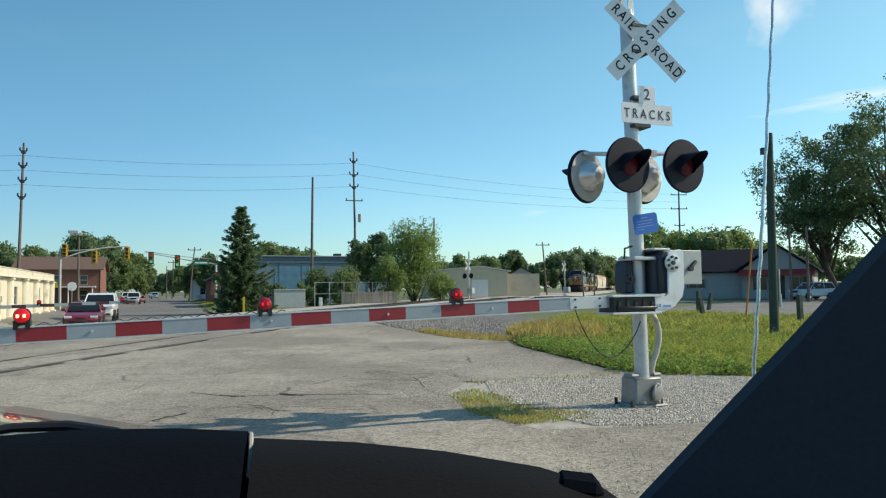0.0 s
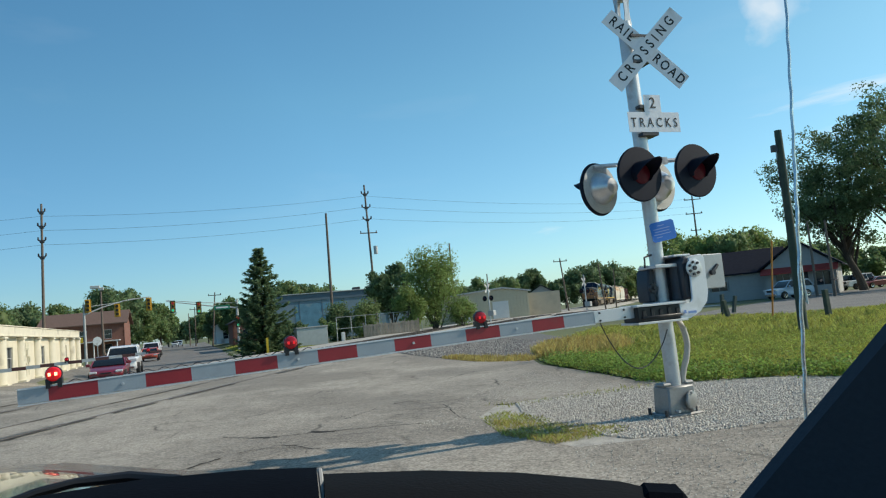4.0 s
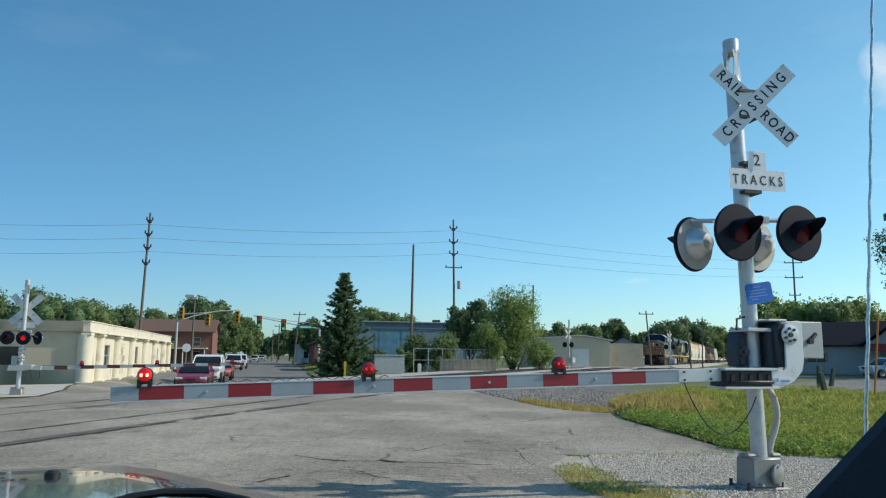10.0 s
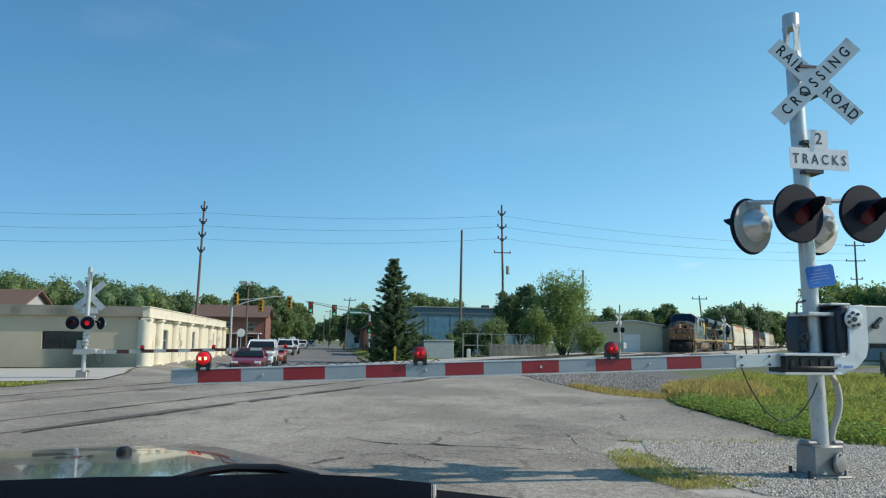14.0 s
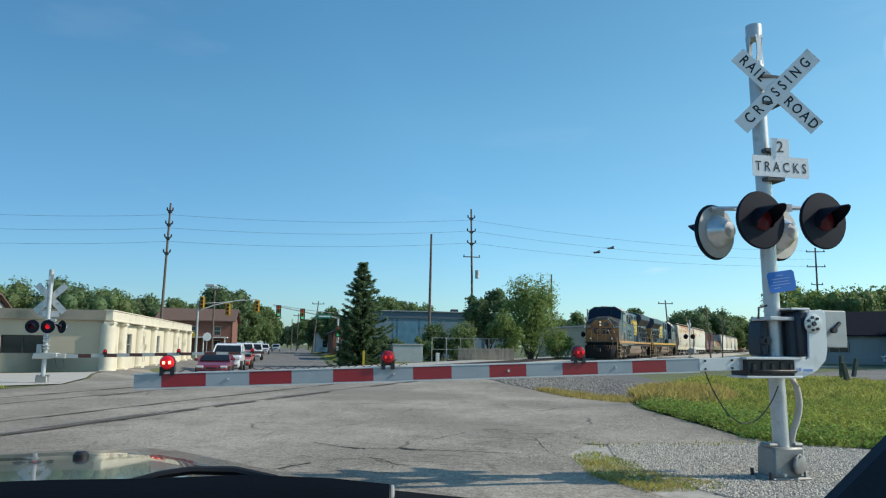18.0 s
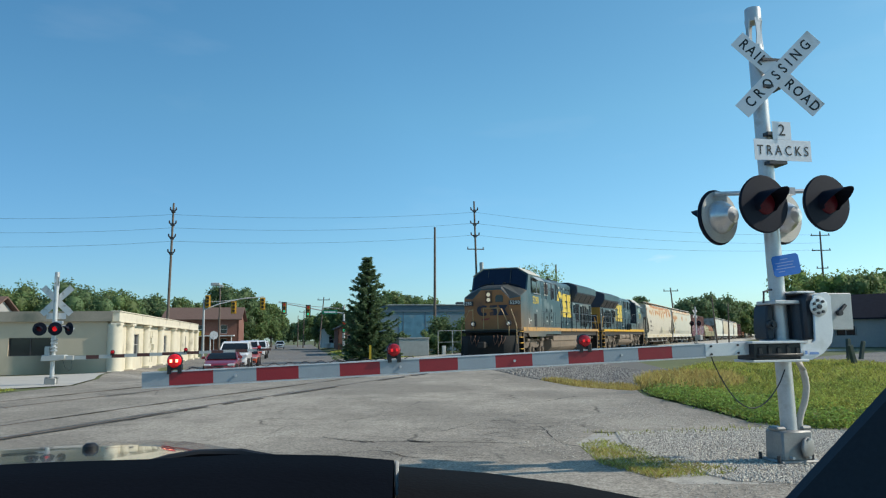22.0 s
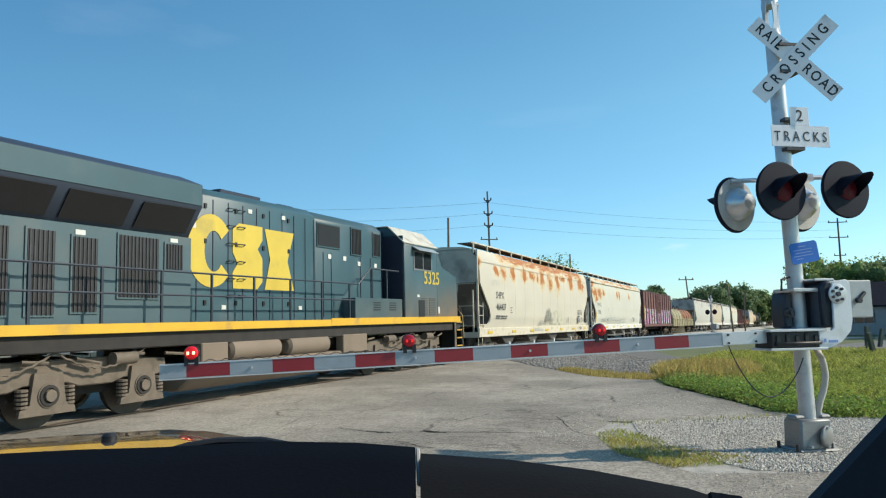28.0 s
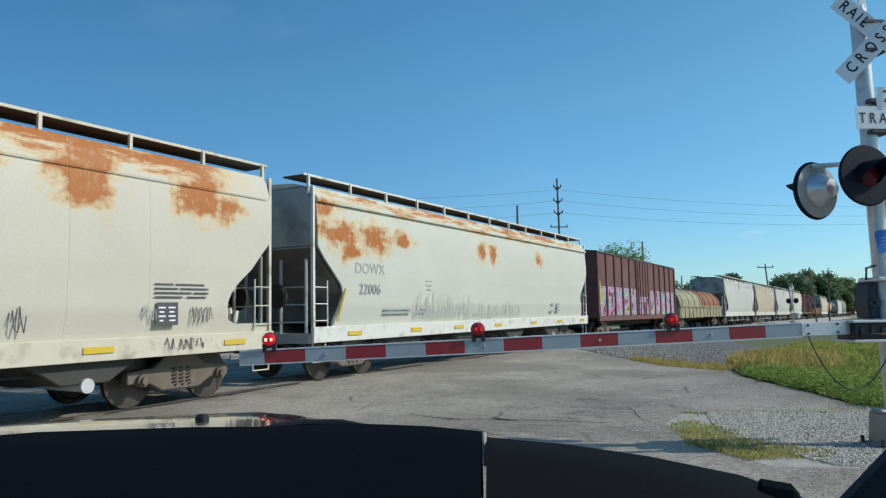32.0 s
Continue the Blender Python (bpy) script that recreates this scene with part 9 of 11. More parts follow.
def tree(name, at, height, spread, trunk_h, leaves, size, material, label, seed, clumps=26, fork=5, lean=(0, 0), open_crown=0.0, trunk_r=None, group="", dense=False):
    """Broadleaf tree: tapered trunk, limbs out to the clumps, crown of loose leaves."""
    rng = np.random.default_rng(seed)
    t = thing(name, label, "tree", Matrix.Translation(at), group)
    cz, rz = (trunk_h + height) / 2, (height - trunk_h) / 2
    d = rng.normal(size=(clumps, 3))
    d /= np.linalg.norm(d, axis=1, keepdims=True)
    rr = rng.uniform(0.40, 0.78, clumps) if dense else rng.uniform(0.1 + open_crown * 0.55, 0.95, clumps)
    c = d * rr[:, None] * np.array([spread, spread, rz]) + np.array([lean[0], lean[1], cz])
    if dense:
        rad = rng.uniform(0.20, 0.36, clumps) * min(spread, rz * 1.2)
        v, f = lobe_cloud(c, rad, leaves, size, rng, 0.72 if dense is True else dense, 0.18 if dense is True else 0.55)
    else:
        rad = rng.uniform(0.20, 0.38, clumps) * spread * (1 - 0.35 * open_crown)
        # each clump breaks up into smaller sprays
        k = 5
        sub_c = np.repeat(c, k, 0) + rng.normal(0, 0.62, (clumps * k, 3)) * np.repeat(rad, k)[:, None]
        sub_r = np.repeat(rad, k) * rng.uniform(0.35, 0.72, clumps * k)
        v, f = leaf_cloud(sub_c, sub_r, leaves, size, rng)
    crown = new("crown", soup("crown", v, f, material))
    crown.parent = t
    tagged(crown, kind="stuff")
    bm = bmesh.new()
    r0 = trunk_r or max(0.06, height * 0.022)
    top = Vector((lean[0] * 0.5, lean[1] * 0.5, trunk_h * 0.95))
    tube(bm, [(0, 0, -0.05), (lean[0] * 0.15, lean[1] * 0.15, trunk_h * 0.4), top, Vector((lean[0], lean[1], cz))], [r0 * 1.25, r0, r0 * 0.85, r0 * 0.35], 9)
    part("trunk", bm, M["bark"], t, "rough brown trunk")
    order = np.argsort(-rad)
    for k in range(min(fork * 3, clumps)):
        q = Vector(c[order[k]])
        bm = bmesh.new()
        start = top.lerp(Vector((lean[0], lean[1], cz)), rng.uniform(-0.25, 0.7))
        mid = start.lerp(q, 0.5) + Vector(rng.normal(0, 0.06 * spread, 3))
        tube(bm, [start, mid, q], [r0 * 0.45, r0 * 0.26, r0 * 0.08], 6)
        part("limb", bm, M["bark"], t)
    return t


def spruce(at, height, spread, label, seed):
    rng = np.random.default_rng(seed)
    t = thing("spruce_tree", label, "tree", Matrix.Translation(at))
    bm = bmesh.new()
    tube(bm, [(0, 0, 0), (0, 0, height * 0.97)], [0.16, 0.02], 8)
    part("trunk", bm, M["bark"], t)
    vs, fs, n = [], [], 0
    levels = 27
    for k in range(levels):
        z = 0.45 + (height - 0.65) * (k / (levels - 1)) ** 0.95
        reach = spread * (1 - (z / height)) ** 0.80 * rng.uniform(0.74, 1.10) + 0.14
        m = int(9 + 9 * (1 - k / levels))
        for j in range(m):
            a = 2 * math.pi * (j + rng.uniform(-.3, .3)) / m + k
            L = reach * rng.uniform(0.45, 1.18)
            zb = z + rng.uniform(-0.22, 0.22) * min(1, (height - z))
            droop = -0.10 * L + rng.uniform(-.06, .06)
            twigs = int(24 + 42 * L)
            for q in range(twigs):
                s = rng.uniform(0.12, 1.0)
                p = np.array([math.cos(a) * L * s, math.sin(a) * L * s, zb + droop * s + 0.42 * L * s * s * s - 0.22 * L * s + rng.uniform(-.06, .06)])
                side = np.array([-math.sin(a), math.cos(a), 0]) * rng.uniform(-1, 1) + np.array([math.cos(a), math.sin(a), 0]) * 0.7 + np.array([0, 0, rng.uniform(-.55, .15)])
                side /= np.linalg.norm(side)
                up = np.cross(side, rng.normal(size=3))
                up /= np.linalg.norm(up)
                ln, w = rng.uniform(0.14, 0.36), rng.uniform(0.03, 0.07)
                vs += [p - up * w, p + up * w, p + side * ln + up * w * .3, p + side * ln - up * w * .3]
                fs.append((n, n + 1, n + 2, n + 3))
                n += 4
    crown = new("crown", soup("crown", np.array(vs), np.array(fs), M["needle"]))
    crown.parent = t
    tagged(crown, "drooping dark green needle boughs", kind="stuff")
    return t


spruce(rd(62.5, 6.25, -0.28), 9.0, 2.85, "dense dark green spruce beside the street", 41)
tree("tree", rd(64.5, 22.2), 8.9, 2.7, 0.3, 15000, 0.095, M["leaf_young"], "tall rounded green tree behind the wooden fence", 42, 64, 8, dense=0.2)
tree("shrub", rd(63.0, 19.3), 4.9, 1.5, 0.3, 7000, 0.09, M["leaf_young"], "bright green young tree by the fence", 43, 24, 4, dense=0.25)
tree("shrub", rd(63.4, 24.4), 2.9, 1.5, 0.2, 4000, 0.09, M["leaf_young"], "round yellow-green bush by the fence", 44, 16, 3, dense=0.25)
tree("tree", rd(78.0, 21.8), 9.0, 3.0, 1.4, 6500, 0.17, M["leaf_dark"], "dark green tree behind the grey building", 45, 24, dense=True)
tree("shrub", rd(72.5, 14.6), 4.6, 1.7, -1.0, 6000, 0.10, M["leaf_dark"], "ivy-covered shrub against the mural wall", 46, 34, 3, dense=0.6)
tree("shrub", rd(71.0, 17.3), 4.0, 1.9, -1.0, 6000, 0.10, M["leaf"], "overgrown shrub by the mural wall", 47, 34, 3, dense=0.6)
tree("shrub", rd(68.0, 12.2), 2.3, 1.5, 0.1, 2500, 0.10, M["leaf"], "low hedge over the grey container", 48, 14, 3, dense=True)
tree("shrub", rd(69.0, 9.6), 2.4, 1.5, 0.1, 2500, 0.10, M["leaf_dark"], "low hedge over the grey container", 49, 14, 3, dense=True)

# tree lines, placed by bearing and distance
rng0 = np.random.default_rng(7)
for i, (yaw, d, h, w, kind) in enumerate((
        (45.5, 96, 8.6, 6.0, "leaf_dark"), (42.0, 92, 8.8, 6.0, "leaf"), (39.0, 97, 8.6, 5.6, "leaf"), (36.5, 94, 8.8, 5.2, "leaf_dark"), (34.0, 104, 9.0, 5.6, "leaf"), (31.5, 118, 8.4, 5.0, "leaf_dark"),
        (29.0, 125, 8.8, 4.0, "leaf"), (51.0, 80, 11.0, 6.0, "leaf"), (57.0, 80, 11.0, 6.0, "leaf_dark"),
        (26.3, 138, 12.5, 4.6, "leaf_dark"), (25.4, 150, 12.5, 4.8, "leaf_dark"), (24.2, 160, 10.5, 4.0, "leaf"), (23.4, 170, 11.0, 4.2, "leaf"), (22.7, 185, 11.0, 4.0, "leaf"), (22.2, 210, 9.0, 3.6, "leaf_dark"), (24.8, 185, 15.5, 5.0, "leaf_dark"),
        (21.0, 330, 9.0, 8.0, "leaf_dark"), (20.2, 250, 9.0, 4.5, "leaf_dark"), (19.4, 210, 8.5, 4.0, "leaf"), (18.4, 165, 9.0, 4.2, "leaf_dark"), (17.6, 150, 9.5, 3.8, "leaf"),
        (13.6, 140, 10.5, 5.0, "leaf"), (12.2, 145, 11.0, 5.0, "leaf_dark"), (10.8, 140, 10.5, 4.5, "leaf"), (15.2, 150, 10.0, 4.5, "leaf"),
        (-1.4, 150, 8.5, 6.0, "leaf"), (-3.2, 155, 8.5, 6.0, "leaf"), (-5.6, 170, 10.5, 4.5, "leaf_dark"), (0.6, 150, 7.5, 5.0, "leaf"),
        (-8.2, 235, 11.0, 7.0, "leaf_dark"), (-9.6, 240, 14.5, 8.0, "leaf_dark"), (-11.2, 255, 15.0, 8.5, "leaf_dark"), (-12.6, 265, 13.5, 8.0, "leaf"), (-14.0, 270, 12.5, 8.0, "leaf"), (-15.6, 250, 10.5, 8.0, "leaf_dark"),
        (-17.2, 120, 12.0, 6.0, "leaf_young"), (-19.0, 118, 11.2, 5.5, "leaf_young"), (-20.8, 112, 9.6, 5.5, "leaf"), (-22.4, 116, 10.0, 5.5, "leaf_young"), (-24.2, 116, 8.5, 5.0, "leaf"), (-26.5, 150, 9.0, 6.0, "leaf_dark"), (-29.5, 160, 7.5, 7.0, "leaf"), (-33.5, 150, 8.0, 7.0, "leaf_dark"), (-38.0, 140, 9.0, 7.0, "leaf"))):
    far = d > 200
    tree("tree", polar(yaw, d), h, w, h * 0.12, 7000 if not far else 4500, 0.0017 * d, M[kind], "leafy green tree in the distant tree line" if far else "leafy green tree behind the buildings", 100 + i, 34, 3, group="background trees", dense=True)

tree("tree", polar(-31.7, 92), 23.4, 8.6, 4.5, 30000, 0.15, M["leaf_dark"], "large spreading shade tree with an open airy crown", 61, 84, 16, lean=(2.0, -1.0), open_crown=0.62, trunk_r=0.6)
tree("tree", polar(-28.8, 95), 18.6, 6.6, 3.6, 30000, 0.14, M["leaf_dark"], "shade tree with long diagonal limbs beside the large one", 62, 80, 16, lean=(-2.4, 0.0), open_crown=0.35, trunk_r=0.42)
tree("tree", polar(-42, 95), 18, 8.5, 3.0, 6000, 0.2, M["leaf"], "shade tree at the field's far side", 63, 34, 6, open_crown=0.6, trunk_r=0.4)


# ---- buildings ----
def hole_wall(bm, length, height, thick, holes, m):
    """A wall along local x with openings (x0, x1, z0, z1) cut through."""
    xs = sorted({0, length, *[v for h in holes for v in h[:2]]})
    zs = sorted({0, height, *[v for h in holes for v in h[2:]]})
    for xa, xb in zip(xs, xs[1:]):
        for za, zb in zip(zs, zs[1:]):
            cx, cz = (xa + xb) / 2, (za + zb) / 2
            if any(h[0] < cx < h[1] and h[2] < cz < h[3] for h in holes):
                continue
            box(bm, (cx, 0, cz), (xb - xa, thick, zb - za), m)
    bmesh.ops.remove_doubles(bm, verts=bm.verts, dist=0.0005)


def window_unit(parent, m, w, h, bars_x=1, bars_z=1, frame_m=None):
    bm = bmesh.new()
    for x, z, a, b in ((0, h / 2, w, 0.07), (0, -h / 2, w, 0.07), (-w / 2, 0, 0.07, h), (w / 2, 0, 0.07, h)):
        box(bm, (x, -0.02, z), (a, 0.08, b), m)
    fr = part("window_frame", bm, frame_m or M["siding_grey"], parent)
    bm = bmesh.new()
    box(bm, (0, 0.03, 0), (w, 0.02, h), m)
    part("pane", bm, M["glass_dark"], fr)
    bm = bmesh.new()
    for k in range(1, bars_x + 1):
        box(bm, (-w / 2 + w * k / (bars_x + 1), 0.0, 0), (0.04, 0.05, h), m)
    for k in range(1, bars_z + 1):
        box(bm, (0, 0.0, -h / 2 + h * k / (bars_z + 1)), (w, 0.05, 0.04), m)
    part("glazing_bar", bm, frame_m or M["siding_grey"], fr)


def cream_building():
    """Low flat-roofed building: plain front darkened to tan for its shade, cream flank with pilasters. Local x to the
    right, y away; origin at the near right corner.
    """
    t = thing("commercial_building", "low cream building with pilasters and a flat parapet roof", "building", rpose(38.7, -8.7))
    H = 3.05
    bm = bmesh.new()
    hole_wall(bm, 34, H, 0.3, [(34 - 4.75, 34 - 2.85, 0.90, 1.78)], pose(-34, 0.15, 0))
    front = part("wall", bm, M["tan"], t, "plain front wall, darkened to tan as the shaded side")
    window_unit(front, pose(-3.8, 0.14, 1.34), 1.9, 0.88, 1, 0, M["steel_dark"])
    wins = [(5.3, 1.5), (14.6, 1.5), (24.0, 1.5)]
    bm = bmesh.new()
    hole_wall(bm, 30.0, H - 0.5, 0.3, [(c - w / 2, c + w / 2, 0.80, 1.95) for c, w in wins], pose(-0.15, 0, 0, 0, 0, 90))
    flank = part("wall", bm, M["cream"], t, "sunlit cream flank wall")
    for c, w in wins:
        window_unit(flank, pose(-0.12, c, 1.375, 0, 0, 90), w, 1.15, 1, 1)
    bm = bmesh.new()
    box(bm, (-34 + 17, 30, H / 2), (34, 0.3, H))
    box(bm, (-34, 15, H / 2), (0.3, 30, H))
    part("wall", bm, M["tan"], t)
    bm = bmesh.new()
    box(bm, (-0.12, 15, -0.14), (0.24, 30, 0.34))
    part("plinth", bm, M["cream_trim"], t)
    bm = bmesh.new()
    box(bm, (-17, 15, H - 0.45), (33.8, 29.8, 0.12))
    part("roof", bm, M["roof_dark"], t, "flat dark roof")
    bm = bmesh.new()
    box(bm, (0.06, 15.0, H - 0.27), (0.40, 30.3, 0.46))
    box(bm, (0.08, 15.0, H + 0.0), (0.44, 30.4, 0.05))
    box(bm, (0.08, 15.0, H - 0.51), (0.46, 30.2, 0.05))
    part("cornice", bm, M["cream_trim"], t, "cream cornice along the flank")
    bm = bmesh.new()
    box(bm, (-17, 0.0, H - 0.25), (33.9, 0.42, 0.50))
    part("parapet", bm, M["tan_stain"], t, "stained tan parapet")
    for yy in (0.0, 2.9, 7.4, 12.1, 17.2, 21.7, 26.4, 29.9):
        bm = bmesh.new()
        tube(bm, [(0.04, yy + 0.1, -0.3), (0.04, yy + 0.1, 2.4)], 0.30 if yy else 0.36, 14)
        box(bm, (0.12, yy + 0.1, 2.42), (0.50, 0.70, 0.12))
        box(bm, (0.12, yy + 0.1, -0.09), (0.62, 0.82, 0.42))
        part("pilaster", bm, M["cream_trim"], t, "cream pilaster", bevel=0.02)
    bm = bmesh.new()
    for dy in (8.3, 9.0, 9.6):
        tube(bm, [(0.1, dy, 0.3), (0.1, dy, 2.2)], 0.025, 6)
    for z in (0.9, 1.4, 1.9):
        tube(bm, [(0.1, 8.1, z), (0.1, 9.9, z)], 0.02, 6)
    for dy, z in ((8.3, 1.2), (9.0, 1.6), (9.6, 1.2)):
        box(bm, (0.14, dy, z), (0.14, 0.28, 0.34))
    split_part("meter_pipe", bm, M["cream_trim"], t, "cream painted meter pipes")
    return t


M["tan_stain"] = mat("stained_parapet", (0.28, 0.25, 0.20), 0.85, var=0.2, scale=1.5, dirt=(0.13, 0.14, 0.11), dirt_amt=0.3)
cream_building()


def house(u, v, turn, w, d, eave, ridge, wall_m, roof_m, label, wins=(), gable_front=False, storeys=1, porch=False):
    """Gabled house; local front faces -y. Ridge along x unless gable_front."""
    t = thing("house", label, "house", rpose(u, v, 0, turn))
    bm = bmesh.new()
    hole_wall(bm, w, eave, 0.2, [(x - a / 2, x + a / 2, z - b / 2, z + b / 2) for x, z, a, b in wins], pose(-w / 2, 0.1, 0))
    fr = part("wall", bm, wall_m, t, "front wall")
    for x, z, a, b in wins:
        window_unit(fr, pose(x - w / 2, 0.1, z), a, b, 0, 1, M["siding_white"])
    bm = bmesh.new()
    box(bm, (-w / 2 + 0.1, d / 2, eave / 2), (0.2, d, eave))
    box(bm, (w / 2 - 0.1, d / 2, eave / 2), (0.2, d, eave))
    box(bm, (0, d - 0.1, eave / 2), (w, 0.2, eave))
    part("wall", bm, wall_m, t)
    o = 0.45
    if gable_front:
        bm = bmesh.new()
        prism(bm, [(-w / 2, eave), (w / 2, eave), (0, ridge)], 0.02, d, "y")
        part("gable", bm, wall_m, t)
        for s in (1, -1):
            bm = bmesh.new()
            prism(bm, [(0, ridge + 0.05), (s * (w / 2 + o), eave - 0.12), (s * (w / 2 + o), eave + 0.02), (0, ridge + 0.2)], -o, d + o, "y")
            part("roof", bm, roof_m, t, "shingled roof slope")
    else:
        bm = bmesh.new()
        prism(bm, [(0.02, eave), (d - 0.02, eave), (d / 2, ridge)], -w / 2, w / 2, "x")
        part("gable", bm, wall_m, t)
        for s in (0, 1):
            ye = -o if s == 0 else d + o
            bm = bmesh.new()
            prism(bm, [(d / 2, ridge + 0.05), (ye, eave - 0.12), (ye, eave + 0.02), (d / 2, ridge + 0.2)], -w / 2 - o, w / 2 + o, "x")
            part("roof", bm, roof_m, t, "shingled roof slope")
    if porch:
        bm = bmesh.new()
        box(bm, (0, -1.0, eave * 0.5), (w * 0.9, 2.0, 0.15))
        for k in range(4):
            tube(bm, [(-w * 0.42 + w * 0.28 * k, -1.8, 0), (-w * 0.42 + w * 0.28 * k, -1.8, eave * 0.5)], 0.08, 8)
        part("porch", bm, M["siding_white"], t, "white porch on posts")
    return t


house(106, -12.6, 0, 10, 11, 4.6, 6.3, M["brick"], M["roof_brown"], "two-storey brick house with a brown hipped roof", [(2.0, 3.2, 0.9, 1.2), (5.0, 3.2, 0.9, 1.2), (8.0, 3.2, 0.9, 1.2), (2.0, 1.2, 0.9, 1.4), (8.0, 1.2, 0.9, 1.4)], porch=True)
house(60, -31.5, 0, 16, 11, 3.0, 5.2, M["siding_grey"], M["roof_brown"], "house with a broad brown shingled roof", [(12, 1.5, 1.2, 1.2)])
house(118, 11.5, 0, 9, 12, 3.4, 5.4, M["brick"], M["roof_dark"], "brown gabled house along the street", [(2, 1.6, 1.0, 1.3), (6, 1.6, 1.0, 1.3)], gable_front=True)
house(150, 9.5, 0, 8, 10, 3.6, 6.0, M["siding_white"], M["roof_dark"], "white gabled house farther down the street", [(2, 1.6, 1.0, 1.3), (5.5, 1.6, 1.0, 1.3)], gable_front=True)
p_house = polar(-6.4, 150)
house(p_house.dot(RU), p_house.dot(RV), -25, 6, 7, 4.0, 5.8, M["siding_grey"], M["roof_dark"], "tall grey house beyond the beige building", [(1.5, 2.9, 1.0, 1.2), (4.2, 2.9, 1.0, 1.2), (3, 1.2, 1.0, 1.2)], gable_front=True)


M["roof_navy"] = mat("dark_navy_shingle", (0.014, 0.017, 0.028), 0.9, var=0.3, fine=30, bump=0.2, spec=0.1)


def field_house():
    """Low house with a dark roof, its gable end and red awning towards the field."""
    p = polar(-20.9, 94)
    t = thing("house", "low grey house with a dark shingled roof and a red awning", "house", pose(p.x, p.y, 0, 0, 0, -30) @ Matrix.Scale(1.42, 4))
    bm = bmesh.new()
    hole_wall(bm, 8.4, 2.35, 0.2, [(1.2, 2.6, 0.9, 1.7), (3.8, 5.4, 0.9, 1.7)], pose(-6.2, 0.1, 0))
    w = part("wall", bm, M["siding_grey"], t, "long low grey wall")
    for x in (-4.3, -1.6):
        window_unit(w, pose(x, 0.1, 1.3), 1.4, 0.8, 1, 0)
    bm = bmesh.new()
    hole_wall(bm, 5.2, 2.4, 0.2, [(0.8, 1.9, 0.7, 1.8), (2.3, 3.2, 0.0, 2.05), (3.7, 4.8, 0.7, 1.8)], pose(2.2, -0.9, 0))
    w2 = part("wall", bm, M["siding_grey"], t, "gable end wall")
    for x in (3.55, 6.45):
        window_unit(w2, pose(x, -0.9, 1.25), 1.1, 1.1, 1, 0)
    bm = bmesh.new()
    box(bm, (4.95, -0.85, 1.02), (0.9, 0.06, 2.05))
    part("door", bm, M["steel_dark"], w2)
    bm = bmesh.new()
    prism(bm, [(2.2, 2.4), (7.4, 2.4), (4.8, 4.35)], -1.0, 8.0, "y")
    box(bm, (7.3, 3.5, 1.2), (0.2, 9, 2.4))
    box(bm, (0.6, 8.0, 1.2), (13.6, 0.2, 2.4))
    box(bm, (-6.1, 4, 1.2), (0.2, 8, 2.4))
    part("gable", bm, M["siding_grey"], t)
    for s in (1, -1):
        bm = bmesh.new()
        prism(bm, [(4.8, 4.38), (4.8 + s * 3.1, 2.2), (4.8 + s * 3.1, 2.32), (4.8, 4.5)], -1.4, 8.4, "y")
        part("roof", bm, M["roof_navy"], t, "dark shingled gable roof")
    bm = bmesh.new()
    prism(bm, [(-0.4, 2.3), (4.0, 4.35), (8.4, 2.3), (8.4, 2.2), (-0.4, 2.2)], -6.7, 3.4, "x")
    part("roof", bm, M["roof_navy"], t, "long dark roof slope")
    bm = bmesh.new()
    prism(bm, [(-0.98, 2.25), (-2.0, 1.85), (-2.0, 1.92), (-0.98, 2.4)], 2.0, 7.6, "x")
    part("awning", bm, M["awning"], t, "red awning")
    return t


field_house()


def blue_warehouse():
    t = thing("warehouse", "flat-roofed blue-grey block warehouse with a faded mural", "building", rpose(90, 10.6))
    bm = bmesh.new()
    box(bm, (8.4, 7, 2.45), (16.8, 14, 4.9))
    part("wall", bm, M["blue_block"], t, "blue-grey block wall")
    bm = bmesh.new()
    box(bm, (8.4, 7, 5.32), (17.0, 14.2, 0.84))
    part("fascia", bm, M["blue_band"], t, "dark blue fascia band")
    bm = bmesh.new()
    box(bm, (8.4, 7, 5.78), (17.3, 14.5, 0.10))
    part("roof", bm, M["galv_dull"], t, "pale roof edge")
    bm = bmesh.new()
    box(bm, (5.4, -0.02, 2.9), (6.2, 0.03, 3.2))
    part("mural", bm, M["mural"], t, "faded blue painted mural")
    bm = bmesh.new()
    for k in range(1, 6):
        box(bm, (2.8 * k, -0.03, 2.45), (0.10, 0.06, 4.9))
    split_part("wall_joint", bm, M["blue_band"], t)
    for x, z, w, h in ((11.2, 6.1, 0.9, 0.55), (13.4, 6.3, 0.5, 0.9)):
        bm = bmesh.new()
        box(bm, (x, 5, z), (w, 1.0, h))
        part("roof_unit", bm, M["steel_dark"], t, "roof vent unit", bevel=0.04)
    return t


M["blue_band"] = mat("dark_blue_fascia", (0.10, 0.15, 0.19), 0.8, var=0.15, scale=1)
blue_warehouse()


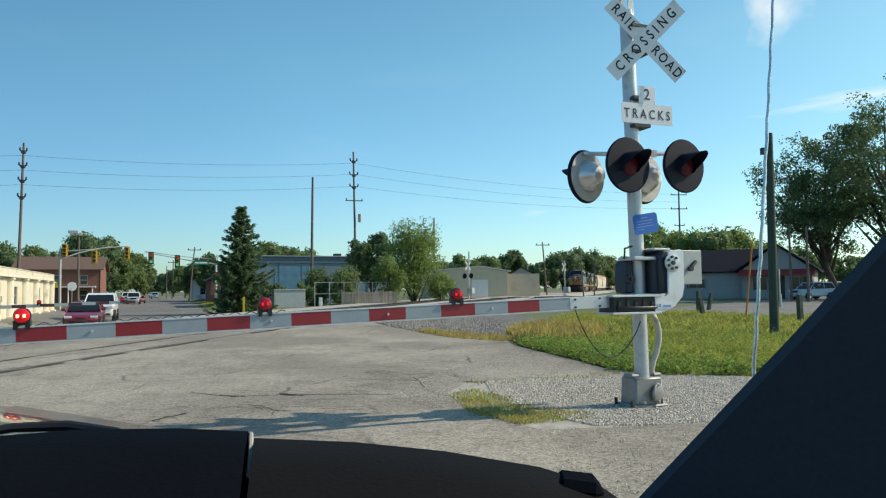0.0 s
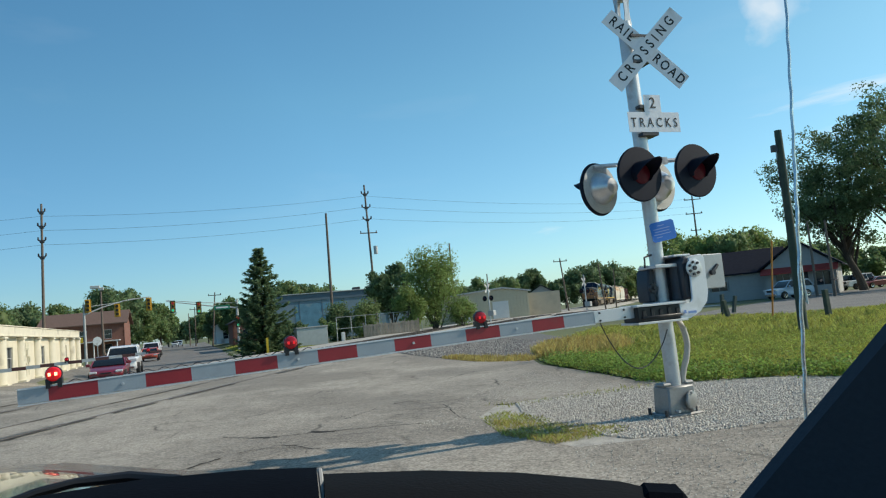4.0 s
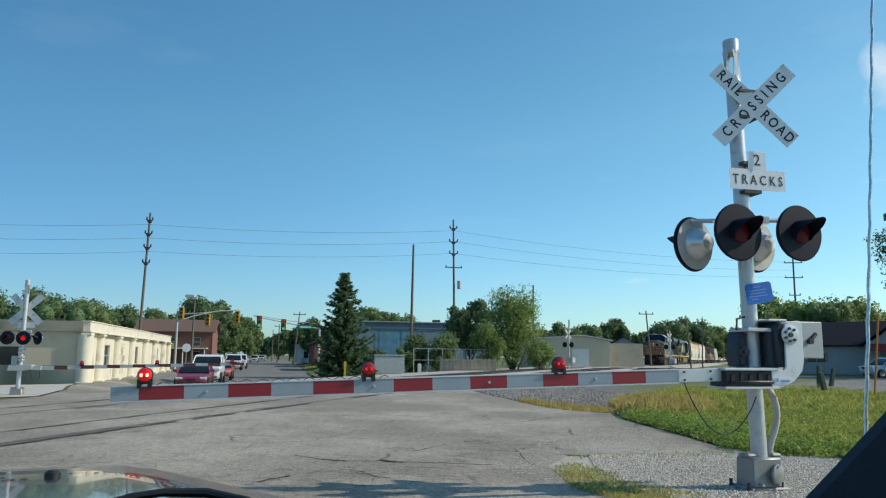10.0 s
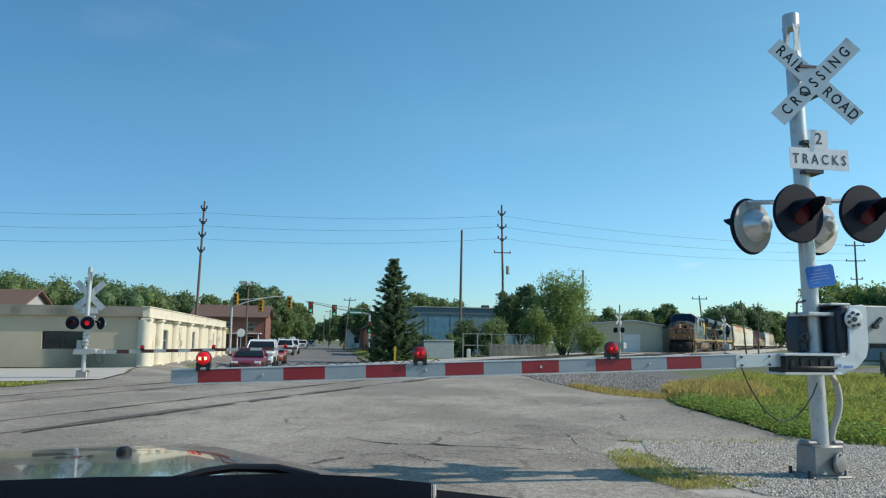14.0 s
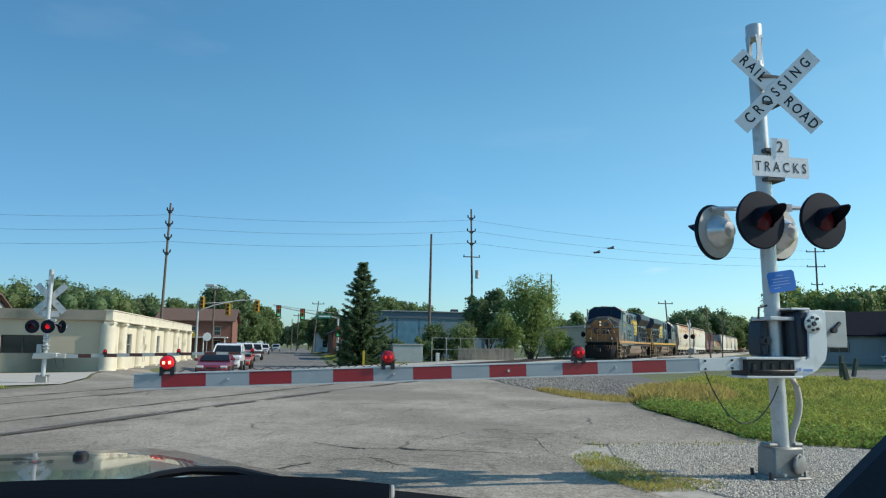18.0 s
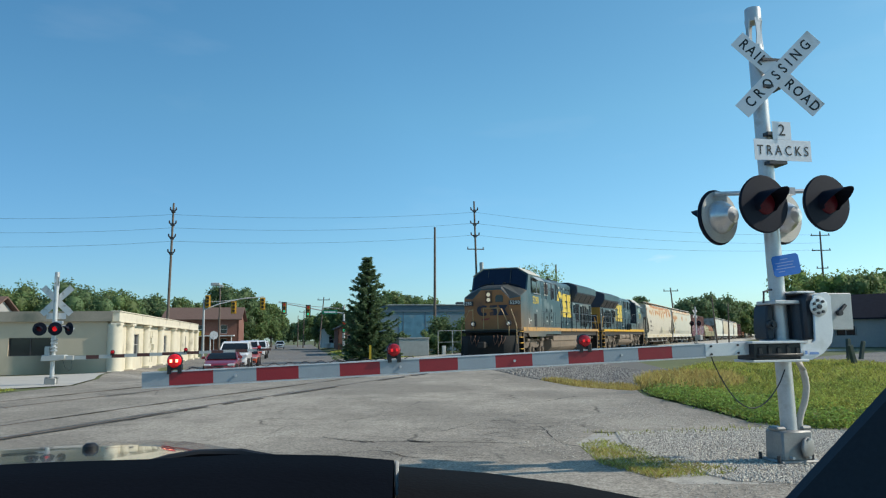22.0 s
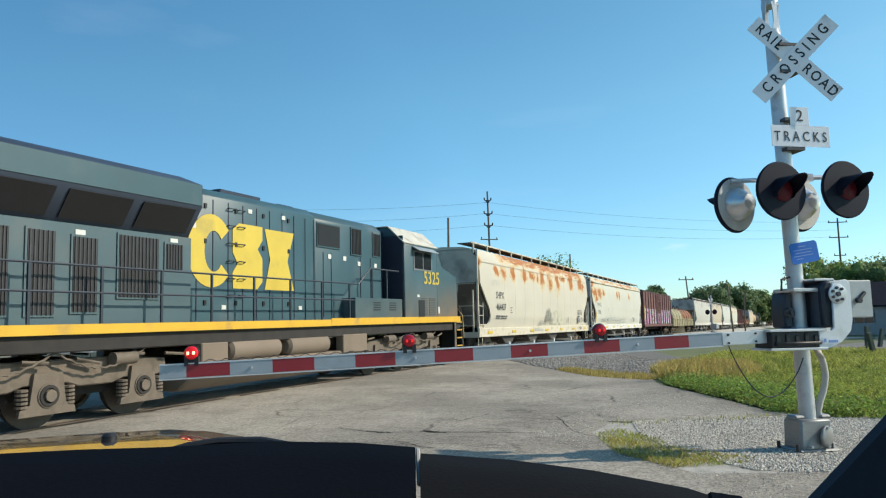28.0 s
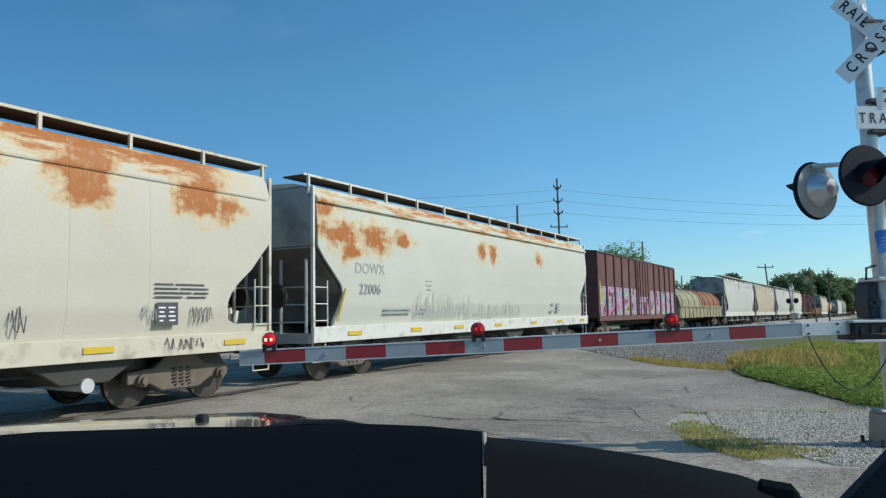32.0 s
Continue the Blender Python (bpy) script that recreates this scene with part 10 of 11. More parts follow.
def beige_building():
    t = thing("shed_building", "beige metal-sided building with a low gable and a white door", "building", rpose(88, 38.8, 0, -8))
    bm = bmesh.new()
    prism(bm, [(-4.6, 0), (4.6, 0), (4.6, 3.75), (1.0, 4.35), (-4.6, 3.95)], 0, 14, "y")
    part("wall", bm, M["beige_metal"], t, "beige metal siding")
    bm = bmesh.new()
    prism(bm, [(-4.9, 3.95), (1.0, 4.38), (4.9, 3.75), (4.9, 3.9), (1.0, 4.55), (-4.9, 4.12)], -0.3, 14.2, "y")
    part("roof", bm, M["galv_dull"], t, "pale low gable roof")
    bm = bmesh.new()
    box(bm, (7.0, 4.5, 1.75), (4.8, 7, 3.5))
    part("wall", bm, M["tan"], t, "lower tan annex")
    bm = bmesh.new()
    for k in range(20):
        box(bm, (-4.4 + 0.46 * k, -0.015, 1.85), (0.05, 0.03, 3.6))
    part("siding_rib", bm, M["beige_metal"], t)
    for x, w in ((0.6, 2.2), (-3.9, 1.0)):
        bm = bmesh.new()
        box(bm, (x, -0.04, 1.35), (w, 0.06, 2.7))
        part("door", bm, M["siding_white"], t, "white roller door", bevel=0.01)
    return t


beige_building()


def sheds():
    bm = bmesh.new()
    box(bm, (0, 0, 0.78), (2.6, 1.6, 1.45))
    solo("refuse_container", bm, M["galv_dull"], "grey steel refuse container with a pale lid", "container", rpose(62.3, 10.1), bevel=0.03)
    bm = bmesh.new()
    box(bm, (0, 0, 1.55), (2.7, 1.7, 0.12))
    solo("container_lid", bm, M["siding_grey"], "pale flat lid lying on the refuse container", "lid", rpose(62.3, 10.1, 0.02), bevel=0.02)
    t = thing("fence", "leaning weathered wooden board fence", "fence", rpose(60, 14.2, 0, -4))
    rngf = random.Random(5)
    bm = bmesh.new()
    box(bm, (0, 0, 0), (0.125, 0.022, 1.25))
    me = mesh_of("board", bm, M["wood"])
    for k in range(34):
        share("board", me, t, pose(0.07 + 0.14 * k, 0, 0.72 + rngf.uniform(-.05, .05), rngf.uniform(-3, 3), rngf.uniform(-2.5, 2.5), 0))
    for k in range(5):
        bm = bmesh.new()
        box(bm, (1.19 * k, 0.07, 0.78), (0.1, 0.1, 1.5))
        part("post", bm, M["wood"], t)
    for z in (0.4, 1.15):
        bm = bmesh.new()
        box(bm, (2.4, 0.03, z), (4.8, 0.04, 0.09))
        part("rail", bm, M["wood"], t)
    t = thing("mesh_fence", "grey chain-link fence frame behind the boards", "fence", rpose(63, 12.5))
    for k in range(7):
        bm = bmesh.new()
        tube(bm, [(1.3 * k, 0, 0), (1.3 * k, 0, 2.2)], 0.035, 6)
        part("post", bm, M["galv_dull"], t)
    for z in (2.2, 1.2):
        bm = bmesh.new()
        tube(bm, [(0, 0, z), (7.8, 0, z)], 0.025, 6)
        part("rail", bm, M["galv_dull"], t)
    # stacks of old sleepers and track scrap along the line
    rngp = random.Random(9)
    bm = bmesh.new()
    for k in range(70):
        m = rpose(rngp.uniform(70, 78), rngp.uniform(36, 44), rngp.uniform(0.1, 0.45), rngp.uniform(-30, 40))
        box(bm, (0, 0, 0), (2.5, 0.25, 0.2), m)
    tagged(solo("sleeper_pile", bm, M["tie"], "heap of old dark sleepers by the line", "sleeper pile"), kind="stuff")
    bm = bmesh.new()
    for k in range(60):
        m = rpose(rngp.uniform(56, 60), rngp.uniform(13, 30), rngp.uniform(0.08, 0.25), rngp.uniform(-60, 60))
        box(bm, (0, 0, 0), (rngp.uniform(0.4, 1.6), 0.2, 0.2), m)
    tagged(solo("track_scrap", bm, M["tie"], "dark scrap timbers scattered beyond the track", "scrap"), kind="stuff")


sheds()


# ---- poles and wires ----
def utility_pole(name, at, h, arms, label, lean=(0, 0), r=0.14, material=None):
    t = thing(name, label, "utility pole", Matrix.Translation(at))
    bm = bmesh.new()
    tube(bm, [(0, 0, -0.1), (lean[0], lean[1], h)], [r * 1.2, r * 0.75], 10)
    part("pole", bm, material or M["wood_pole"], t, "weathered wooden pole")
    for z, w, turn in arms:
        k = z / h
        bm = bmesh.new()
        m = pose(lean[0] * k, lean[1] * k, z, 0, 0, turn)
        box(bm, (0, 0, 0), (w, 0.1, 0.12), m)
        part("crossarm", bm, M["wood_pole"], t)
        for s in (-0.45, 0.45):
            bm = bmesh.new()
            lathe(bm, [(0.05, 0.06), (0.08, 0.12), (0.05, 0.2), (0.07, 0.26), (0.02, 0.3)], 8, m @ pose(w * s, 0, 0))
            part("insulator", bm, M["steel_dark"], t)
    return t


def post_insulators(t, h, levels, lean=(0, 0), turn=21):
    """Upswept standoff insulators in pairs down the pole."""
    for k, (drop, reach) in enumerate(levels):
        z = h - drop
        f = z / h
        m = pose(lean[0] * f, lean[1] * f, z, 0, 0, turn)
        for s in (1, -1):
            bm = bmesh.new()
            tube(bm, [m @ Vector((0, 0, 0)), m @ Vector((s * reach * 0.7, 0, 0.04)), m @ Vector((s * reach, 0, 0.16)), m @ Vector((s * reach * 1.05, 0, 0.42))], [0.07, 0.08, 0.10, 0.07], 8)
            part("insulator", bm, M["steel_dark"], t, "upswept standoff insulator")
        bm = bmesh.new()
        box(bm, (0, 0, -0.05), (0.42, 0.34, 0.3), m)
        part("pole_bracket", bm, M["steel_dark"], t, bevel=0.03)


PA, PB, PC, PD, PE = rd(83.9, -13.6), rd(87.2, 22.4), rd(78.6, 15.2), rd(89.0, 33.4), rd(91.2, 75.0)
ta = utility_pole("utility_pole", PA, 16.9, [], "tall transmission pole with side insulators", (0.35, 0))
post_insulators(ta, 16.9, ((0.9, 0.3), (2.4, 0.34), (3.9, 0.34), (5.6, 0.34)), (0.35, 0))
tb = utility_pole("utility_pole", PB, 18.7, [(12.6, 2.2, 21)], "tall transmission pole with side insulators and a transformer", (-0.3, 0))
post_insulators(tb, 18.7, ((1.2, 0.42), (2.9, 0.5), (4.4, 0.5)), (-0.3, 0))
bm = bmesh.new()
tube(bm, [(0.5, 0, 9.9), (0.5, 0, 10.9)], 0.25, 12)
part("transformer", bm, M["galv_dull"], tb, "grey can transformer")
utility_pole("utility_pole", PC, 13.9, [], "plain tall wooden pole", (0.15, 0), 0.15)
utility_pole("utility_pole", PD, 10.9, [], "dark wooden pole behind the tree", (0, 0), 0.13)
utility_pole("utility_pole", PE, 16.4, [(15.8, 2.6, 0), (13.6, 2.6, 0), (11.0, 1.6, 0)], "wooden pole with three crossarms", (0, 0), 0.15)
for yaw, d, h, lean in ((-8.4, 112, 8.6, (-0.6, 0)), (-2.3, 118, 7.6, (0, 0)), (-11.2, 130, 8.0, (-0.5, 0)), (-12.0, 140, 7.2, (0.2, 0)), (19.1, 132, 9.2, (0.9, 0)), (20.3, 170, 8.5, (0.2, 0)), (20.7, 200, 8.2, (0, 0)), (14.2, 150, 9.6, (0, 0)), (12.9, 150, 9.6, (0, 0)), (-27.0, 75, 7.0, (0, 0)), (-25.9, 80, 7.5, (0, 0))):
    utility_pole("utility_pole", polar(yaw, d), h, [(h - 0.5, 2.2, 10)] if h > 8.3 else [], "small distant wooden utility pole", lean, 0.12)


def wire(a, b, sag, r=0.012):
    pts = []
    for i in range(15):
        k = i / 14
        p = a.lerp(b, k)
        p.z -= sag * 4 * k * (1 - k)
        pts.append(p)
    bm = bmesh.new()
    tube(bm, pts, r, 4)
    return solo("power_line", bm, M["wire"], "thin sagging overhead power line", "power line", group="power lines")


PL = PA + (PA - PB) * 0.8
for za, zb, ze in ((15.6, 17.3, 15.9), (14.1, 15.9, 14.7), (12.6, 14.4, 13.7)):
    wire(PA + Vector((0.3, 0, za)), PB + Vector((-0.3, 0, zb)), 0.55)
    wire(PB + Vector((-0.3, 0, zb)), PE + Vector((0, 0, ze)), 0.9)
    wire(PL + Vector((0, 0, za - 1.0)), PA + Vector((0.3, 0, za)), 0.5)

# standing pole, posts and markers in the grass field
gp = thing("utility_pole", "leaning dark green wooden pole standing in the field", "utility pole", Matrix.Translation(rd(16.8, 17.3)))
bm = bmesh.new()
tube(bm, [(0, 0, -0.1), (0.04, 0, 6.15)], [0.14, 0.105], 14)
part("pole", bm, M["green_pole"], gp)
bm = bmesh.new()
tube(bm, [(0.17, -0.05, 0.9), (0.17, -0.05, 2.0)], 0.03, 8)
tube(bm, [(0.20, -0.05, 0.85), (0.20, -0.05, 1.25)], 0.03, 8)
part("conduit", bm, M["siding_white"], gp, "white plastic conduit")
bm = bmesh.new()
box(bm, (-0.14, 0, 5.6), (0.16, 0.14, 0.2))
tube(bm, [(-0.1, 0, 5.5), (-0.1, 0, 4.4)], 0.012, 5)
part("bracket", bm, M["steel_dark"], gp)
for u, v, h, lean in ((36.0, 30.9, 1.25, 2), (23.1, 25.2, 1.15, -2), (37.5, 33.0, 1.1, 14), (30.5, 26.5, 1.0, -12)):
    bm = bmesh.new()
    box(bm, (0, 0, h / 2), (0.2, 0.2, h), taper=(0.94, 0.94))
    solo("wooden_post", bm, M["green_pole"], "squat dark wooden post in the grass", "post", rpose(u, v, -0.03, 0) @ pose(0, 0, 0, 0, lean, 0), group="field posts", bevel=0.012)
bm = bmesh.new()
tube(bm, [(0, 0, 0), (0.42, 0, 3.6)], 0.045, 8)
solo("marker_pole", bm, M["orange_marker"], "slim orange plastic marker pole leaning in the grass", "marker", rpose(27.0, 26.0, 0, -21))
bm = bmesh.new()
box(bm, (0, 0, 0.55), (0.16, 0.03, 1.1))
solo("marker_pole", bm, M["yellow_marker"], "flat yellow marker post near the spruce", "marker", rpose(54, 5.6))
bm = bmesh.new()
box(bm, (0, 0, 0.45), (0.3, 0.2, 0.9))
solo("utility_pedestal", bm, M["siding_white"], "small white utility pedestal", "pedestal", rpose(61, 12.6), bevel=0.03)


# ---- traffic signals ----
def signal_head(parent, at, lit=None, back=False):
    """Three-lens yellow signal head; back view shows the plain box."""
    bm = bmesh.new()
    for k in range(3):
        box(bm, (at[0], at[1], at[2] + 0.36 * (k - 1)), (0.36, 0.28, 0.345))
    head = part("signal_head", bm, M["signal_yellow"], parent, "yellow traffic signal head", bevel=0.02)
    for k, col in enumerate((M["sig_green"], M["sig_dark"], M["sig_red"])):
        z = at[2] + 0.36 * (k - 1)
        bm = bmesh.new()
        tube(bm, [(at[0], at[1] - 0.141, z), (at[0], at[1] - 0.155, z)], 0.13, 14)
        part("lens", bm, col if not back else M["sig_dark"], head)
        bm = bmesh.new()
        for i in range(9):
            a0, a1 = radians(-10 + 200 * i / 9), radians(-10 + 200 * (i + 1) / 9)
            quad = [(at[0] + 0.15 * math.cos(a), at[1] - y, z + 0.15 * math.sin(a)) for a, y in ((a0, 0.141), (a1, 0.141), (a1, 0.36), (a0, 0.36))]
            bm.faces.new([bm.verts.new(q) for q in quad])
        part("visor", bm, M["black"], head)
    bm = bmesh.new()
    box(bm, (at[0], at[1] + 0.16 if back else at[1] - 0.125, at[2]), (0.52, 0.02, 1.25))
    part("backplate", bm, M["black"] if not back else M["signal_yellow"], head)


M["sig_green"] = mat("signal_green", (0.02, 0.45, 0.25), 0.3, var=0, bump=0, glow=0.9)
M["sig_red"] = mat("signal_red", (0.5, 0.02, 0.02), 0.3, var=0, bump=0, glow=0.25)
M["sig_dark"] = mat("signal_dark", (0.05, 0.03, 0.01), 0.3, var=0, bump=0)
tl = thing("traffic_signal", "traffic signal mast with a long truss arm over the street", "traffic light", rpose(74, -8.6))
bm = bmesh.new()
tube(bm, [(0, 0, 0), (0, 0, 5.6)], [0.14, 0.09], 10)
part("pole", bm, M["galv_dull"], tl)
bm = bmesh.new()
tube(bm, [(0, 0, 4.6), (1.5, 0.3, 5.2), (3.4, 0.8, 5.7), (5.6, 1.4, 5.95)], [0.07, 0.06, 0.05, 0.04], 8)
tube(bm, [(0, 0, 5.3), (2.6, 0.6, 5.55), (4.2, 1.0, 5.85)], 0.035, 8)
part("arm", bm, M["galv_dull"], tl, "curved truss arm")
signal_head(tl, (2.75, 0.6, 4.85), back=True)
signal_head(tl, (5.5, 1.4, 5.25), back=True)
signal_head(tl, (0.35, -0.1, 5.4), back=True)
bm = bmesh.new()
lathe(bm, [(0.02, 0), (0.42, 0.0), (0.42, 0.02), (0.02, 0.02)], 8, pose(1.1, -1.0, 2.1, 90, 0, 22))
part("sign_back", bm, M["galv"], tl, "octagonal sign seen from behind")
bm = bmesh.new()
tube(bm, [(1.1, -1.0, 0), (1.1, -1.0, 2.4)], 0.03, 6)
part("sign_post", bm, M["galv"], tl)
bm = bmesh.new()
box(bm, (-0.5, -0.3, 2.3), (0.7, 0.04, 0.5))
part("sign_plate", bm, M["yellow_marker"], tl, "small yellow sign")
tr_ = thing("traffic_signal", "traffic signal mast arm with two heads and a green street sign", "traffic light", rpose(79, 5.3))
bm = bmesh.new()
tube(bm, [(0, 0, 0), (0, 0, 5.2)], [0.15, 0.11], 10)
part("pole", bm, M["galv_dull"], tr_)
bm = bmesh.new()
tube(bm, [(0, 0, 4.35), (-2.4, 0, 4.7), (-6.9, 0, 5.55)], [0.08, 0.06, 0.04], 8)
tube(bm, [(0, 0, 4.85), (-3.5, 0, 5.15), (-6.9, 0, 5.65)], 0.03, 8)
part("arm", bm, M["galv_dull"], tr_, "tapering signal arm")
signal_head(tr_, (-3.8, -0.1, 4.65))
signal_head(tr_, (-6.3, -0.1, 4.95))
bm = bmesh.new()
box(bm, (-1.5, -0.05, 4.5), (1.6, 0.03, 0.42))
gs = part("street_sign", bm, M["green_sign"], tr_, "green street name sign")
bm = bmesh.new()
box(bm, (-1.5, -0.07, 4.5), (1.2, 0.01, 0.14))
part("text_bar", bm, M["sign_white"], gs)
signal_head(tr_, (0.0, -0.3, 2.9))
lp = thing("street_lamp", "tall street lamp with a boxy twin head", "street lamp", rpose(80, -7.7))
bm = bmesh.new()
tube(bm, [(0, 0, 0), (0, 0, 7.5)], [0.12, 0.08], 10)
part("pole", bm, M["wood_pole"], lp)
bm = bmesh.new()
box(bm, (-0.5, 0, 7.55), (0.9, 0.5, 0.3))
box(bm, (0.1, 0, 7.35), (0.4, 0.3, 0.3))
part("lamp_head", bm, M["galv_dull"], lp, "boxy lamp head", bevel=0.04)


# ---- road vehicles ----
def automobile(name, label, paint, kind):
    """Front faces -y. kind: sedan, suv, pickup."""
    t = thing(name, label, "car")
    spec = {"sedan": (4.7, 1.78, 1.36), "suv": (4.9, 1.98, 1.85), "pickup": (5.7, 2.0, 1.92)}[kind]
    L, W, H = spec
    if kind == "sedan":
        low = [(0.10, 0.36), (0.0, 0.50), (0.06, 0.62), (0.35, 0.74), (0.85, 0.84), (1.45, 0.92), (3.65, 0.98), (4.45, 0.93), (4.66, 0.80), (4.7, 0.60), (4.62, 0.30), (0.2, 0.26)]
        cab = [(1.15, 0.90), (1.55, 1.13), (1.98, 1.31), (2.5, 1.37), (3.15, 1.33), (3.7, 1.14), (4.15, 0.96)]
    elif kind == "suv":
        low = [(0.02, 0.5), (0.0, 0.95), (0.25, 1.06), (1.35, 1.16), (4.7, 1.20), (4.88, 1.1), (4.9, 0.5), (4.7, 0.36), (0.2, 0.34)]
        cab = [(1.2, 1.15), (1.95, 1.78), (2.5, 1.85), (4.3, 1.82), (4.75, 1.18)]
    else:
        low = [(0.02, 0.5), (0.0, 1.02), (0.2, 1.12), (1.5, 1.20), (5.6, 1.24), (5.7, 1.15), (5.68, 0.55), (5.4, 0.42), (0.2, 0.38)]
        cab = [(1.4, 1.18), (2.05, 1.84), (2.5, 1.92), (3.6, 1.90), (3.95, 1.22)]
    bm = bmesh.new()
    prism(bm, low, -W / 2, W / 2, "x")
    for v in bm.verts:
        f = min(1.0, max(0.0, (v.co.z - 0.7) / 0.5))
        nose_k = 1 - 0.16 * max(0.0, 1 - v.co.y / 0.7) - 0.06 * max(0.0, 1 - (L - v.co.y) / 0.6)
        v.co.x *= (1 - 0.05 * f) * nose_k
    body = part("body", bm, paint, t, "painted body shell", bevel=0.11)
    bm = bmesh.new()
    prism(bm, cab, -W / 2 * 0.94, W / 2 * 0.94, "x")
    zt = max(z for _, z in cab)
    zb = min(z for _, z in cab)
    for v in bm.verts:
        v.co.x *= 1 - 0.17 * (v.co.z - zb) / (zt - zb)
    part("cabin_glass", bm, M["glass_car"], t, "dark cabin glass", bevel=0.07)
    bm = bmesh.new()
    rp = [(y, z) for y, z in cab if z > zt - 0.12]
    prism(bm, [(rp[0][0] - 0.08, zt - 0.11), *[(y, z + 0.025) for y, z in rp], (rp[-1][0] + 0.1, zt - 0.11)], -W / 2 * 0.80, W / 2 * 0.80, "x")
    part("roof", bm, paint, t, bevel=0.02)
    for sx in (1, -1):
        ym = (rp[0][0] + rp[-1][0]) / 2
        for (y0, z0), (y1, z1) in ((cab[0], rp[0]), ((ym, zb), (ym, zt)), (cab[-1], rp[-1])):
            bm = bmesh.new()
            tube(bm, [(sx * W / 2 * 0.93, y0, z0), (sx * W / 2 * 0.79, y1, z1)], 0.04, 6)
            part("pillar", bm, paint, t)
        bm = bmesh.new()
        box(bm, (sx * (W / 2 + 0.09), cab[0][0] + 0.35, zb + 0.10), (0.2, 0.1, 0.15))
        part("mirror", bm, paint, t, bevel=0.03)
        bm = bmesh.new()
        box(bm, (sx * W * 0.34, 0.13 if kind == "sedan" else 0.06, 0.64 if kind == "sedan" else low[1][1] + 0.0), (W * 0.20, 0.22, 0.12 if kind == "sedan" else 0.18))
        part("headlight", bm, M["lamp_clear"], t, "clear headlight", bevel=0.03)
        bm = bmesh.new()
        box(bm, (sx * W * 0.40, L - 0.03, low[1][1] + 0.05), (W * 0.13, 0.08, 0.25))
        part("tail_light", bm, M["red_lens"], t, bevel=0.02)
    bm = bmesh.new()
    box(bm, (0, 0.02, 0.58 if kind == "sedan" else low[1][1] - 0.08), (W * (0.30 if kind == "sedan" else 0.44), 0.10, 0.07 if kind == "sedan" else 0.24))
    part("grille", bm, M["black"], t, "black front grille", bevel=0.02)
    bm = bmesh.new()
    box(bm, (0, 0.06, 0.36 if kind == "sedan" else 0.50), (W * 0.74, 0.16, 0.10 if kind == "sedan" else 0.14))
    part("bumper", bm, M["black"] if kind == "sedan" else M["chrome"], t, bevel=0.03)
    if kind == "pickup":
        bm = bmesh.new()
        box(bm, (0, 4.75, 1.20), (W * 0.8, 1.5, 0.10))
        part("bed", bm, M["black"], t, "dark load bed")
    r = 0.33 if kind == "sedan" else 0.39
    for sx in (1, -1):
        for y in (0.95, L - 1.0):
            bm = bmesh.new()
            lathe(bm, [(r * 0.6, -0.11), (r * 0.95, -0.11), (r, -0.07), (r, 0.07), (r * 0.95, 0.11), (r * 0.6, 0.11)], 20, pose(sx * (W / 2 - 0.10), y, r, 0, 90, 0))
            w = part("wheel", bm, M["rubber"], t, "black tyre")
            bm = bmesh.new()
            lathe(bm, [(r * 0.62, -0.10), (r * 0.62, 0.115), (r * 0.2, 0.10), (0.02, 0.12)], 14, pose(sx * (W / 2 - 0.10), y, r, 0, 90 if sx > 0 else -90, 0))
            part("rim", bm, M["chrome"], w, "bright wheel rim")
    return t


M["lamp_clear"] = mat("headlamp_glass", (0.7, 0.72, 0.74), 0.1, 0.3, var=0.05, bump=0)


def car_paint(name, c):
    m = mat(name, c, 0.3, var=0.05, bump=0.0, spec=0.6)
    m.node_tree.nodes["Principled BSDF"].inputs["Coat Weight"].default_value = 0.6
    return m


M["car_red"] = car_paint("dark_red_car_paint", (0.19, 0.010, 0.022))
M["car_white"] = car_paint("white_car_paint", (0.72, 0.73, 0.75))
M["car_orange"] = car_paint("orange_red_car_paint", (0.45, 0.07, 0.03))
M["car_silver"] = car_paint("silver_blue_car_paint", (0.45, 0.56, 0.66))
M["car_green"] = car_paint("dark_green_car_paint", (0.03, 0.07, 0.06))
M["car_maroon"] = car_paint("maroon_car_paint", (0.22, 0.03, 0.04))


def along(*rows):
    """Rows of (seconds, u, v) as poses of a vehicle that faces down the street."""
    return [(t, rpose(u, v, float(sink(*rd(u, v).xy)))) for t, u, v in rows]


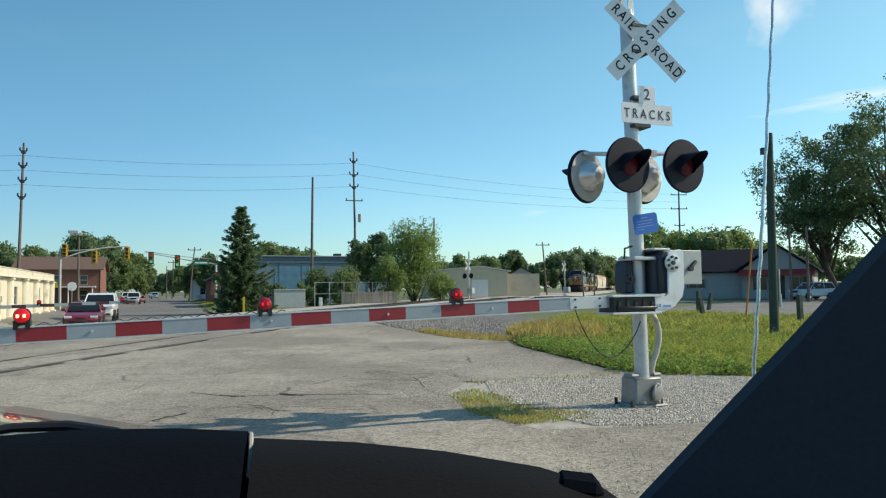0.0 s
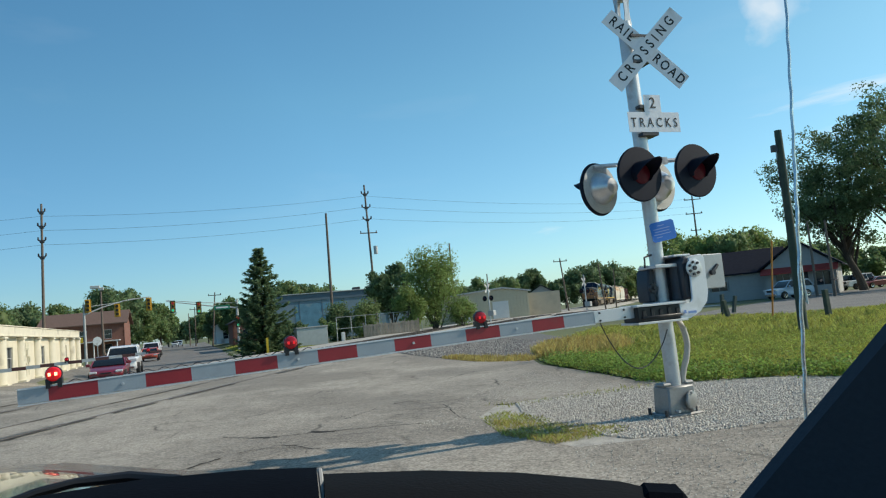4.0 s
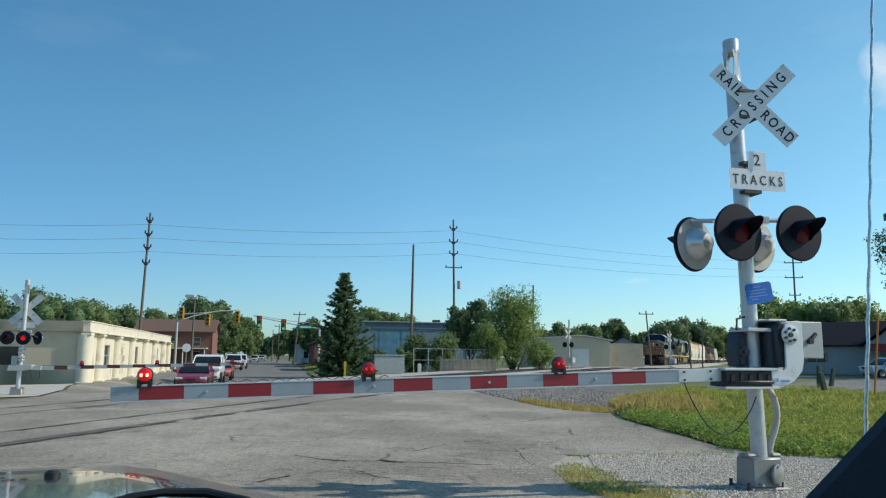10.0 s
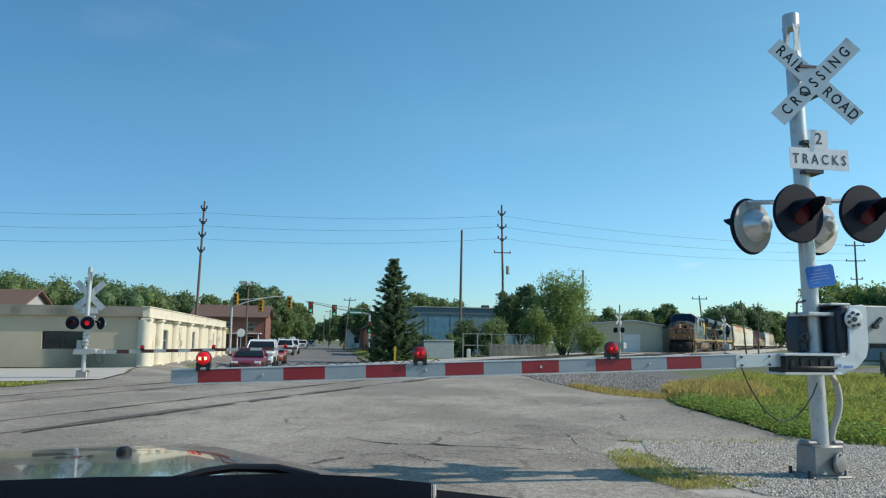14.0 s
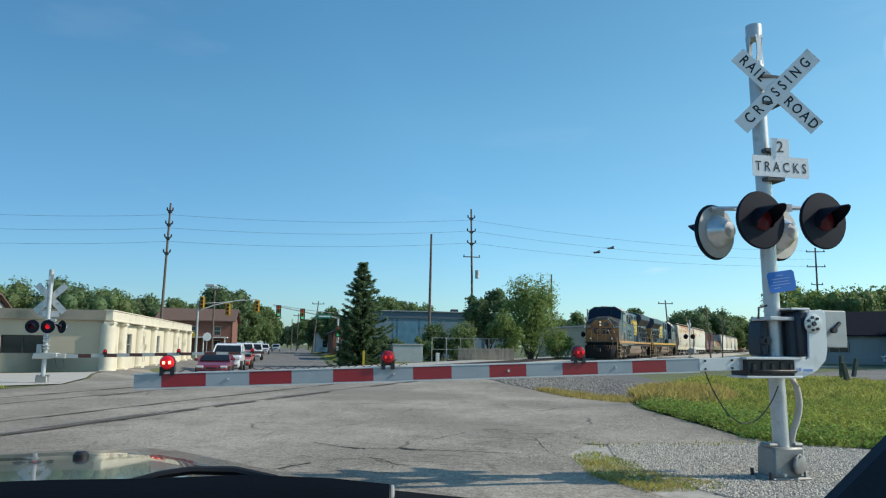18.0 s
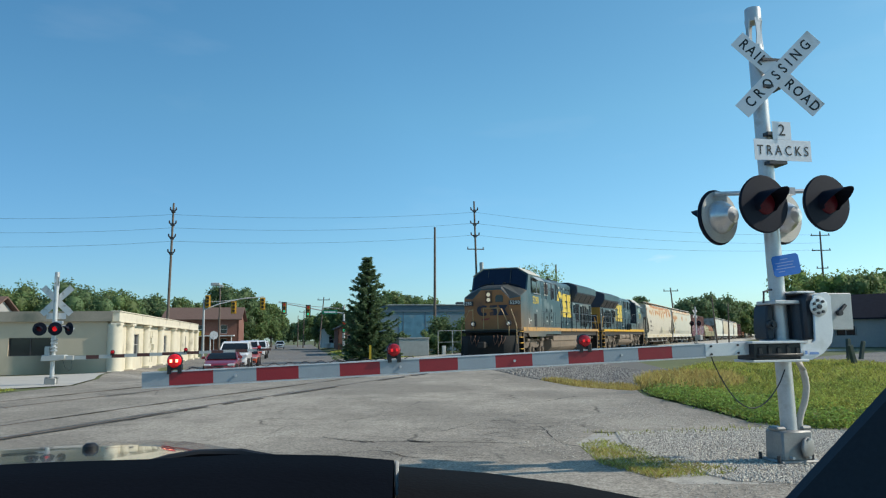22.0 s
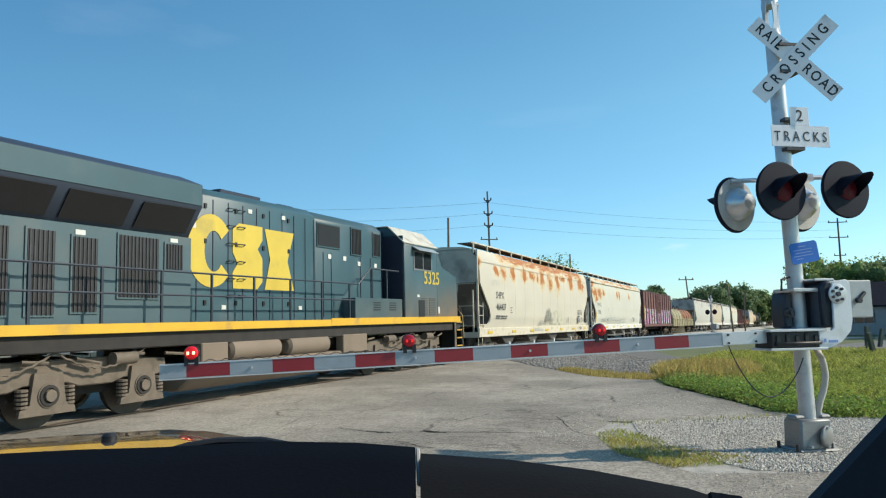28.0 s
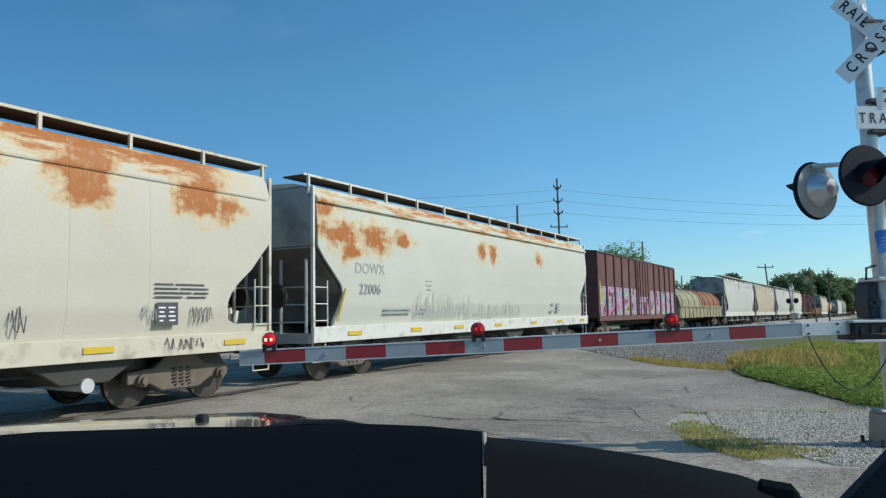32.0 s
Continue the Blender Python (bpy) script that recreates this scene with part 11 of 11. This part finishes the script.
VEHICLES = [
    (automobile("sedan", "dark red sedan waiting at the far gate", M["car_red"], "sedan"), along((0, 41.6, -3.8), (4, 40.5, -3.8), (6, 40.3, -3.8), (32, 40.3, -3.8))),
    (automobile("suv", "white sport utility vehicle waiting behind the red sedan", M["car_white"], "suv"), along((0, 51.0, -3.7), (5, 48.2, -3.7), (8, 47.7, -3.7), (32, 47.7, -3.7))),
    (automobile("sedan", "orange-red small car in the queue", M["car_orange"], "sedan"), along((0, 135, -3.6), (3, 92, -3.6), (6, 66, -3.5), (9, 57.5, -3.4), (13, 56.0, -3.4), (32, 56.0, -3.4))),
    (automobile("pickup", "white pickup truck in the queue", M["car_white"], "pickup"), along((0, 124, -4.2), (2, 103, -4.3), (5, 94, -3.9), (8, 92, -4.0), (13, 90, -4.0), (17, 77, -4.2), (20, 72, -4.2), (24, 70, -4.2), (32, 70, -4.2))),
    (automobile("pickup", "white pickup truck behind the other", M["car_white"], "pickup"), along((0, 138, -5.6), (2, 117, -5.6), (5, 106, -3.6), (8, 103, -3.6), (13, 99, -3.6), (17, 88, -3.7), (20, 82, -3.8), (24, 79, -3.8), (32, 79, -3.8))),
    (automobile("suv", "silver-white vehicle coming down the far street", M["car_white"], "suv"), along((0, 260, -3.0), (8, 200, -3.2), (14, 156, -3.6), (17, 140, -4.0), (20, 122, -4.4), (23, 106, -4.8), (27, 94, -5.2), (32, 93, -5.2))),
    (automobile("suv", "grey vehicle far down the street", M["car_silver"], "suv"), along((0, 225, -2.0), (8, 250, -2.0), (14, 210, -2.4), (20, 180, -3.0), (32, 150, -4.0))),
    (automobile("pickup", "white pickup truck turning off beyond the cream building", M["car_white"], "pickup"), [(0, rpose(84, -11.5, 0, 68)), (2, rpose(83, -15.5, 0, 76)), (5, rpose(84, -24, 0, 86)), (10, rpose(85, -36, 0, 88)), (32, rpose(85, -36, 0, 88))]),
]
pa, pb = polar(-26.1, 84), polar(-22.9, 80)
VEHICLES.append((automobile("suv", "pale blue sport utility vehicle on the side street", M["car_silver"], "suv"), [(0, pose(pa.x, pa.y, 0, 0, 0, -70)), (4, pose(pb.x, pb.y, 0, 0, 0, -70)), (7, pose(pb.x - 0.6, pb.y + 0.2, 0, 0, 0, -70)), (32, pose(pb.x - 0.6, pb.y + 0.2, 0, 0, 0, -70))]))
for yaw, d, m, k, lab in ((-26.4, 104, "car_green", "suv", "dark green vehicle parked under the trees"), (-27.6, 104, "car_white", "pickup", "white pickup truck parked under the trees"), (-28.6, 104, "car_maroon", "sedan", "maroon sedan parked under the trees")):
    p = polar(yaw, d)
    automobile("parked_car", lab, M[m], k).matrix_basis = pose(p.x, p.y, 0, 0, 0, -75)


# ---- birds ----
def bird(label):
    t = thing("bird", label, "bird")
    bm = bmesh.new()
    tube(bm, [(0, -0.19, 0), (0, -0.12, 0.01), (0, 0.0, 0), (0, 0.14, -0.01), (0, 0.24, 0)], [0.01, 0.035, 0.055, 0.035, 0.012], 8)
    part("bird_body", bm, M["bird"], t)
    for sx, up in ((1, 0.16), (-1, 0.10)):
        bm = bmesh.new()
        prism(bm, [(0.02, -0.07), (0.20, -0.10), (0.36, 0.02), (0.18, 0.06), (0.02, 0.08)], -0.006, 0.006, "z", pose(0, 0, 0.01, 0, -sx * math.degrees(up) * 2, 0 if sx > 0 else 180))
        part("wing", bm, M["bird"], t)
    bm = bmesh.new()
    prism(bm, [(-0.03, 0.2), (0.03, 0.2), (0.06, 0.36), (-0.06, 0.36)], -0.004, 0.004, "z")
    part("tail", bm, M["bird"], t)
    return t


BIRDS = [bird("dark bird flying over the crossing"), bird("dark bird flying beside the other")]

# two birds rise behind the far trees and cross the sky
BIRD_ROWS = [
    [(0.0, 30.0, 60.0, 1.5), (15.0, 12.0, 44.0, 1.5), (16.3, 7.5, 38.5, 2.4), (17.0, 5.5, 37.6, 4.0), (17.5, 4.0, 37.8, 5.2),
     (18.0, 2.1, 38.0, 6.4), (18.5, -0.6, 38.0, 7.8), (19.0, -5.7, 37.6, 8.2), (19.5, -11.6, 36.2, 9.3),
     (20.0, -17.5, 33.7, 11.6), (20.5, -23.4, 29.9, 12.1), (21.0, -27.5, 26.1, 12.1), (23.0, -45.0, 12.0, 13.0), (32.0, -110.0, -40.0, 16.0)],
    [(0.0, 32.0, 61.0, 1.5), (15.0, 13.0, 45.0, 1.5), (16.3, 8.4, 38.4, 2.5), (17.0, 6.3, 37.5, 4.1), (17.5, 4.8, 37.7, 5.4),
     (18.0, 2.8, 37.9, 6.6), (18.5, 0.1, 38.0, 8.2), (19.0, -4.5, 37.8, 9.1), (19.5, -10.7, 36.5, 10.5),
     (20.0, -18.0, 33.5, 10.6), (20.5, -23.9, 29.5, 11.0), (21.0, -27.9, 25.7, 11.4), (23.0, -46.0, 11.0, 12.5), (32.0, -112.0, -42.0, 15.0)]]


# ---- the stopped car: dashboard, hood, pillar, antenna ----
EYE0 = Vector((0.06, 0.02, 1.48))
CAR_YAW = 47.0
CF, CR = Vector((-math.sin(radians(CAR_YAW)), math.cos(radians(CAR_YAW)), 0)), Vector((math.cos(radians(CAR_YAW)), math.sin(radians(CAR_YAW)), 0))
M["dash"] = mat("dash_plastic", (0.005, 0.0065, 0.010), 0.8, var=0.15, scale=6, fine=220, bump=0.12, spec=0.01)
M["trim_grey"] = mat("pillar_trim", (0.055, 0.066, 0.082), 0.9, spec=0.1, var=0.08, scale=5, fine=200, bump=0.1)
M["headliner"] = mat("headliner", (0.12, 0.12, 0.12), 0.9, var=0.08)
M["hood_paint"] = car_paint("bronze_hood_paint", (0.055, 0.035, 0.025))
M["hood_paint"].node_tree.nodes["Principled BSDF"].inputs["Coat Weight"].default_value = 0.6
M["hood_paint"].node_tree.nodes["Principled BSDF"].inputs["Coat Roughness"].default_value = 0.02
M["hood_paint"].node_tree.nodes["Principled BSDF"].inputs["Roughness"].default_value = 0.12
M["hood_paint"].node_tree.nodes["Principled BSDF"].inputs["Metallic"].default_value = 0.2
M["hood_paint"].node_tree.nodes["Principled BSDF"].inputs["Specular IOR Level"].default_value = 0.3
M["antenna"] = mat("spiral_antenna", (0.62, 0.62, 0.62), 0.25, 0.9, var=0.25, scale=40, bump=0.2)


def seat_ray(yaw, pitch, d):
    """A place on the car, by the direction from the seat and the level distance."""
    a = radians(yaw)
    return EYE0 + Vector((-math.sin(a) * d, math.cos(a) * d, math.tan(radians(pitch)) * d))


def own_car():
    t = thing("parked_car", "interior of the stopped dark bronze car, its dashboard and hood", "car")

    def put(p):
        return p

    # dashboard top: smooth rim that falls away to the right
    rim = [(75, -7.2), (60, -6.9), (46, -7.1), (36, -7.5), (30.5, -7.75), (23, -7.8), (17, -8.15), (12.6, -8.6), (12.2, -9.05), (5.5, -9.6), (-0.5, -10.3), (-7, -11.3), (-11, -12.4), (-17, -16)]
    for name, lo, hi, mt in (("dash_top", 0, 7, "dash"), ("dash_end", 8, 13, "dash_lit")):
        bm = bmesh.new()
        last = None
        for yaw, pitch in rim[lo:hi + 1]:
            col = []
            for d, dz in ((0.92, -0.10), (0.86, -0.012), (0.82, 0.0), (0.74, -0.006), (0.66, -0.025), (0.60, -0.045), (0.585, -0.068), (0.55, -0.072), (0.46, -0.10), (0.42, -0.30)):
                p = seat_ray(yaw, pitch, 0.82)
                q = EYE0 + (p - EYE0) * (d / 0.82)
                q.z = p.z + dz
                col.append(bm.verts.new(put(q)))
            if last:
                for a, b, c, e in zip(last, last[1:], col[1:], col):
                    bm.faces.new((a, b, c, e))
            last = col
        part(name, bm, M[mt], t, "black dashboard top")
    bm = bmesh.new()
    tube(bm, [seat_ray(12.4, -8.75, 0.815), seat_ray(12.35, -9.9, 0.79), seat_ray(12.3, -11.2, 0.74)], 0.0022, 6)
    part("dash_seam", bm, M["siding_grey"], t, "pale seam line of the dashboard")
    bm = bmesh.new()
    box(bm, (0, 0, 0), (0.045, 0.05, 0.018), Matrix.Translation(seat_ray(-9.5, -12.4, 0.81)) @ pose(0, 0, 0, 0, 6, -6))
    part("speaker_clip", bm, M["dash"], t, "small clip at the dashboard corner", bevel=0.008)
    # windscreen wiper and cowl edge
    bm = bmesh.new()
    tube(bm, [seat_ray(33.5, -9.0, 0.98), seat_ray(31, -8.3, 0.98), seat_ray(29, -7.85, 0.98), seat_ray(27, -7.65, 0.98), seat_ray(24, -7.8, 0.98), seat_ray(21, -8.4, 0.95)], [0.004, 0.005, 0.005, 0.005, 0.006, 0.005], 8)
    part("wiper_arm", bm, M["black"], t, "black wiper arm")
    # hood: broad crowned panel
    bm = bmesh.new()
    grid = []
    for i in range(13):
        f = 0.95 + 1.18 * i / 12
        row = []
        for j in range(15):
            k = -1 + 2 * j / 14
            r = -0.10 + 0.80 * k
            g = max(0.0, f - 1.62)
            z = 1.2602 - 0.050 * (f - 1.62) - 0.0425 * g * g + 0.014 * (1 - k * k) - 0.05 * max(0.0, abs(k) - 0.86) / 0.14 - 0.05 * max(0.0, i - 11)
            p = Vector((EYE0.x, EYE0.y, 0)) + CF * (f - 0.06 * k * k * (i > 8)) + CR * r
            row.append(bm.verts.new((p.x, p.y, z)))
        grid.append(row)
    for a, b in zip(grid, grid[1:]):
        for j in range(14):
            bm.faces.new((a[j], a[j + 1], b[j + 1], b[j]))
    hood = part("hood", bm, M["hood_paint"], t, "glossy dark bronze hood with mirror reflections")
    # front end and fenders under the hood
    bm = bmesh.new()
    base = Vector((EYE0.x, EYE0.y, 0))
    mcar = Matrix.Translation(base) @ pose(0, 0, 0, 0, 0, CAR_YAW)
    box(bm, (-0.10, 1.5, 0.80), (1.62, 1.22, 0.62), mcar)
    box(bm, (-0.35, -0.6, 0.62), (1.75, 3.2, 0.60), mcar)
    part("body", bm, M["hood_paint"], t, "dark bronze body", bevel=0.05)
    bm = bmesh.new()
    p = seat_ray(34.5, -6.85, 1.72)
    tube(bm, [p - Vector((0, 0, 0.035)), p + Vector((0, 0, 0.006))], [0.017, 0.015], 14)
    part("washer_nozzle", bm, M["black"], hood, "small dark washer nozzle on the hood", bevel=0.006)
    # pillar: runs up and back on the passenger side
    bm = bmesh.new()
    last = None
    for yaw, pitch, d, wide in ((-3, -24, 0.80, 30), (-8, -18, 0.77, 30), (-14, -11.6, 0.73, 28), (-22.0, -2.4, 0.67, 28), (-31, 8.5, 0.62, 30), (-42, 20, 0.56, 34), (-58, 34, 0.50, 40)):
        a, b = seat_ray(yaw, pitch, d), seat_ray(yaw - wide, pitch - 6, d * 0.82)
        c = seat_ray(yaw - wide, pitch - 6, d * 0.82 + 0.12)
        e = seat_ray(yaw - 2.0, pitch - 1.0, d + 0.08)
        now = [bm.verts.new(q) for q in (a, b, c, e)]
        if last:
            for k in range(4):
                bm.faces.new((last[k], last[(k + 1) % 4], now[(k + 1) % 4], now[k]))
        last = now
    part("pillar", bm, M["trim_grey"], t, "dark grey windscreen pillar trim", bevel=0.01)
    # unseen cabin shell behind and above, added so the roof shades the dashboard
    bm = bmesh.new()
    box(bm, (-0.40, -0.62, 1.80), (1.5, 1.55, 0.06), mcar)
    part("roof_lining", bm, M["headliner"], t, "unseen grey roof lining", bevel=0.02)
    bm = bmesh.new()
    box(bm, (0.50, -0.95, 1.25), (0.08, 1.5, 0.5), mcar)
    box(bm, (-0.40, -1.45, 1.30), (1.6, 0.10, 0.9), mcar)
    part("door_panel", bm, M["dash"], t, "dark door panel", bevel=0.02)
    for xx in (-0.88, 0.62):
        for yy in (1.45, -1.35):
            bm = bmesh.new()
            lathe(bm, [(0.19, -0.10), (0.31, -0.10), (0.33, -0.06), (0.33, 0.06), (0.31, 0.10), (0.19, 0.10)], 24, mcar @ pose(xx, yy, 0.33, 0, 90, 0))
            wheel = part("wheel", bm, M["rubber"], t, "black tyre")
            bm = bmesh.new()
            lathe(bm, [(0.20, -0.08), (0.20, 0.085), (0.07, 0.07), (0.01, 0.09)], 16, mcar @ pose(xx, yy, 0.33, 0, 90 if xx > 0 else -90, 0))
            part("rim", bm, M["chrome"], wheel)
    # antenna on the passenger-side fender
    a, b = seat_ray(-21.5, -14, 2.1), seat_ray(-25.0, 27, 2.16)
    bm = bmesh.new()
    pts = []
    for i in range(60):
        k = i / 59
        p = a.lerp(b, k) + CR * (0.012 * math.sin(math.pi * k))
        pts.append(p + Vector((0.0012 * math.cos(i * 1.7), 0.0012 * math.sin(i * 1.7), 0)))
    tube(bm, pts, [0.0056 - 0.002 * i / 59 for i in range(60)], 8)
    part("antenna", bm, M["antenna"], t, "silver spiral-wound whip antenna")
    bm = bmesh.new()
    tube(bm, [a - Vector((0, 0, 0.45)), a - Vector((0, 0, 0.0))], [0.05, 0.02], 10)
    box(bm, (0.78, 1.35, 0.62), (0.18, 1.5, 0.5), mcar)
    part("fender", bm, M["hood_paint"], t, "passenger side fender")
    return t


# lit copy of the dash plastic: light on the right end is in its colour
M["dash_lit"] = mat("dash_plastic_lit", (0.010, 0.010, 0.011), 0.75, var=0.15, scale=6, fine=220, bump=0.12, spec=0.03)
car_in = own_car()


def motions():
    for car, back, L, turned in CARS:
        walk(car, [(t, car_pose(front_at(t) + back, L, turned)) for t in range(33)])
    for car, rows in VEHICLES:
        walk(car, rows)
    # the stopped car rolls a hand's width forward before it settles
    walk(car_in, [(t, pose(x, y, z)) for t, x, y, z in ((0, 0.04, -0.06, 0.012), (1, 0.034, -0.06, -0.007), (2, 0.052, -0.06, -0.009), (2.5, 0.056, -0.07, -0.004), (5, 0.047, -0.10, 0.02), (6, -0.002, -0.04, 0.0), (7, 0.008, -0.01, -0.009), (7.5, 0, 0, -0.014), (8, 0, 0, -0.019), (9, 0, 0, -0.026), (10, 0, 0, -0.014), (13, 0, 0, -0.015), (20, 0, 0, -0.01), (24, 0, 0, -0.004), (32, 0, 0, 0))])
    for b, rows in zip(BIRDS, BIRD_ROWS):
        walk(b, [(t, pose(x, y, z, 8, 12 * math.sin(t * 9 + k), 62)) for k, (t, x, y, z) in enumerate(rows)])


motions()
